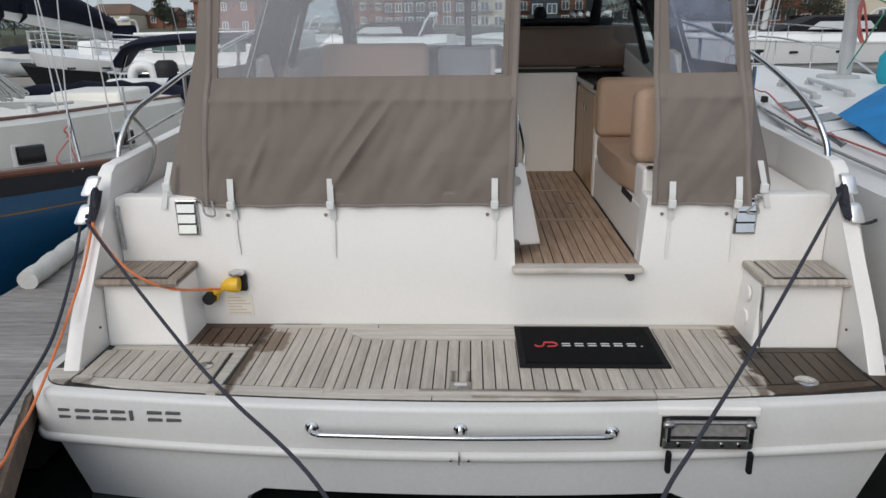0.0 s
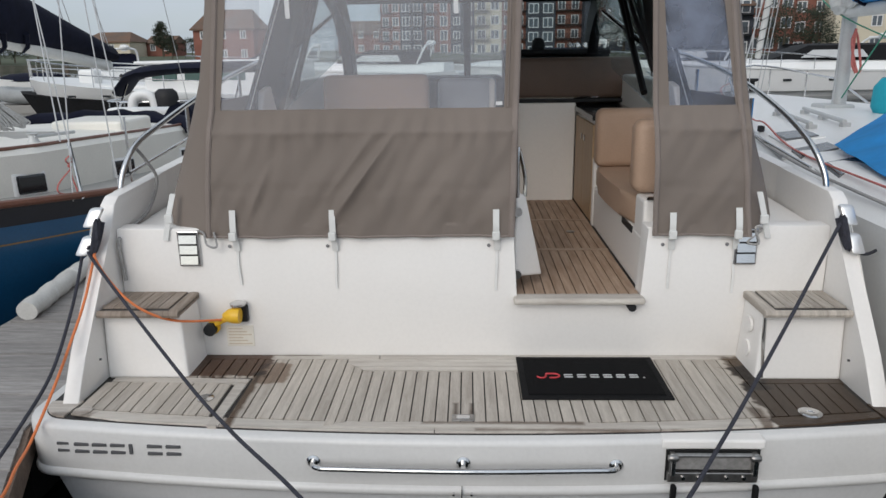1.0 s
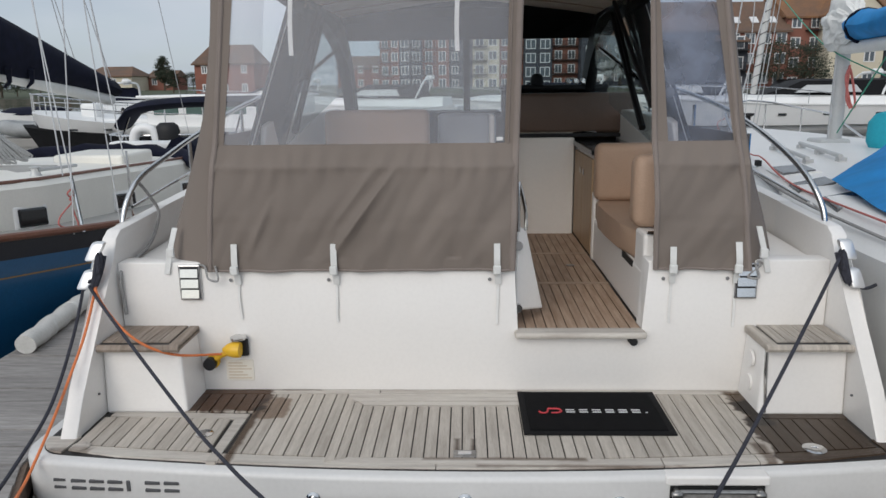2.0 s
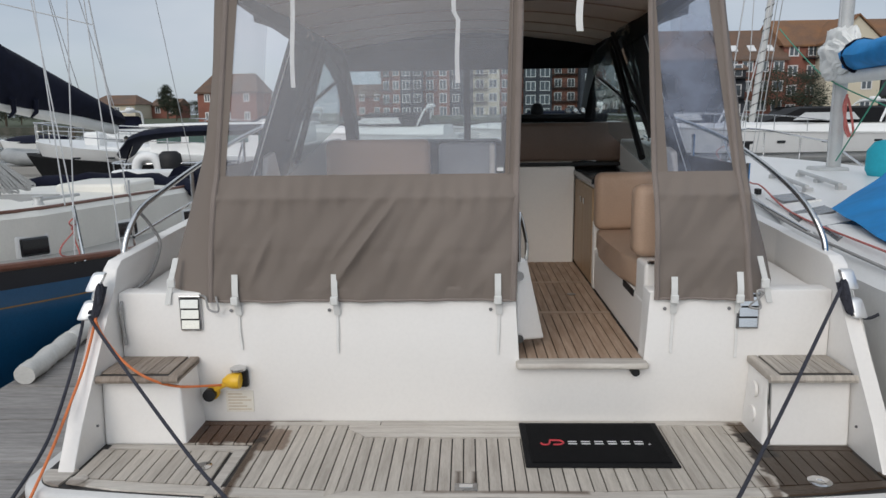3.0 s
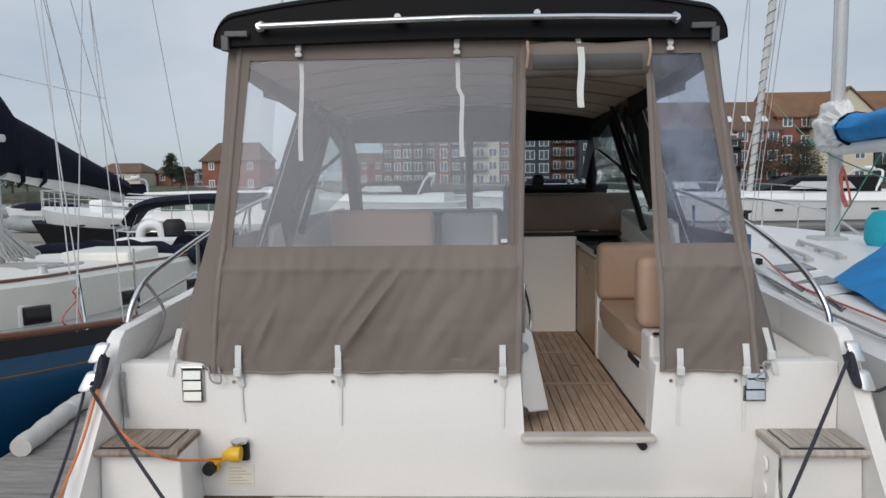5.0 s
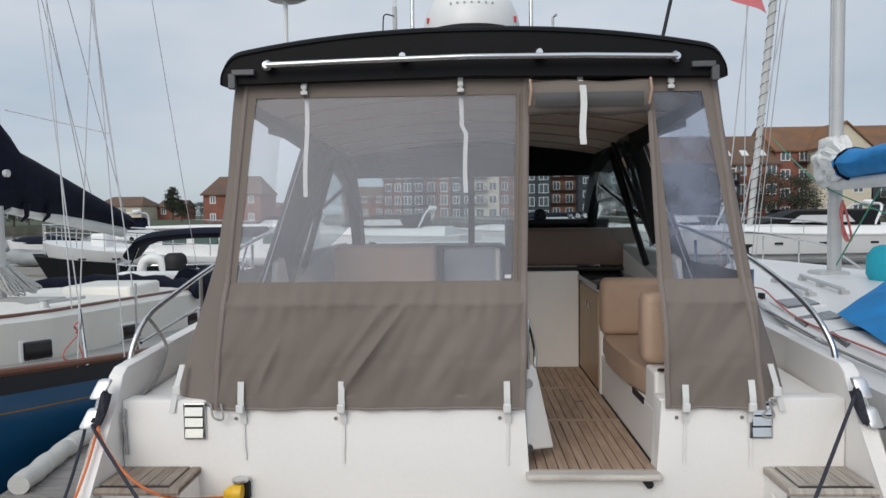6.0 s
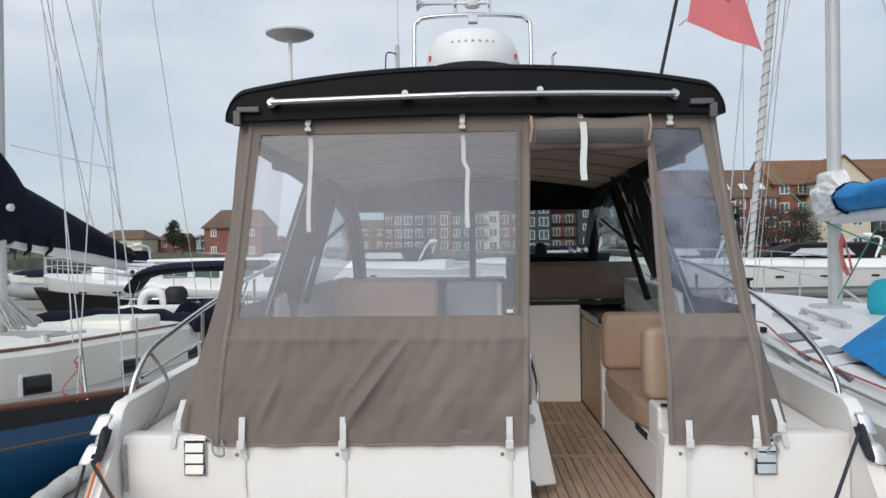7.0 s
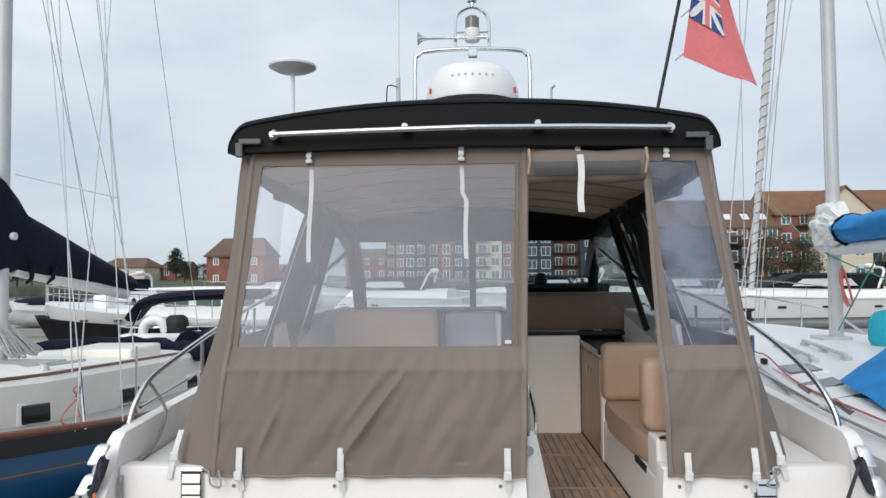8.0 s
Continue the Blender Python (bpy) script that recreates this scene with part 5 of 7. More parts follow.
for a in (-28, -152):
    c, s_ = math.cos(radians(a)), math.sin(radians(a))
    part("print_mark", boxed(0.075 + 0.298 * c - 0.008, 0.075 + 0.298 * c + 0.008, 4.5 + 0.297 * s_ - 0.016, 4.5 + 0.297 * s_ + 0.016, 3.055, 3.085), mark_red, radar, "red printed mark")
mast = thing("roof_light_mast", (0.075, 4.62, 2.76), "stainless roof arch with navigation light and horn", "light mast")
part("arch", tubed(smooth_line([(-0.294, 4.5, 2.76), (-0.294, 4.5, 3.27), (-0.27, 4.5, 3.345), (-0.20, 4.5, 3.372), (0.075, 4.5, 3.382), (0.36, 4.5, 3.368), (0.42, 4.5, 3.34), (0.445, 4.5, 3.27), (0.445, 4.5, 2.76)], 6), 0.0135, 10), steel, mast, "", True)
part("hoop", tubed(smooth_line([(-0.03, 4.5, 3.385), (-0.03, 4.5, 3.55), (-0.005, 4.5, 3.62), (0.078, 4.5, 3.655), (0.155, 4.5, 3.62), (0.185, 4.5, 3.55), (0.185, 4.5, 3.385)], 6), 0.0105, 8), steel, mast, "", True)
part("lamp", lathe(bmesh.new(), (0.078, 4.5, 3.43), [(0.045, 0.0), (0.05, 0.01), (0.05, 0.075), (0.045, 0.08)], 20), white_paint, mast, "white lamp housing", True)
part("lens", lathe(bmesh.new(), (0.078, 4.5, 3.51), [(0.046, 0.0), (0.046, 0.07), (0.035, 0.08)], 20), material("smoked_lens", (0.16, 0.16, 0.15), 0.15), mast, "grey smoked lens", True)
part("crossbar", tubed([(-0.03, 4.5, 3.49), (0.185, 4.5, 3.49)], 0.008), steel, mast)
part("masthead_lamp", lathe(bmesh.new(), (0.078, 4.5, 3.655), [(0.012, 0.0), (0.012, 0.03), (0.032, 0.035), (0.032, 0.06), (0.02, 0.075)], 16), steel, mast, "", True)
part("arch_bracket", boxed(0.05, 0.11, 4.47, 4.52, 3.325, 3.372, 0.005), steel, mast)
part("horn", lathe(bmesh.new(), (-0.01, 4.47, 3.445), [(0.012, 0.18), (0.009, 0.0), (0.008, -0.19), (0.014, -0.225), (0.026, -0.246), (0.046, -0.262), (0.044, -0.264)], 18, "x"), steel, mast, "chrome trumpet horn", True)
gps = thing("satellite_antenna", (-1.02, 4.2, 2.72), "white mushroom antenna on a thin pole", "antenna")
part("pole", tubed([(-1.02, 4.2, 2.64), (-1.02, 4.2, 3.175)], 0.013), white_paint, gps)
part("disc", lathe(bmesh.new(), (-1.02, 4.2, 3.168), [(0.02, -0.01), (0.10, 0.0), (0.142, 0.022), (0.144, 0.034), (0.12, 0.05), (0.05, 0.058)], 32), white_paint, gps, "", True)
whip = thing("whip_antenna", (-0.395, 4.4, 2.76), "tall white whip antenna with a metal base", "antenna")
part("base", tubed([(-0.395, 4.4, 2.74), (-0.395, 4.4, 3.17)], 0.014), alloy, whip)
part("rod", tubed([(-0.395, 4.4, 3.15), (-0.39, 4.4, 5.2)], 0.0095, 8, 0.005), white_paint, whip)
part("cable_loop", tubed(smooth_line([(-0.40, 4.38, 3.11), (-0.45, 4.38, 3.12), (-0.465, 4.38, 3.08), (-0.465, 4.38, 2.9), (-0.45, 4.38, 2.76)], 5), 0.004, 6), black_matt, whip)
part("deck_gland", tubed([(0.57, 4.4, 2.74), (0.57, 4.4, 3.085), (0.59, 4.38, 3.10)], 0.008), alloy, mast)

# ensign on its raked staff
flag = thing("ensign", (1.01, 3.5, 2.66), "red ensign flying from a raked black staff", "flag")
part("staff", tubed([(0.995, 3.6, 2.64), (1.022, 3.6, 2.78), (1.142, 3.58, 3.35), (1.24, 3.56, 3.80)], 0.009), black_matt, flag, "black staff")


def fly(u, v):
    """The cloth: u along the fly, v up the hoist."""
    hoist = Vector((1.138, 3.55, 3.015)).lerp(Vector((1.215, 3.55, 3.50)), v)
    out = Vector((0.37, 0.0, -0.165)).lerp(Vector((0.16, 0.0, -0.20)), v) * u
    wavy = 0.03 * math.sin(u * 7 + v * 2) * u
    return hoist + out + Vector((0.01 * math.sin(u * 9) * u, wavy, 0.012 * math.sin(u * 8) * u))


part("cloth", sheet(fly, 20, 14, 0.002), ensign_red, flag, "red cloth, frayed at the fly", True)
off = Vector((0, -0.007, 0))
part("canton", sheet(lambda u, v: fly(u * 0.62, 0.42 + v * 0.58) + off, 8, 6), ensign_blue, flag, "dark blue canton", True)
for a, b, w, m in (((0, 0.0), (1, 1.0), 0.07, mark_white), ((0, 1.0), (1, 0.0), 0.07, mark_white), ((0.5, 0), (0.5, 1), 0.13, mark_white), ((0, 0.5), (1, 0.5), 0.13, mark_white), ((0.5, 0), (0.5, 1), 0.07, ensign_red), ((0, 0.5), (1, 0.5), 0.07, ensign_red)):
    d = Vector((b[0] - a[0], b[1] - a[1])).normalized()
    nn = Vector((-d.y, d.x)) * w
    o2 = Vector((0, -0.0135 if m is ensign_red else -0.0105, 0))

    def band(u, v, a=a, b=b, nn=nn, o2=o2):
        x = min(1, max(0, lerp(a[0], b[0], u) + nn.x * (2 * v - 1)))
        y = min(1, max(0, lerp(a[1], b[1], u) + nn.y * (2 * v - 1)))
        return fly(x * 0.62, 0.42 + y * 0.58) + o2
    part("cross", sheet(band, 8, 1), m, flag)
for v in (0.04, 0.5):
    part("toggle", tubed([fly(0, v), fly(0, v) + Vector((-0.04, 0.02, -0.03))], 0.006), webbing, flag)
# ---- pontoons ----
def board_row(parent, x0, x1, y0, y1, z, pitch=0.145, slant=None):
    y = y0
    while y < y1:
        xr_a = x1 if slant is None else slant(y)
        xr_b = x1 if slant is None else slant(y + pitch)
        zz = z + random.uniform(-0.003, 0.003)
        part("board", hexa(bmesh.new(), [(x0, y, z - 0.035), (xr_a, y, z - 0.035), (xr_b, y + pitch - 0.007, z - 0.035), (x0, y + pitch - 0.007, z - 0.035), (x0, y, zz), (xr_a, y, zz), (xr_b, y + pitch - 0.007, zz), (x0, y + pitch - 0.007, zz)]), dock_wood, parent)
        y += pitch


finger = thing("finger_pontoon", (-2.0, 4.0, 0.0), "weathered grey timber finger pontoon", "pontoon", kind="structure")
edge = lambda y: -1.70 if y > 2.5 else -1.70 + 0.42 * (2.5 - y)
board_row(finger, -2.47, -1.7, 1.3, 9.0, 0.42, 0.145, edge)
# bearer kept near-black, the shade below the boards put into its colour
part("bearer", hexa(bmesh.new(), [(-2.46, 2.5, 0.05), (-1.72, 2.5, 0.05), (-1.72, 9, 0.05), (-2.46, 9, 0.05), (-2.46, 2.5, 0.383), (-1.72, 2.5, 0.383), (-1.72, 9, 0.383), (-2.46, 9, 0.383)]), shade_black, finger)
part("edge_timber", hexa(bmesh.new(), [(-1.20, 1.3, 0.30), (-1.16, 1.3, 0.30), (-1.68, 2.5, 0.30), (-1.72, 2.5, 0.30), (-1.20, 1.3, 0.41), (-1.16, 1.3, 0.41), (-1.68, 2.5, 0.41), (-1.72, 2.5, 0.41)]), material("rusty_edge_timber", (0.17, 0.12, 0.09), 0.85, vary=0.3, scale=12, bump=0.5), finger)
part("edge_timber", boxed(-2.5, -2.47, 1.3, 9.0, 0.2, 0.415, 0.006), dock_wood, finger)
pontoon = thing("main_pontoon", (0, 0.0, 0.0), "grey timber main pontoon underfoot", "pontoon", kind="structure")
board_row(pontoon, -7.0, 7.0, -1.6, 1.28, 0.42)
part("float", boxed(-7.0, 7.0, -1.6, 1.28, -0.2, 0.383), quay, pontoon)
fen = thing("finger_fender", (-2.4, 4.2, 0.42), "long white padded fender strapped along the pontoon edge", "fender")
pts = smooth_line([(-2.36, 3.52, 0.487), (-2.43, 4.0, 0.487), (-2.47, 4.4, 0.487), (-2.50, 5.0, 0.487), (-2.5, 5.8, 0.487)], 10)
bm = bmesh.new()
tube(bm, [p + Vector((-0.02, 0.12, 0.006 * math.sin(i * 1.2) - 0.012)) for i, p in enumerate(pts)], 0.056, 16)
part("tube", bm, fender_white, fen, "", True)
for i in range(6, len(pts), 8):
    part("strap", tubed([pts[i] + Vector((-0.02, 0.108, -0.012)), pts[i] + Vector((-0.02, 0.132, -0.012))], 0.059, 16), webbing, fen)


# ---- blue-hulled sailing yacht beyond the finger ----
yacht = thing("sailing_yacht", (-4.2, 6.3, 0.0), "blue-hulled sailing yacht with cream cabin and navy sail cover", "sailing boat")
YC = -4.2
HALF = [(1.5, 0.04), (2.2, 0.50), (3.0, 0.92), (4.29, 1.36), (5.15, 1.60), (6.5, 1.74), (8.0, 1.72), (9.5, 1.52), (10.8, 1.15)]


def half_at(y):
    for (a, b), (c, d) in zip(HALF, HALF[1:]):
        if y <= c:
            return lerp(b, d, max(0, (y - a) / (c - a)))
    return HALF[-1][1]


ys = [lerp(1.5, 10.8, i / 40) for i in range(41)]
sh = lambda y: 0.94 - 0.10 * (y - 4.3) + 0.008 * (y - 4.3) ** 2
trunk = lambda y: 1.225 - 0.042 * (y - 4.62)


def strip(z_lo, z_hi, out, name, mat, label=""):
    """A band of the hull side between two heights below the sheer."""
    bm = bmesh.new()
    for s in (-1, 1):
        g = []
        for y in ys:
            row = []
            for k in range(7):
                v = k / 6
                zz = lerp(sh(y) + z_lo if z_lo > -0.8 else -0.3, sh(y) + z_hi, v)
                tum = 1.0 - 0.18 * max(0.0, (sh(y) - zz) / 1.2) ** 1.5
                row.append(bm.verts.new((YC + s * (half_at(y) * tum + out), y, zz)))
            g.append(row)
        for a, b in zip(g, g[1:]):
            for k in range(6):
                bm.faces.new((a[k], b[k], b[k + 1], a[k + 1]))
    return part(name, bm, mat, yacht, label, True)


strip(-9, -0.14, 0.0, "hull", navy_hull, "glossy blue hull")
strip(-0.14, -0.015, 0.002, "sheer_band", navy_dark, "black sheer band")
strip(-0.262, -0.252, 0.004, "cove_line", gold, "thin gold line")
bm = bmesh.new()
for s in (-1, 1):
    tube(bm, [(YC + s * (half_at(y) + 0.005), y, sh(y) + 0.005) for y in ys], 0.026, 8)
part("caprail", bm, caprail_wood, yacht, "varnished timber caprail", True)
part("side_deck", sheet(lambda u, v: (YC + half_at(lerp(1.5, 10.8, u)) * (2 * v - 1), lerp(1.5, 10.8, u), sh(lerp(1.5, 10.8, u)) - 0.03 + 0.05 * (1 - (2 * v - 1) ** 2)), 40, 8), deck_grey, yacht, "grey painted side deck")


def cab_half(y):
    return min(half_at(y) - 0.46, 1.12) - 0.35 * max(0, (4.2 - y)) * 0.5


def cab(u, v):
    y = lerp(3.3, 8.15, u)
    h = cab_half(y)
    ring = [(1.0, -0.06), (1.0, 0.10), (1.0, 0.218), (0.96, 0.248), (0.7, 0.258), (0.35, 0.268), (0.0, 0.27), (-0.35, 0.268), (-0.7, 0.258), (-0.96, 0.248), (-1.0, 0.218), (-1.0, 0.10), (-1.0, -0.06)]
    k = min(len(ring) - 1, int(round(v * (len(ring) - 1))))
    f, dz = ring[k]
    taper = max(0.0, min(1.0, (y - 3.3) / 0.6))
    return (YC + h * f, y, sh(y) + (dz if dz < 0.05 else 0.05 + (dz / 0.252 * (trunk(y) - sh(y)) - 0.05) * taper))


part("cabin", sheet(cab, 40, 12), cream_deck, yacht, "cream cabin trunk", True)
part("grab_strip", tubed([(YC + cab_half(y) * 0.955, y, trunk(y) + 0.004) for y in [lerp(3.6, 8.1, i / 20) for i in range(21)]], 0.014, 8), caprail_wood, yacht, "varnished moulding along the cabin top", True)
for y0, y1 in ((4.86, 5.18), (6.19, 6.62), (7.7, 8.05)):
    side_at = lambda y: YC + cab_half(y) + 0.012
    z0, z1 = 0.865 - 0.066 * (y0 - 4.86), 0.865 - 0.066 * (y1 - 4.86)

    def lite(out, thin, m, hgt_lo, hgt_hi, bev):
        a, b = y0 + m, y1 - m
        xa, xb = side_at(a), side_at(b)
        return hexa(bmesh.new(), [(xa + out, a, z0 + hgt_lo), (xb + out, b, z1 + hgt_lo), (xb - thin, b, z1 + hgt_lo), (xa - thin, a, z0 + hgt_lo), (xa + out - 0.006, a, z0 + hgt_hi), (xb + out - 0.006, b, z1 + hgt_hi), (xb - thin, b, z1 + hgt_hi), (xa - thin, a, z0 + hgt_hi)], bev, 3)
    fr = part("portlight", lite(0.006, 0.06, 0.0, 0.0, 0.185, 0.025), white_paint, yacht, "dark portlight in a white frame")
    part("pane", lite(0.012, 0.02, 0.025, 0.022, 0.163, 0.018), dark_pane, fr)
part("winch_bar", tubed([(-3.32, 5.5, 1.235), (-3.30, 6.05, 1.215)], 0.014), alloy, yacht)
part("winch", lathe(bmesh.new(), (-3.34, 5.52, 1.185), [(0.05, 0.0), (0.035, 0.03), (0.03, 0.06), (0.045, 0.075)], 16), alloy, yacht, "", True)
part("deck_box", boxed(-4.0, -3.30, 6.9, 7.6, 1.08, 1.225, 0.03), cream_deck, yacht)
part("hatch_board", boxed(-4.25, -3.6, 5.7, 6.3, 1.155, 1.195, 0.01), deck_grey, yacht)
part("life_raft", boxed(-4.5, -3.6, 9.0, 9.25, 1.0, 1.2, 0.05, 3), white_paint, yacht, "white canister", True)
# folded navy sprayhood and cockpit covers
bm = bmesh.new()
loft(bm, [[(lerp(-5.4, -3.02, i / 16), 8.0 + 0.55 * math.sin(math.pi * i / 16) + 0.13 * math.cos(a) + 0.03 * math.sin(i * 1.7 + a), 1.06 + 0.05 * math.sin(math.pi * i / 16) + (0.105 + 0.02 * math.sin(i * 2.3)) * math.sin(a)) for a in (2 * math.pi * k / 10 for k in range(10))] for i in range(17)])
part("sprayhood", bm, navy_canvas, yacht, "navy canvas sprayhood folded down", True)
bm = bmesh.new()
loft(bm, [[(-3.35 + 0.26 * math.cos(a) * (1 - 0.25 * abs(v - 0.5)), lerp(8.5, 9.9, v), 0.98 + 0.26 * math.sin(a) + 0.05 * math.sin(v * 7 + a)) for a in (2 * math.pi * k / 12 for k in range(12))] for v in (i / 8 for i in range(9))])
part("cockpit_cover", bm, navy_canvas, yacht, "navy canvas cockpit cover", True)
# mast, boom, sail cover, rigging
ymast = part("mast", tubed([(YC, 6.26, 1.18), (YC, 6.26, 12.0)], 0.066, 14), alloy, yacht, "grey alloy mast", True)
part("boom", tubed([(YC, 6.4, 2.02), (YC, 8.62, 1.73)], 0.065, 12), sail_white, yacht, "pale boom", True)
bm = bmesh.new()
sec = [(6.05, 2.95, 1.98, 0.05), (6.22, 2.84, 1.98, 0.13), (6.40, 2.69, 1.98, 0.15), (6.53, 2.55, 1.97, 0.16), (6.8, 2.48, 1.94, 0.16), (7.2, 2.37, 1.92, 0.15), (7.9, 2.17, 1.86, 0.14), (8.4, 2.03, 1.80, 0.13), (8.72, 1.945, 1.765, 0.11), (8.78, 1.90, 1.80, 0.04)]
loft(bm, [[(YC + w * math.sin(a) * (1.0 + 0.12 * math.sin(3 * a + y * 2)), y, lerp(lo_z, hi_z, 0.5 - 0.5 * math.cos(a))) for a in (2 * math.pi * k / 14 for k in range(14))] for y, hi_z, lo_z, w in sec])
cover = part("sail_cover", bm, navy_canvas, yacht, "navy canvas sail cover", True)
part("badge", lathe(bmesh.new(), (YC + 0.135, 6.24, 2.31), [(0.034, -0.03), (0.034, 0.012)], 20, "x"), mark_white, cover, "small white oval badge")
for y0 in (6.5, 6.85):
    part("cover_tie", tubed([(YC + 0.14, y0, 2.05), (YC + 0.1, y0 + 0.06, 1.93), (YC + 0.02, y0 + 0.1, 1.88)], 0.03, 6, 0.012), navy_canvas, cover)
WIRES = [((-2.66, 4.88, 0.86), (-5.1, 7.85, 8.47)), ((-2.69, 4.81, 0.86), (-3.79, 7.86, 8.27)), ((-2.53, 5.17, 0.86), (-4.09, 7.49, 8.32)), ((-2.59, 4.59, 1.3), (-4.69, 7.78, 7.27)), ((-2.52, 5.33, 1.3), (-4.23, 7.34, 7.92)), ((-3.81, 10.0, 1.18), (-3.37, 6.08, 8.97)),
         ((-5.9, 6.45, 0.8), (YC - 0.75, 6.35, 7.2)), ((-5.9, 6.9, 0.8), (YC, 6.33, 6.6)), ((YC, 8.65, 1.85), (YC, 6.36, 11.5)), ((YC + 0.1, 7.6, 2.2), (YC + 0.1, 6.4, 6.0)), ((YC + 0.15, 8.4, 1.95), (YC + 0.1, 6.4, 6.2)), ((YC - 0.15, 8.3, 1.95), (YC - 0.1, 6.4, 6.2))]
for a, b in WIRES:
    part("rigging_wire", tubed([a, b], 0.0048, 6), wire, yacht)
part("bottlescrew", tubed([(-2.66, 4.88, 0.86), (-2.782, 5.029, 1.24)], 0.014), steel, yacht)
part("spreader_line", tubed([(-4.12, 6.33, 2.885), (-3.17, 6.33, 2.658)], 0.005, 6), wire, yacht)
for y in (5.6, 7.2, 8.7):
    x = YC + half_at(y) - 0.08
    part("stanchion", tubed([(x, y, sh(y)), (x, y, sh(y) + 0.55)], 0.011), steel, yacht)
part("guard_wire", tubed([(YC + half_at(y) - 0.08, y, sh(y) + 0.545) for y in (7.2, 8.0, 8.7, 9.8)], 0.005, 6), wire, yacht)
coil = thing("rope_coil", (-4.0, 6.2, 1.3), "hank of grey rope hung at the mast foot", "rope")
for i in range(18):
    o = random.uniform(-0.10, 0.12)
    d = random.uniform(0.0, 0.12)
    zb_ = 1.21 + random.uniform(0, 0.05)
    bm = tubed(smooth_line([(-4.24, 6.20 + o * 0.3, 1.62), (-4.17, 6.18 + o, 1.5), (-4.08, 6.20 + o * 1.6 + d, 1.30 + random.uniform(-0.04, 0.04)), (-4.02, 6.28 + o * 1.9 + d, zb_), (-4.10, 6.26 + o * 1.4, 1.4), (-4.24, 6.22 + o * 0.4, 1.60)], 5), 0.0085, 6)
    part("loop", bm, rope_pale, coil, "", True)
solid("red_line_coil", tubed(smooth_line([(-2.79, 4.99, 1.10), (-2.78, 4.95, 1.13), (-2.78, 5.01, 1.15), (-2.79, 5.03, 1.11), (-2.78, 4.97, 1.08), (-2.79, 5.02, 1.06), (-2.78, 4.82, 0.98), (-2.77, 4.80, 0.92), (-2.75, 4.98, 0.885), (-2.78, 5.0, 1.0), (-2.79, 5.01, 1.10)], 6), 0.006, 6), rope_red, "red line tied to the yacht's shroud", "rope", smooth=True)


# ---- neighbours behind the blue yacht ----
def boat_hull(bm, length, beam, low, free, bow_rise, rake=0.35, n=24, m=8, full=0.6):
    """A hull along local y, bow at +length/2."""
    g = {}
    for s in (-1, 1):
        rows = []
        for i in range(n + 1):
            u = i / n
            w = 1.0 if u < full else math.sqrt(max(0.0, 1 - ((u - full) / (1 - full)) ** 2.0))
            row = []
            for k in range(m + 1):
                v = k / m
                z = lerp(low, free + bow_rise * u ** 2.5, v)
                hw = beam / 2 * max(0.012, w) * (0.72 + 0.28 * v ** 0.6)
                y = lerp(-length / 2, length / 2, u) + rake * (v - 0.5) * 2 * max(0, (u - 0.6) / 0.4) ** 2
                row.append(bm.verts.new((s * hw, y, z)))
            rows.append(row)
        for a, b in zip(rows, rows[1:]):
            for k in range(m):
                bm.faces.new((a[k], b[k], b[k + 1], a[k + 1]))
        g[s] = rows
    for i in range(n):
        bm.faces.new((g[-1][i][m], g[1][i][m], g[1][i + 1][m], g[-1][i + 1][m]))
    bm.faces.new([g[-1][0][k] for k in range(m + 1)] + [g[1][0][k] for k in range(m, -1, -1)])
    return bm


def local_thing(name, x, y, turn, label, category, group="", sink=0.0):
    """A thing built round its own origin with its bow along +y, then turned."""
    ob = new(name)
    ob.matrix_basis = pose(x, y, sink, 0, 0, turn)
    return tagged(ob, label, category, group)


tr = local_thing("trawler_yacht", -6.2, 17.3, 88, "white trawler yacht with black lower hull and bow rails", "motor boat", sink=-0.22)
part("hull", boat_hull(bmesh.new(), 8.2, 2.9, -0.2, 0.98, 0.28, 0.5), rubber, tr, "black lower hull", True)
part("topside", boat_hull(bmesh.new(), 8.35, 3.0, 0.92, 1.18, 0.42, 0.1), white_paint, tr, "white raised topside", True)
part("wheelhouse", boxed(-1.2, 1.2, -2.4, 0.9, 1.1, 1.86, 0.06), white_paint, tr)
part("wheelhouse_roof", boxed(-1.3, 1.3, -2.5, 1.05, 1.86, 1.93, 0.03), white_paint, tr)
part("foredeck_cabin", boxed(-0.9, 0.9, 0.9, 2.6, 1.1, 1.42, 0.08), white_paint, tr)
for y in (-1.9, -1.1, -0.3, 0.45):
    for s in (-1, 1):
        part("window", boxed(min(s * 1.19, s * 1.215), max(s * 1.19, s * 1.215), y - 0.32, y + 0.25, 1.5, 1.76, 0.02), green_pane, tr)
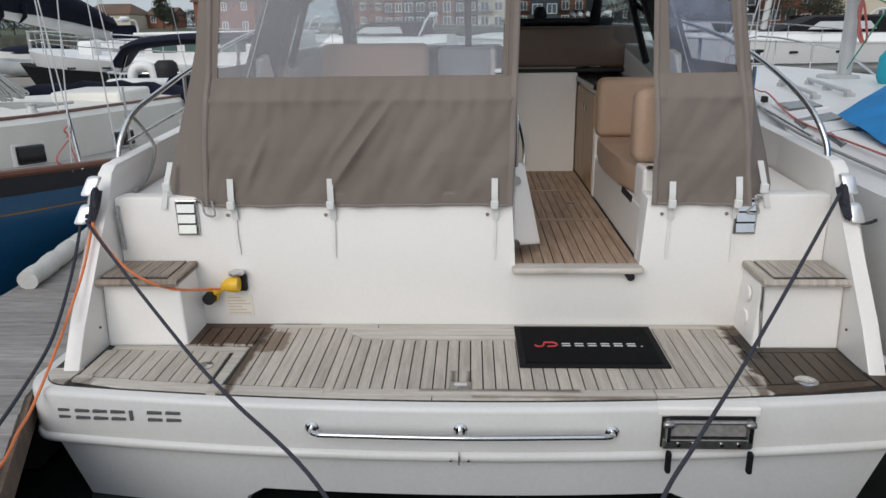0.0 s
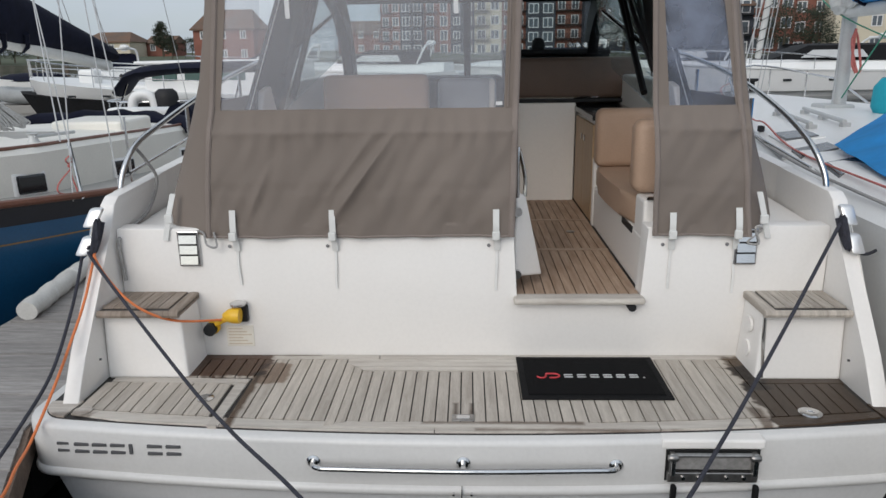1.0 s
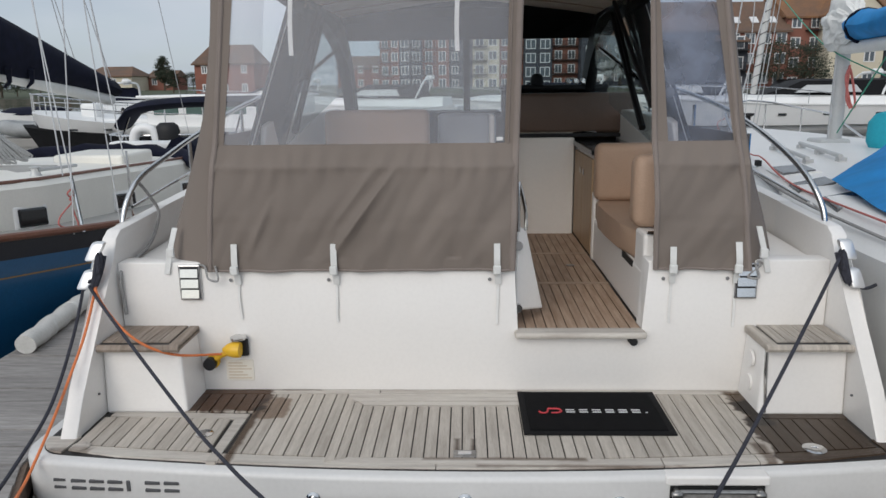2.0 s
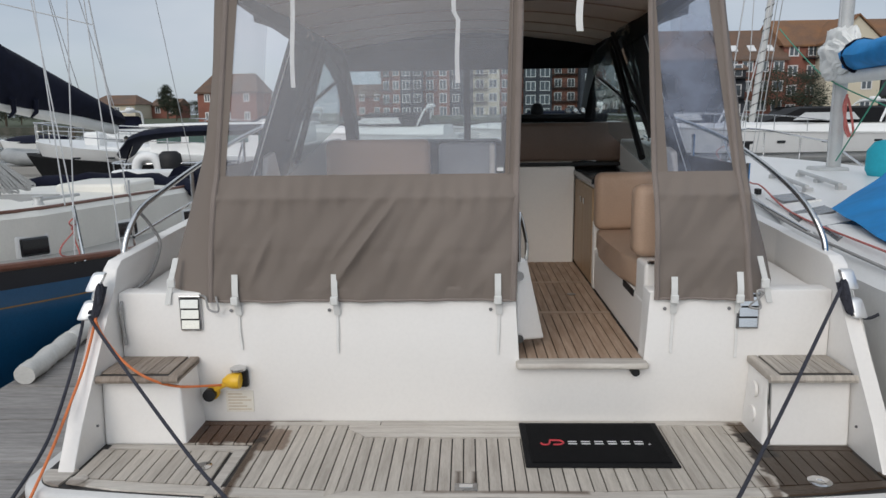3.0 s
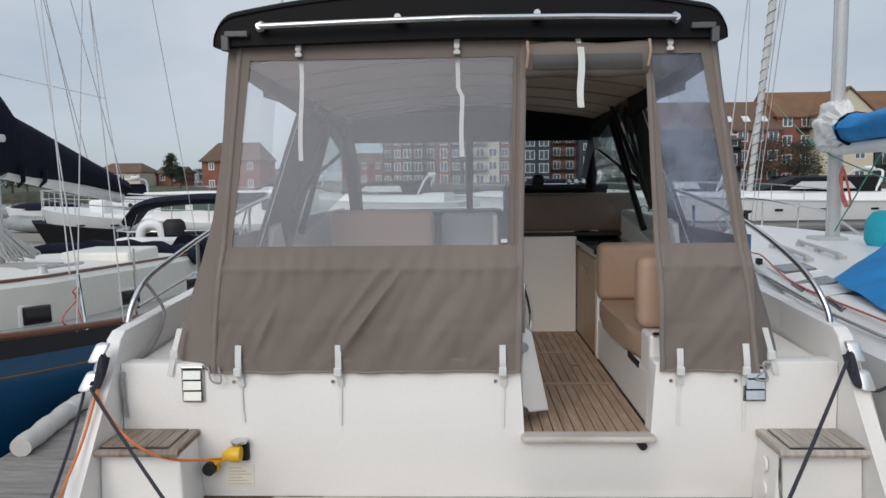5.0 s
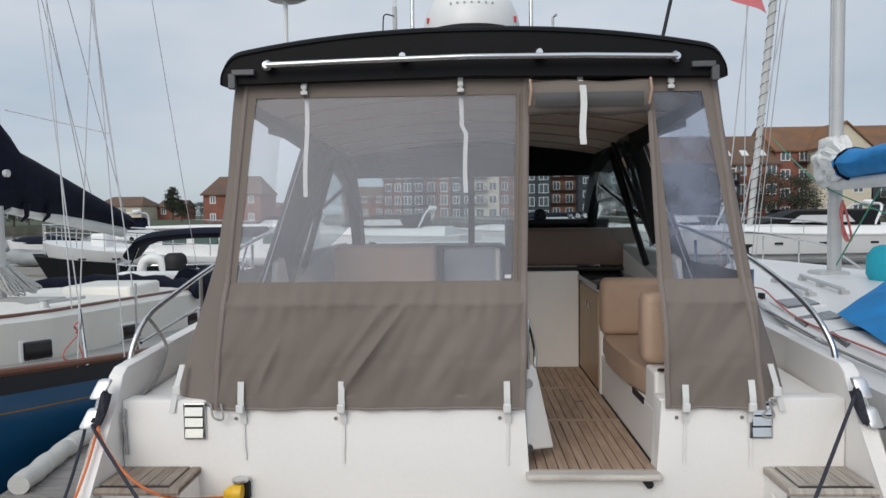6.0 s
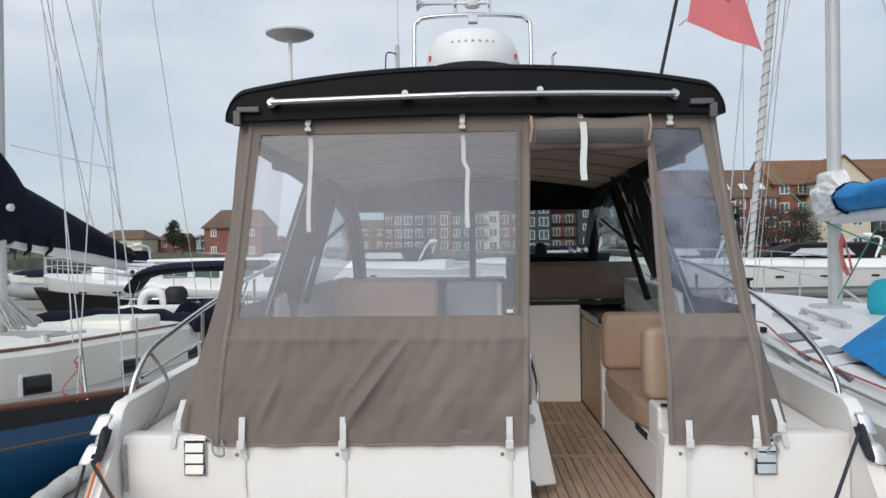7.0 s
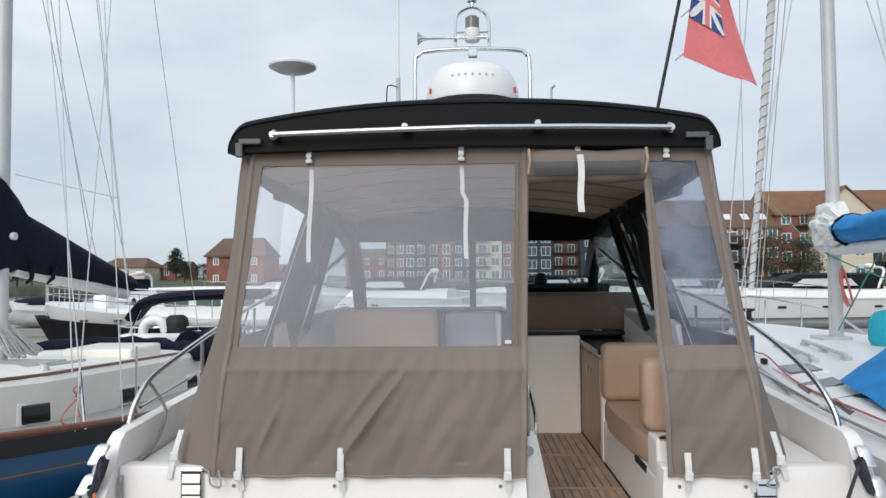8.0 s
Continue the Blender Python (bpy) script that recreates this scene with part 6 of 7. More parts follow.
for s in (-1, 1):
    for y in (0.8, 1.7, 2.5):
        part("hull_vent", boxed(s * 1.40 - 0.02 if s > 0 else s * 1.42, s * 1.42 if s > 0 else s * 1.40 + 0.02, y - 0.09, y + 0.09, 1.17, 1.215, 0.006), dark_pane, tr)
    pr = [(s * 1.4, -0.5, 1.7), (s * 1.38, 1.2, 1.78), (s * 1.1, 2.8, 1.88), (s * 0.35, 4.05, 1.98), (0, 4.25, 1.98)]
    part("bow_rail", tubed(smooth_line(pr, 5), 0.018, 6), steel, tr, "", True)
    part("bow_rail", tubed(smooth_line([(p[0], p[1], p[2] - 0.2) for p in pr], 5), 0.012, 6), steel, tr, "", True)
    for p in smooth_line(pr, 2):
        part("stanchion", tubed([(p.x, p.y, 1.25), (p.x, p.y, p.z)], 0.012, 6), steel, tr)
part("windlass", boxed(-0.2, 0.2, 2.6, 3.0, 1.35, 1.75, 0.06), white_paint, tr)

st2 = local_thing("cruising_yacht", -5.2, 14.2, 8, "white cruising yacht stern with navy bimini", "sailing boat", sink=-0.17)
part("hull", boat_hull(bmesh.new(), 5.5, 2.6, -0.2, 0.80, 0.1, 0.2), white_paint, st2, "", True)
part("cockpit_coaming", boxed(-1.0, 1.0, -2.4, 1.0, 0.78, 0.98, 0.05), white_paint, st2)
bm = bmesh.new()
loft(bm, [[(lerp(-1.02, 1.35, i / 12), -1.35 + 0.55 * math.cos(a), 1.62 + 0.17 * math.sin(math.pi * min(1, (i + 1.2) / 8) * 0.5) - 0.25 * max(0, (1.2 - i) / 1.2) + 0.10 * math.sin(a)) for a in (2 * math.pi * k / 10 for k in range(10))] for i in range(13)])
part("bimini", bm, navy_canvas, st2, "navy canvas bimini top", True)
for x in (-0.95, 0.95):
    part("bimini_hoop", tubed([(x, -2.2, 0.9), (x + 0.1, -1.5, 1.6)], 0.018), steel, st2)
part("pushpit", tubed(smooth_line([(-1.0, -1.4, 1.28), (-0.95, -2.3, 1.28), (0, -2.55, 1.28), (0.95, -2.3, 1.28), (1.0, -1.4, 1.28)], 6), 0.016), steel, st2, "", True)
for x, y in ((-0.95, -2.3), (0, -2.55), (0.95, -2.3), (-1, -1.4), (1, -1.4)):
    part("pushpit_leg", tubed([(x, y, 0.8), (x, y, 1.28)], 0.014), steel, st2)
part("cockpit_cover", boxed(0.25, 1.0, -2.3, -1.5, 0.9, 1.2, 0.12, 4), navy_canvas, st2, "", True)
part("wheel_cover", lathe(bmesh.new(), (-0.12, -2.62, 1.02), [(0.1, -0.03), (0.2, 0.0), (0.2, 0.05), (0.1, 0.08)], 20, "y"), navy_canvas, st2, "", True)
lb = local_thing("horseshoe_lifebuoy", -5.17, 11.62, 8, "white horseshoe lifebuoy on the stern rail", "lifebuoy", sink=-0.09)
part("float", tubed(smooth_line([(-0.15, 0, 0.94), (-0.18, 0, 1.12), (-0.13, 0, 1.27), (0, 0, 1.32), (0.13, 0, 1.27), (0.18, 0, 1.12), (0.15, 0, 0.94)], 6), 0.078, 10), white_paint, lb, "", True)
part("holder", boxed(-0.05, 0.05, -0.02, 0.05, 0.9, 1.1, 0.01), black_matt, lb)
ob_ = local_thing("outboard_motor", -4.83, 11.72, 8, "black outboard motor clamped on the stern rail", "outboard motor", sink=-0.19)
part("cowl", loft(bmesh.new(), [[(0.2 * f * math.cos(a) * (1 if abs(math.cos(a)) < 0.9 else 0.95), 0.16 * f * math.sin(a), z) for a in (2 * math.pi * k / 14 for k in range(14))] for z, f in ((1.22, 0.8), (1.24, 1.0), (1.36, 1.02), (1.45, 0.92), (1.50, 0.6))]), black_matt, ob_, "", True)
part("leg", boxed(-0.07, 0.07, -0.06, 0.06, 0.85, 1.24, 0.02), black_matt, ob_)
part("bracket", boxed(-0.1, 0.1, -0.02, 0.1, 1.12, 1.26, 0.01), alloy, ob_)

# ---- white sloop on the other side ----
MX, MY = 3.48, 6.86
AX = Vector((0.18, 0.9837, 0))
BX = Vector((0.9837, -0.18, 0))
sloop = thing("white_sloop", (MX, MY, 0.0), "white sailing sloop with blue covers, moored alongside", "sailing boat")


def R(a, b, z):
    return Vector((MX, MY, z)) + AX * a + BX * b


SH = [(-5.2, 0.80), (-4.0, 0.96), (-2.6, 1.06), (-1.0, 1.08), (0.5, 0.98), (2.0, 0.72), (3.2, 0.38), (4.1, 0.03)]


def sl_half(a):
    for (p, q), (r, t) in zip(SH, SH[1:]):
        if a <= r:
            return lerp(q, t, max(0, (a - p) / (r - p)))
    return 0.03


def sl_top(a, b):
    h = max(0.05, sl_half(a))
    e = max(0.0, abs(b) - 0.86 * h) / max(0.03, 0.14 * h)
    return 1.29 - 0.075 * b * b - 0.12 * min(1, e) - 0.03 * max(0, a - 0.5)


bm = bmesh.new()
aa = [lerp(-5.2, 4.1, i / 36) for i in range(37)]
for s in (-1, 1):
    g = [[bm.verts.new(R(a, s * sl_half(a) * (0.80 + 0.20 * (k / 8) ** 0.6), lerp(-0.2, sl_top(a, sl_half(a)), k / 8))) for k in range(9)] for a in aa]
    for p, q in zip(g, g[1:]):
        for k in range(8):
            bm.faces.new((p[k], q[k], q[k + 1], p[k + 1]))
part("hull", bm, white_paint, sloop, "", True)
part("deck", sheet(lambda u, v: R(lerp(-5.2, 4.1, u), sl_half(lerp(-5.2, 4.1, u)) * (2 * v - 1), sl_top(lerp(-5.2, 4.1, u), sl_half(lerp(-5.2, 4.1, u)) * (2 * v - 1))), 50, 30), white_paint, sloop, "white deck and low coachroof", True)
tint = material("grey_tinted_hatch", (0.10, 0.105, 0.115), 0.18)
for a, b, la, lb_, tw in ((-1.85, -0.80, 0.36, 0.20, 0.0), (-2.55, -0.84, 0.24, 0.20, 0), (-3.12, -0.79, 0.30, 0.24, 0)):
    z = sl_top(a, b)
    c = [(a - la, b - lb_ / 2), (a - la, b + lb_ / 2), (a, b + lb_ / 2), (a, b - lb_ / 2)]
    fr = part("deck_hatch", prism(bmesh.new(), [R(p, q, sl_top(p, q) - 0.01) for p, q in [(c[0][0] - 0.03, c[0][1] - 0.03), (c[1][0] - 0.03, c[1][1] + 0.03), (c[2][0] + 0.03, c[2][1] + 0.03), (c[3][0] + 0.03, c[3][1] - 0.03)]], [R(p, q, sl_top(p, q) + 0.012) for p, q in [(c[0][0] - 0.03, c[0][1] - 0.03), (c[1][0] - 0.03, c[1][1] + 0.03), (c[2][0] + 0.03, c[2][1] + 0.03), (c[3][0] + 0.03, c[3][1] - 0.03)]]), white_paint, sloop, "grey tinted deck window")
    part("pane", prism(bmesh.new(), [R(p, q, sl_top(p, q)) for p, q in c], [R(p, q, sl_top(p, q) + 0.018) for p, q in c]), tint, fr)
rr = part("mast", tubed([R(0, 0.03, 1.27), R(0, 0.034, 5.0), R(0, 0.04, 11)], 0.062, 16), alloy, sloop, "grey alloy mast", True)
part("mast_groove", tubed([R(-0.03, -0.028, 1.3), R(-0.03, -0.024, 5.0), R(-0.03, -0.018, 11)], 0.009, 6), wire, rr)
part("mast_foot", boxed(MX - 0.16, MX + 0.12, MY - 0.14, MY + 0.14, 1.22, 1.32, 0.02), alloy, sloop)
part("boom", tubed([R(-0.05, 0, 2.13), R(-4.4, 0, 2.10)], 0.054, 12), sail_white, sloop, "pale alloy boom", True)
bm = bmesh.new()
loft(bm, [[R(a, 0.145 * f * math.sin(t) * (1 + 0.15 * math.sin(4 * t + a * 7)), lerp(2.17, 2.17 + hgt * (0.62 + 0.05 * math.sin(a * 9)), 0.5 - 0.5 * math.cos(t))) for t in (2 * math.pi * k / 16 for k in range(16))] for a, f, hgt in ((-0.40, 0.5, 0.22), (-0.42, 0.85, 0.34), (-0.6, 1.0, 0.39), (-0.9, 1.05, 0.38), (-1.4, 1.0, 0.37), (-2.2, 1.0, 0.36), (-3.2, 0.9, 0.3), (-4.2, 0.7, 0.22))])
bc = part("boom_cover", bm, blue_canvas, sloop, "bright blue canvas boom cover", True)
part("cover_tie", tubed([R(-0.62, 0.158 * math.sin(t), 2.285 - 0.135 * math.cos(t)) for t in (2 * math.pi * k / 14 for k in range(15))], 0.014, 6), navy_canvas, bc)
def bundle(u, v):
    """A crumpled bunch of sailcloth lashed at the mast."""
    a = 2 * math.pi * v
    q = Vector((math.sin(a) * 1.6, math.cos(a) * 1.6, u * 2.2))
    fold = 0.95 + 0.35 * noise.noise(q * 1.1) + 0.34 * (0.5 - abs(noise.noise(q * 2.3))) + 0.16 * (0.5 - abs(noise.noise(q * 5.0 + Vector((3, 1, 2)))))
    r = 0.74 * (0.07 + 0.15 * math.sin(math.pi * min(1, 0.15 + u * 0.85)) ** 0.7) * fold
    return R(lerp(0.18, -0.5, u) + 0.05 * noise.noise(q * 2), -0.01 + r * 0.8 * math.sin(a), 2.36 - 0.05 * u + r * 1.3 * math.cos(a))


part("furled_sail", sheet(bundle, 36, 72), sail_white, sloop, "bunched white sailcloth", True)
part("halyard_coil", tubed(smooth_line([R(-0.13, 0.06, 1.98), R(-0.16, 0.03, 1.85), R(-0.15, 0.10, 1.62), R(-0.14, 0.13, 1.66), R(-0.14, 0.06, 1.95), R(-0.16, 0.05, 1.7), R(-0.16, 0.09, 1.6)], 6), 0.011, 6), rope_red, sloop, "coiled red halyard", True)
# furled headsail on the forestay, spiral stripe
fs0, fs1 = Vector((4.162, 10.70, 1.20)), Vector((3.76, 7.25, 11.0))
part("headsail", tubed([fs0.lerp(fs1, k / 20) for k in range(1, 21)], 0.042, 12, 0.056), sail_white, sloop, "white headsail furled round the forestay", True)
part("furling_line", tubed([fs0.lerp(fs1, 0.05 + 0.6 * k / 480) + Vector((math.cos(k * 0.55) * 0.051, math.sin(k * 0.55) * 0.051, 0)) for k in range(481)], 0.0045, 4), black_matt, sloop, "dark spiral edge strip", True)
part("furler_drum", lathe(bmesh.new(), fs0 + Vector((0, 0, 0.02)), [(0.09, 0.0), (0.09, 0.03), (0.04, 0.05), (0.04, 0.13), (0.09, 0.15), (0.09, 0.18)], 18), black_matt, sloop, "", True)
for a, b in ((R(0.15, -0.98, 1.2), R(0, -0.5, 6.5)), (R(-0.5, -1.0, 1.2), R(0, -0.05, 5.8)), (R(0.15, 0.98, 1.2), R(0, 0.5, 6.5)), (R(-0.5, 1.0, 1.2), R(0, 0.05, 5.8)), (R(3.6, 0.0, 1.25), R(0.1, 0, 8.5)), (R(3.6, 0.05, 1.25), R(0.12, 0.2, 9.5)), (R(-1.2, 0.3, 2.4), R(-0.05, 0.08, 7)), (R(-2.2, 0.2, 2.4), R(-0.05, 0.05, 8.0)), (R(3.4, -0.15, 1.2), R(3.25, -0.15, 7.5))):
    part("rigging_wire", tubed([a, b], 0.006, 6), wire, sloop)
part("green_line", tubed(smooth_line([R(2.2, -0.05, 2.80), R(1.0, -0.05, 2.39), R(-0.1, -0.04, 2.08), R(-0.6, 0.5, 1.75)], 5), 0.006, 6), rope_green, sloop, "green rope", True)
part("kicker", tubed([R(-0.1, 0.02, 1.38), R(-1.2, 0.02, 2.09)], 0.006), rope_green, sloop, "green kicking strap")
for b in (-0.62, -0.4):
    part("traveller_track", tubed([R(-0.55, b, sl_top(-0.5, b) + 0.04), R(-1.75, b - 0.02, sl_top(-1.7, b) + 0.04)], 0.016), alloy, sloop)
    for a in (-0.6, -1.15, -1.7):
        part("track_foot", boxed(*[c for lo_, hi_ in zip(R(a, b, 0) - Vector((0.03, 0.03, 0)), R(a, b, 0) + Vector((0.03, 0.03, 0))) for c in (lo_, hi_)][:4], sl_top(a, b) - 0.01, sl_top(a, b) + 0.03, 0.005), alloy, sloop)
part("toe_track", tubed([R(-0.9, -0.95, sl_top(-0.9, -0.95) + 0.02), R(-2.6, -0.99, sl_top(-2.6, -0.99) + 0.02)], 0.014), alloy, sloop)
part("red_jib_sheet", tubed(smooth_line([R(3.4, -0.25, 1.4), R(2.3, -0.66, 1.36), R(0.9, -0.82, 1.30), R(-0.9, -0.88, 1.26), R(-1.6, -0.92, 1.29), R(-2.6, -0.93, 1.22), R(-4.2, -0.86, 1.24)], 6), 0.006, 6), rope_red, sloop, "red and white rope", True)
part("grey_sheet", tubed(smooth_line([R(0.5, -0.9, 1.25), R(-1.5, -1.0, 1.21), R(-3.0, -1.0, 1.19), R(-4.6, -0.85, 1.18)], 6), 0.008, 6), rope_grey, sloop, "", True)
part("sheet_block", boxed(*[c for lo_, hi_ in zip(R(-1.55, -0.93, 0) - Vector((0.018, 0.03, 0)), R(-1.55, -0.93, 0) + Vector((0.018, 0.03, 0))) for c in (lo_, hi_)][:4], 1.22, 1.265, 0.006), black_matt, sloop)


def dodger(u, v):
    ridge = R(lerp(-2.05, -4.7, u), 0.1, lerp(1.86, 2.0, u) + 0.03 * math.sin(u * 9))
    eave = R(lerp(-2.9, -4.7, u), -0.80 - 0.06 * u, lerp(1.30, 1.22, u))
    p = eave.lerp(ridge, v)
    sag = -0.07 * math.sin(math.pi * v) + 0.02 * noise.noise(p * 4)
    return p + Vector((0, 0, sag))


part("cockpit_tent", sheet(dodger, 20, 12, 0.004), blue_canvas, sloop, "bright blue canvas cockpit tent", True)
part("cockpit_tent", sheet(lambda u, v: R(lerp(-2.9, -2.05, v), lerp(0.9, 0.1, v), lerp(1.30, 1.86, v)).lerp(R(-4.7, lerp(0.9, 0.1, v), lerp(1.22, 2.0, v)), u), 8, 4, 0.004), blue_canvas, sloop, "", True)
part("sail_bag", lathe(bmesh.new(), (3.62, 6.2, 1.27), [(0.12, 0.0), (0.155, 0.07), (0.15, 0.23), (0.10, 0.30), (0.04, 0.32)], 18), turquoise, sloop, "turquoise canvas bag", True)
for s in (-1, 1):
    pp = [R(2.2, s * 0.60, 1.46), R(2.9, s * 0.45, 1.50), R(3.6, s * 0.22, 1.56), R(4.0, 0, 1.58)]
    part("pulpit", tubed(smooth_line(pp, 5), 0.012, 8), steel, sloop, "", True)
    part("pulpit_leg", tubed([R(1.15, s * 0.66, sl_top(1.15, 0.66)), R(2.2, s * 0.60, 1.46)], 0.013), steel, sloop)
    for p, q in ((2.9, 0.45), (3.7, 0.17)):
        part("pulpit_leg", tubed([R(p, s * q, sl_top(p, q)), R(p, s * q, 1.53)], 0.010), steel, sloop)
part("gangway_rail", boxed(1.98, 2.9, 3.28, 3.31, 0.99, 1.05, 0.005), alloy, sloop, "perforated alloy bar")


# ---- motor yachts across the fairway ----
def motor_yacht(x, y, turn, length, label, canvas_mat, group="motor yachts across the fairway", detail=True):
    b = local_thing("motor_yacht", x, y, turn, label, "motor boat", group)
    L = length
    part("hull", boat_hull(bmesh.new(), L, L * 0.32, -0.2, 0.95, 0.35, 0.5), white_paint, b, "", True)
    part("hull_line", boat_hull(bmesh.new(), L * 1.004, L * 0.3235, 0.16, 0.22, 0.02, 0.2), dark_pane, b, "dark line", True)
    part("rub_strake", boat_hull(bmesh.new(), L * 1.006, L * 0.325, 0.86, 0.90, 0.34, 0.5), alloy, b, "", True)
    bm = bmesh.new()
    loft(bm, [[(L * 0.13 * sx * f, yy * L, z) for sx, yy in ((-1, -0.42), (1, -0.42), (1, 0.05), (0.6, t), (0, t + 0.03), (-0.6, t))] for z, f, t in ((0.9, 1.0, 0.38), (1.25, 0.95, 0.30), (1.35, 0.85, 0.22))])
    part("coachroof", bm, white_paint, b, "", True)
    bm = bmesh.new()
    loft(bm, [[(L * 0.115 * sx * f, yy * L, z) for sx, yy in ((-1, -0.30), (1, -0.30), (1, 0.02), (0.6, t), (0, t + 0.02), (-0.6, t))] for z, f, t in ((1.3, 1.0, 0.17), (1.62, 0.9, 0.06), (1.86, 0.8, 0.0), (1.93, 0.6, -0.05))])
    part("windscreen", bm, canvas_mat, b, "dark windscreen and canopy", True)
    for s in (-1, 1):
        part("side_pane", hexa(bmesh.new(), [(s * L * 0.109, -0.20 * L, 1.42), (s * L * 0.113, -0.20 * L, 1.42), (s * L * 0.106, 0.05 * L, 1.42), (s * L * 0.100, 0.05 * L, 1.42), (s * L * 0.098, -0.18 * L, 1.70), (s * L * 0.103, -0.18 * L, 1.70), (s * L * 0.096, 0.0 * L, 1.70), (s * L * 0.090, 0.0 * L, 1.70)]), alloy, b, "pale clear pane")
        rail = [(s * L * 0.155, -0.1 * L, 1.35), (s * L * 0.15, 0.15 * L, 1.62), (s * L * 0.10, 0.35 * L, 1.72), (0, 0.5 * L, 1.78)]
        part("bow_rail", tubed(smooth_line(rail, 5), 0.02, 6), steel, b, "", True)
        for p in smooth_line(rail, 2)[1:]:
            part("stanchion", tubed([(p.x, p.y, 0.95), (p.x, p.y, p.z)], 0.013, 6), steel, b)
        for yy in (-0.25, -0.05, 0.12):
            part("porthole", boxed(min(s * L * 0.149, s * L * 0.1545), max(s * L * 0.149, s * L * 0.1545), yy * L - 0.17, yy * L + 0.17, 0.585, 0.675, 0.03, 3), dark_pane, b)
    part("radar_arch", tubed(smooth_line([(-L * 0.11, -0.28 * L, 1.3), (-L * 0.09, -0.32 * L, 2.05), (0, -0.33 * L, 2.12), (L * 0.09, -0.32 * L, 2.05), (L * 0.11, -0.28 * L, 1.3)], 5), 0.05, 8), white_paint, b, "", True)
    part("radar", lathe(bmesh.new(), (0, -0.33 * L, 2.14), [(0.2, 0), (0.22, 0.08), (0.15, 0.16)], 14), white_paint, b, "", True)
    return b


motor_yacht(13.0, 29.5, 97, 10.5, "white motor yacht with a black canopy", black)
motor_yacht(22.5, 31.0, 95, 10.0, "white motor yacht with a black canopy, farther along", black)
motor_yacht(-4.5, 34, 80, 9, "white motor yacht seen through the windscreen", black)
motor_yacht(3.5, 37, 96, 10, "white motor yacht with blue canopy", navy_canvas)
motor_yacht(9.0, 33, 70, 8, "white motor yacht bow-on beyond the windscreen", black)
motor_yacht(-11.0, 40, 85, 9, "white motor yacht with navy canopy", navy_canvas)
motor_yacht(-16.6, 34.5, 40, 5.5, "small white cuddy boat with a navy cover at the far pontoon", navy_canvas)


def inflatable(x, y, z, turn, label):
    b = local_thing("inflatable_dinghy", x, y, turn, label, "dinghy")
    b.location.z = z
    part("tube", tubed(smooth_line([(-0.62, -1.3, 0.22), (-0.66, 0.2, 0.22), (-0.5, 0.95, 0.26), (0, 1.35, 0.32), (0.5, 0.95, 0.26), (0.66, 0.2, 0.22), (0.62, -1.3, 0.22)], 6), 0.2, 12), deck_pale, b, "pale grey inflated tube", True)
    part("floor", boxed(-0.5, 0.5, -1.1, 0.9, 0.06, 0.12, 0.01), deck_grey, b)
    part("transom", boxed(-0.5, 0.5, -1.12, -1.06, 0.08, 0.52, 0.01), white_paint, b)
    part("thwart", boxed(-0.5, 0.5, -0.2, 0.05, 0.3, 0.34, 0.01), white_paint, b)


deck_pale = material("pale_grey_inflatable_fabric", (0.34, 0.35, 0.35), 0.6, vary=0.2, scale=4)
inflatable(-15.6, 29.6, 0.5, 60, "pale grey inflatable dinghy drawn up on the pontoon")
inflatable(-12.3, 21.3, 0.5, 95, "pale inflatable dinghy with its tubes slack on the pontoon")


def mooring_pile(x, y, h, mat, label):
    p = thing("mooring_pile", (x, y, -0.5), label, "post", "mooring piles on the far pontoon")
    part("post", lathe(bmesh.new(), (x, y, -0.5), [(0.09, 0.0), (0.09, 0.48 + h), (0.075, 0.5 + h)], 14), mat, p, "", True)
    part("cap", lathe(bmesh.new(), (x, y, h), [(0.10, -0.01), (0.10, 0.03), (0.02, 0.10)], 14), black_matt, p, "black conical cap", True)


mooring_pile(-11.55, 22.35, 1.25, turquoise, "weathered turquoise mooring post at the far pontoon")
mooring_pile(-12.75, 22.35, 1.05, bark, "dark timber mooring post at the far pontoon")
mooring_pile(-16.9, 30.75, 1.5, bark, "dark timber mooring post behind the dinghy")
mooring_pile(-14.6, 30.75, 1.0, bark, "dark timber mooring post beside the dinghy")
tender = local_thing("covered_tender", -18.0, 29.7, 80, "small tender under a dark navy cover on the pontoon", "dinghy", sink=0.5)
part("hull", boat_hull(bmesh.new(), 3.0, 1.3, 0.02, 0.42, 0.1, 0.1, 14, 5), white_paint, tender, "white hull", True)
part("cover", loft(bmesh.new(), [[(0.66 * w * math.cos(a), y, 0.40 + (0.28 * w + 0.02) * max(0.0, math.sin(a)) - 0.10 * max(0.0, -math.sin(a))) for a in (2 * math.pi * k / 14 for k in range(14))] for y, w in ((-1.5, 0.85), (-0.8, 1.02), (0.0, 1.04), (0.8, 0.85), (1.35, 0.4), (1.5, 0.1))]), navy_canvas, tender, "navy canvas cover", True)
far_p = thing("far_pontoon", (-15, 22, 0), "low grey pontoon across the water", "pontoon", kind="structure")
part("deck", boxed(-30, -10.5, 20.5, 22.2, 0.25, 0.5, 0.02), quay, far_p)
part("deck", boxed(-26, -13.5, 28.8, 30.6, 0.25, 0.5, 0.02), quay, far_p)
part("deck", boxed(-30, 40, 41.5, 43.5, 0.25, 0.5, 0.02), quay, far_p)

# ---- far shore ----
bm = bmesh.new()
prof = [(96.0, -0.5), (96.0, 0.75), (98.5, 0.78), (104, 1.0), (160, 1.6), (900, 4.0)]
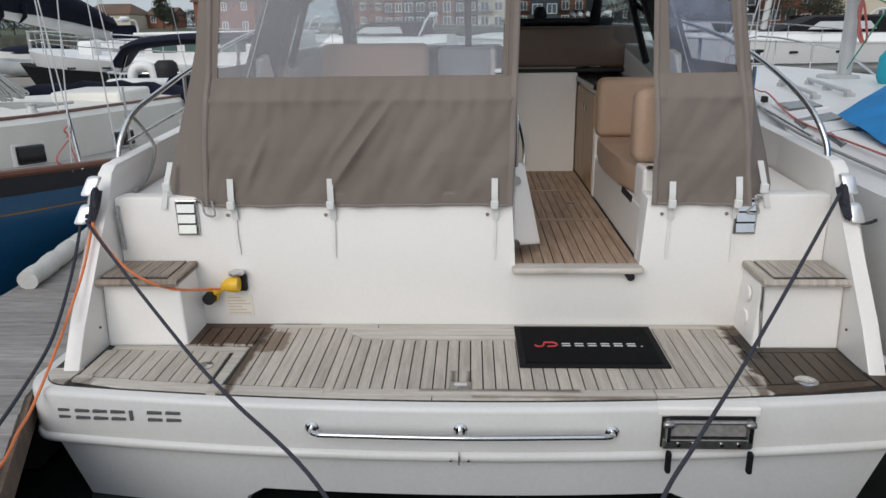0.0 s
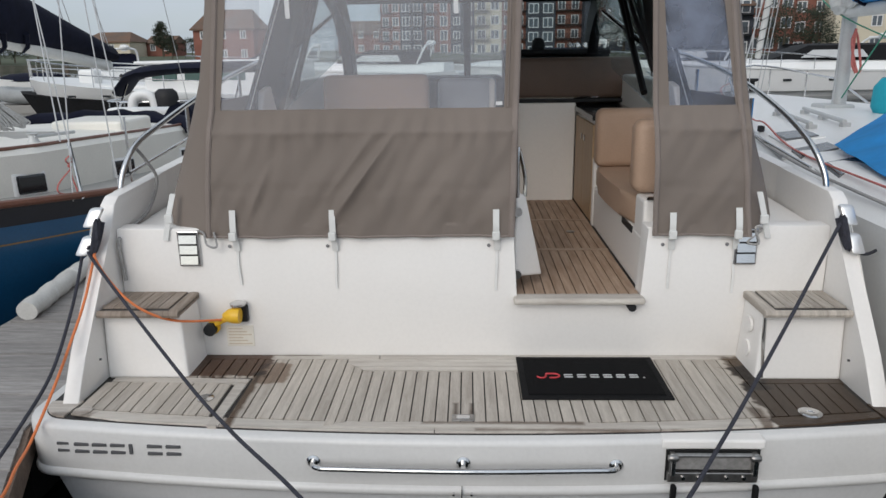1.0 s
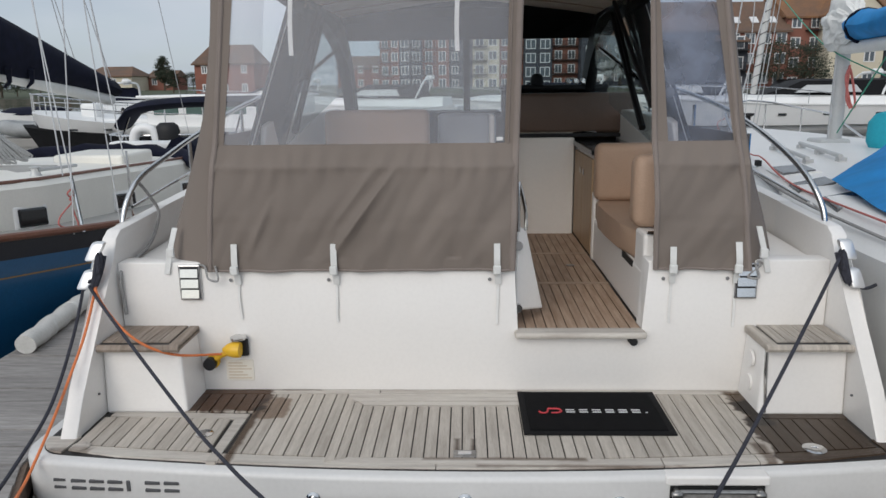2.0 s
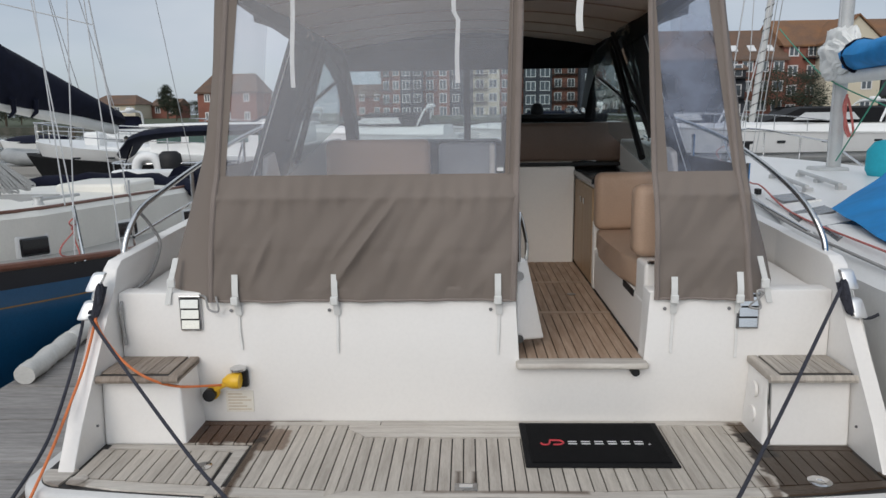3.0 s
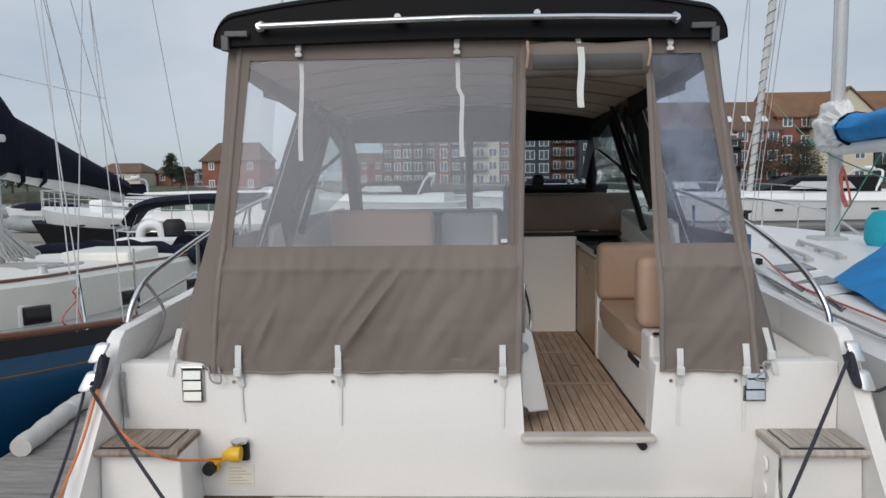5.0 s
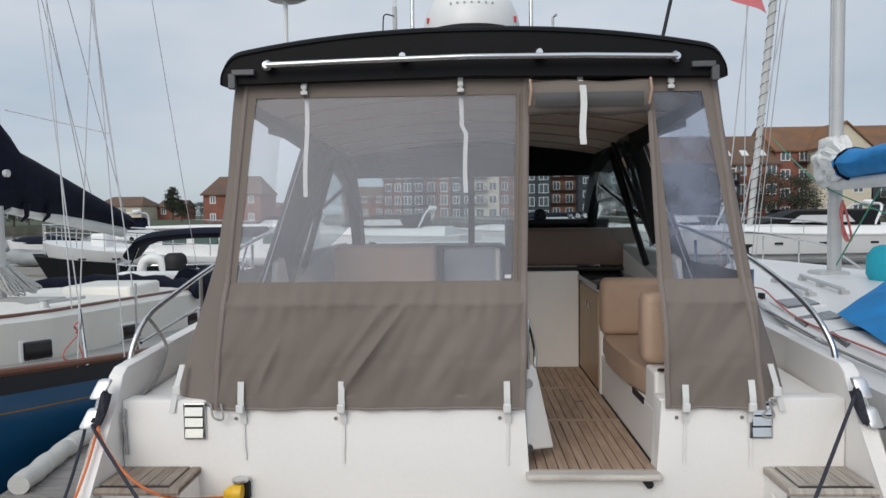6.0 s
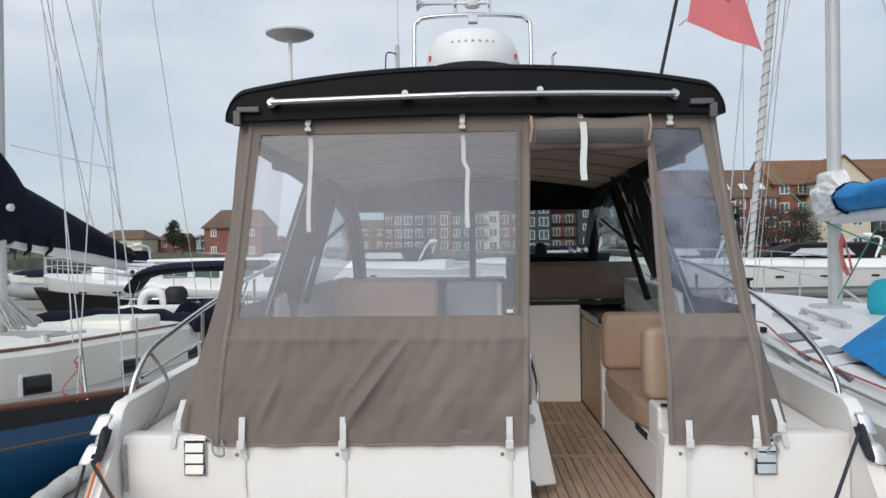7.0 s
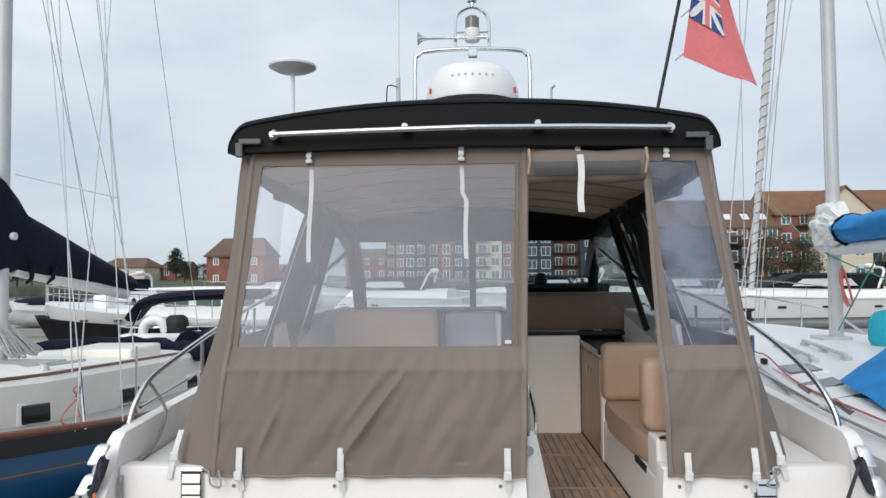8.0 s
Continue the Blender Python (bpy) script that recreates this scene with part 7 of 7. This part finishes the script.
g = [[bm.verts.new((x, y, z)) for y, z in prof] for x in [lerp(-700, 700, i / 28) for i in range(29)]]
for a, b in zip(g, g[1:]):
    for k in range(len(prof) - 1):
        bm.faces.new((a[k], b[k], b[k + 1], a[k + 1])).material_index = 1 if k < 2 else 0
solid("ground", bm, [grass, quay_wall], "grassy bank behind a concrete quay wall", "ground", "structure")


def window(parent, x, y, z, w, h, nrm=-1):
    fr = bmesh.new()
    t = 0.14
    for a0, a1, b0, b1 in ((x - w / 2, x + w / 2, z - h / 2, z - h / 2 + t), (x - w / 2, x + w / 2, z + h / 2 - t, z + h / 2), (x - w / 2, x - w / 2 + t, z - h / 2 + t, z + h / 2 - t), (x + w / 2 - t, x + w / 2, z - h / 2 + t, z + h / 2 - t), (x - t / 2, x + t / 2, z - h / 2 + t, z + h / 2 - t)):
        box(fr, a0, a1, y - 0.08, y + 0.05, b0, b1)
    wob = part("window", fr, win_white, parent)
    part("pane", boxed(x - w / 2 + 0.05, x + w / 2 - 0.05, y - 0.03, y + 0.04, z - h / 2 + 0.05, z + h / 2 - 0.05), win_dark, wob)


def balcony(parent, x, y, z, w):
    bm = bmesh.new()
    box(bm, x - w / 2, x + w / 2, y - 1.1, y, z - 0.12, z)
    box(bm, x - w / 2, x + w / 2, y - 1.1, y - 1.06, z + 0.95, z + 1.02)
    n = int(w / 0.2)
    for i in range(n + 1):
        xx = lerp(x - w / 2 + 0.02, x + w / 2 - 0.02, i / n)
        box(bm, xx - 0.03, xx + 0.03, y - 1.1, y - 1.06, z, z + 0.95)
    part("balcony", bm, black_matt, parent, "dark steel balcony")


def house(x0, x1, y, depth, base, eave, ridge, wall, roof, label, cols, rows, gable=False, hip=0.0, wsize=(1.15, 1.4), bal=(), first=None, sky=0, group="waterfront buildings"):
    """A building: walls, pitched roof with eaves, windows storey by storey, balconies in given columns, skylights."""
    b = thing("apartment_building", ((x0 + x1) / 2, y + depth / 2, base), label, "building", group)
    part("wall", boxed(x0, x1, y, y + depth, base - 1.0, eave), wall, b)
    xm, o = (x0 + x1) / 2, 0.35
    if gable:
        part("gable", prism(bmesh.new(), [(x0, y, eave), (x1, y, eave), (xm, y, ridge - 0.2)], [(x0, y + depth, eave), (x1, y + depth, eave), (xm, y + depth, ridge - 0.2)]), wall, b)
        for s in (0, 1):
            xe = x0 - o if s == 0 else x1 + o
            part("roof", hexa(bmesh.new(), [(xe, y - o, eave - 0.25), (xm, y - o, ridge - 0.15), (xm, y + depth + o, ridge - 0.15), (xe, y + depth + o, eave - 0.25), (xe, y - o, eave), (xm, y - o, ridge + 0.1), (xm, y + depth + o, ridge + 0.1), (xe, y + depth + o, eave)]), roof, b)
    else:
        ym = y + depth / 2
        prism_lo = [(x0 - o, y - o, eave - 0.05), (x1 + o, y - o, eave - 0.05), (x1 + o, y + depth + o, eave - 0.05), (x0 - o, y + depth + o, eave - 0.05)]
        bm = bmesh.new()
        v = [bm.verts.new(p) for p in prism_lo] + [bm.verts.new((x0 - o + hip, ym, ridge)), bm.verts.new((x1 + o - hip, ym, ridge))]
        for f in ((0, 1, 5, 4), (2, 3, 4, 5), (3, 0, 4), (1, 2, 5), (3, 2, 1, 0)):
            bm.faces.new([v[i] for i in f])
        part("roof", bm, roof, b)
        part("fascia_board", boxed(x0 - o, x1 + o, y - o - 0.04, y - o, eave - 0.25, eave), roof, b)
        for i in range(sky):
            xx = lerp(x0, x1, (i + 0.7) / (sky + 0.4))
            t = 0.35
            zz, yy = lerp(eave, ridge, t), lerp(y - o, ym, t)
            sl = (ridge - eave) / (depth / 2 + o)
            part("skylight", hexa(bmesh.new(), [(xx - 0.5, yy - 0.6, zz - 0.6 * sl), (xx + 0.5, yy - 0.6, zz - 0.6 * sl), (xx + 0.5, yy + 0.6, zz + 0.6 * sl), (xx - 0.5, yy + 0.6, zz + 0.6 * sl), (xx - 0.5, yy - 0.66, zz - 0.6 * sl + 0.1), (xx + 0.5, yy - 0.66, zz - 0.6 * sl + 0.1), (xx + 0.5, yy + 0.54, zz + 0.6 * sl + 0.1), (xx - 0.5, yy + 0.54, zz + 0.6 * sl + 0.1)]), win_white, b)
    z0 = first if first else base + 1.5
    for c in range(cols):
        xx = lerp(x0, x1, (c + 0.5) / cols)
        for r in range(rows):
            z = z0 + r * 2.7
            window(b, xx, y, z, *wsize)
            if c in bal and r > 0:
                balcony(b, xx, y, z - 1.0, wsize[0] + 1.4)
    return b


# right of the canopy: brick blocks with a cream gable between
house(36.3, 44.9, 105, 12, 0.9, 8.7, 13.2, brick, roof_tile, "red brick apartment block with brown tiled roof and skylights", 4, 3, first=2.3, sky=3, wsize=(1.5, 1.5))
house(27.5, 36.3, 106, 12, 0.9, 9.0, 13.4, brick_dark, roof_tile, "dark clad apartment block beside the brick row", 0, 0)
house(44.9, 66, 106, 13, 0.9, 10.6, 14.7, brick, roof_moss, "taller red brick apartment block with orange lichen on the roof", 8, 4, first=1.7, bal=(1, 5), wsize=(1.4, 1.5))
house(49.3, 56.6, 102.5, 8, 0.9, 10.6, 14.2, render_cream, roof_moss, "cream rendered gabled block", 2, 3, True, first=2.3, wsize=(1.5, 1.5))
house(66, 92, 104, 12, 0.9, 10.5, 15.2, brick, roof_moss, "red brick apartment block farther along", 6, 4, first=1.8, bal=(2,))
house(35.4, 38.6, 103, 6, 0.9, 7.4, 8.3, brick_dark, roof_tile, "dark clad bay with balconies", 1, 3, first=1.7, bal=(0,), wsize=(2.2, 1.7))
house(57.4, 61.6, 103.5, 5, 0.9, 8.2, 9.0, brick_dark, roof_tile, "dark clad bay with balconies beside the cream block", 1, 3, first=1.7, bal=(0,), wsize=(2.2, 1.7))
# beyond the windscreen
house(-27, -17.4, 155, 12, 1.4, 5.6, 8.3, brick, roof_tile, "lower red brick house row", 3, 2, first=2.6)
house(-17.4, -13.4, 150, 12, 1.4, 12.5, 17, brick, roof_tile, "red brick gabled block with dark balconies", 2, 4, True, first=2.2, bal=(0,), wsize=(1.3, 1.7))
house(-13.4, -8.8, 149, 12, 1.4, 13, 17, brick_dark, roof_tile, "dark clad apartment bay with white windows", 2, 4, first=2.2, bal=(1,), wsize=(1.6, 1.8))
house(-8.8, -3.4, 150, 12, 1.4, 12.5, 17, brick, roof_tile, "red brick gabled block", 2, 4, True, first=2.2, wsize=(1.5, 2.0), bal=(0,))
house(-3.4, 1.4, 151, 12, 1.4, 12.5, 17, brick_dark, roof_tile, "dark clad block set back between brick gables", 2, 4, first=2.2, wsize=(1.4, 1.6))
house(1.4, 6.7, 148, 12, 1.4, 13, 17.5, render_cream, roof_tile, "cream rendered apartment block", 2, 4, True, first=2.2, wsize=(1.7, 1.7), bal=(0,))
house(6.7, 11.6, 150, 12, 1.4, 13, 17, brick, roof_tile, "red brick apartment block", 2, 4, first=2.2, bal=(1,), wsize=(1.4, 1.7))
house(11.6, 17.3, 149, 12, 1.4, 14, 18, brick_dark, roof_tile, "dark clad apartment block with white windows", 2, 5, first=1.6, wsize=(2.0, 1.9))
house(17.3, 22.6, 150, 12, 1.4, 13, 17, brick, roof_tile, "red brick apartment block with balconies", 2, 4, first=2.2, bal=(0, 1), wsize=(1.5, 1.7))
house(22.6, 34, 146, 12, 1.4, 11, 16, brick_dark, roof_tile, "dark clad apartment block farther along", 4, 3, first=3.0)
# left shore
house(-40.8, -31.8, 110, 9, 1.1, 5.5, 8.4, brick, roof_tile, "red brick house with brown tiled roof", 3, 2, hip=1.5, first=1.9, wsize=(0.9, 1.2))
house(-79, -69, 150, 10, 1.4, 4.6, 6.6, render_cream, roof_tile, "low pale building with brown roof", 4, 1, hip=2.0, first=3.4)
house(-69, -63.5, 158, 8, 1.5, 4.4, 5.9, brick, roof_tile, "small brick house with chimneys", 2, 1, first=3.4)
house(-58, -44, 165, 8, 1.6, 4.0, 5.2, brick, roof_tile, "long low roof beyond the trees", 4, 1, first=3.2)


def tree(x, y, base, height, spread, label, pointed=False, seed=1):
    rnd = random.Random(seed)
    t = thing("tree", (x, y, base), label, "tree")
    part("trunk", tubed([(x, y, base), (x + 0.1, y, base + height * 0.45), (x, y, base + height * 0.9)], height * 0.035, 8, height * 0.008), bark, t)
    for k in range(6):
        a = k * 1.1
        zz = base + height * (0.3 + 0.09 * k)
        part("limb", tubed([(x, y, zz), (x + spread * 0.6 * math.cos(a), y + spread * 0.6 * math.sin(a), zz + height * 0.12)], height * 0.012, 6, height * 0.004), bark, t)
    bm = bmesh.new()
    lumps = [(rnd.uniform(0, 6.28), rnd.uniform(0.15, 0.98), rnd.uniform(0.3, 1)) for _ in range(60)]
    for a, v, rr_ in lumps:
        wid = spread * ((1 - v) ** 0.7 if pointed else math.sin(math.pi * min(0.95, 0.12 + v * 0.8)) ** 0.6)
        c = Vector((x + wid * rr_ * math.cos(a), y + wid * rr_ * math.sin(a), base + height * (0.12 + 0.86 * v)))
        cl = height * (0.05 if pointed else 0.09)
        for _ in range(46):
            p = c + Vector((rnd.gauss(0, cl), rnd.gauss(0, cl), rnd.gauss(0, cl * 0.7)))
            d = Vector((rnd.uniform(-1, 1), rnd.uniform(-1, 1), rnd.uniform(-1, 1))).normalized()
            e = d.orthogonal().normalized()
            s = height * rnd.uniform(0.014, 0.030)
            q = [bm.verts.new(p + d * s), bm.verts.new(p + e * s * 0.6), bm.verts.new(p - d * s), bm.verts.new(p - e * s * 0.6)]
            bm.faces.new(q)
    part("crown", bm, leaf, t, "uneven dark green crown")


tree(-62.2, 150, 1.4, 6.9, 2.6, "dark conifer on the far shore", True, 3)
tree(-58.5, 156, 1.5, 3.6, 2.4, "low bushy tree on the far shore", False, 4)
tree(-47.5, 118, 1.2, 3.6, 1.5, "small tree beside the brick house", True, 5)
tree(-72.0, 104, 1.0, 4.4, 4.5, "dark bushy tree on the bank", False, 6)
tree(-79.0, 106, 1.0, 4.6, 5.5, "dark bushy tree on the bank", False, 7)
tree(-63.5, 98.5, 0.9, 5.2, 5.0, "dark bushy tree on the quay", False, 13)
tree(-66.0, 106, 1.0, 3.0, 4.0, "dark low hedge tree on the bank", False, 12)
tree(-57.8, 98, 0.9, 4.0, 4.0, "dark bushy tree on the quay", False, 14)
tree(-53.6, 99, 0.9, 3.0, 2.6, "dark low bush on the quay", False, 15)
tree(41.5, 99.5, 0.9, 6.2, 3.4, "dark evergreen tree before the brick block", False, 8)
tree(45.5, 99, 0.9, 5.6, 2.8, "dark evergreen tree before the brick block", False, 9)
tree(24.5, 118, 1.0, 7.5, 4.0, "dark tree beyond the windscreen", False, 10)
tree(57.5, 99, 0.9, 3.6, 2.4, "dark low tree on the quay", False, 11)
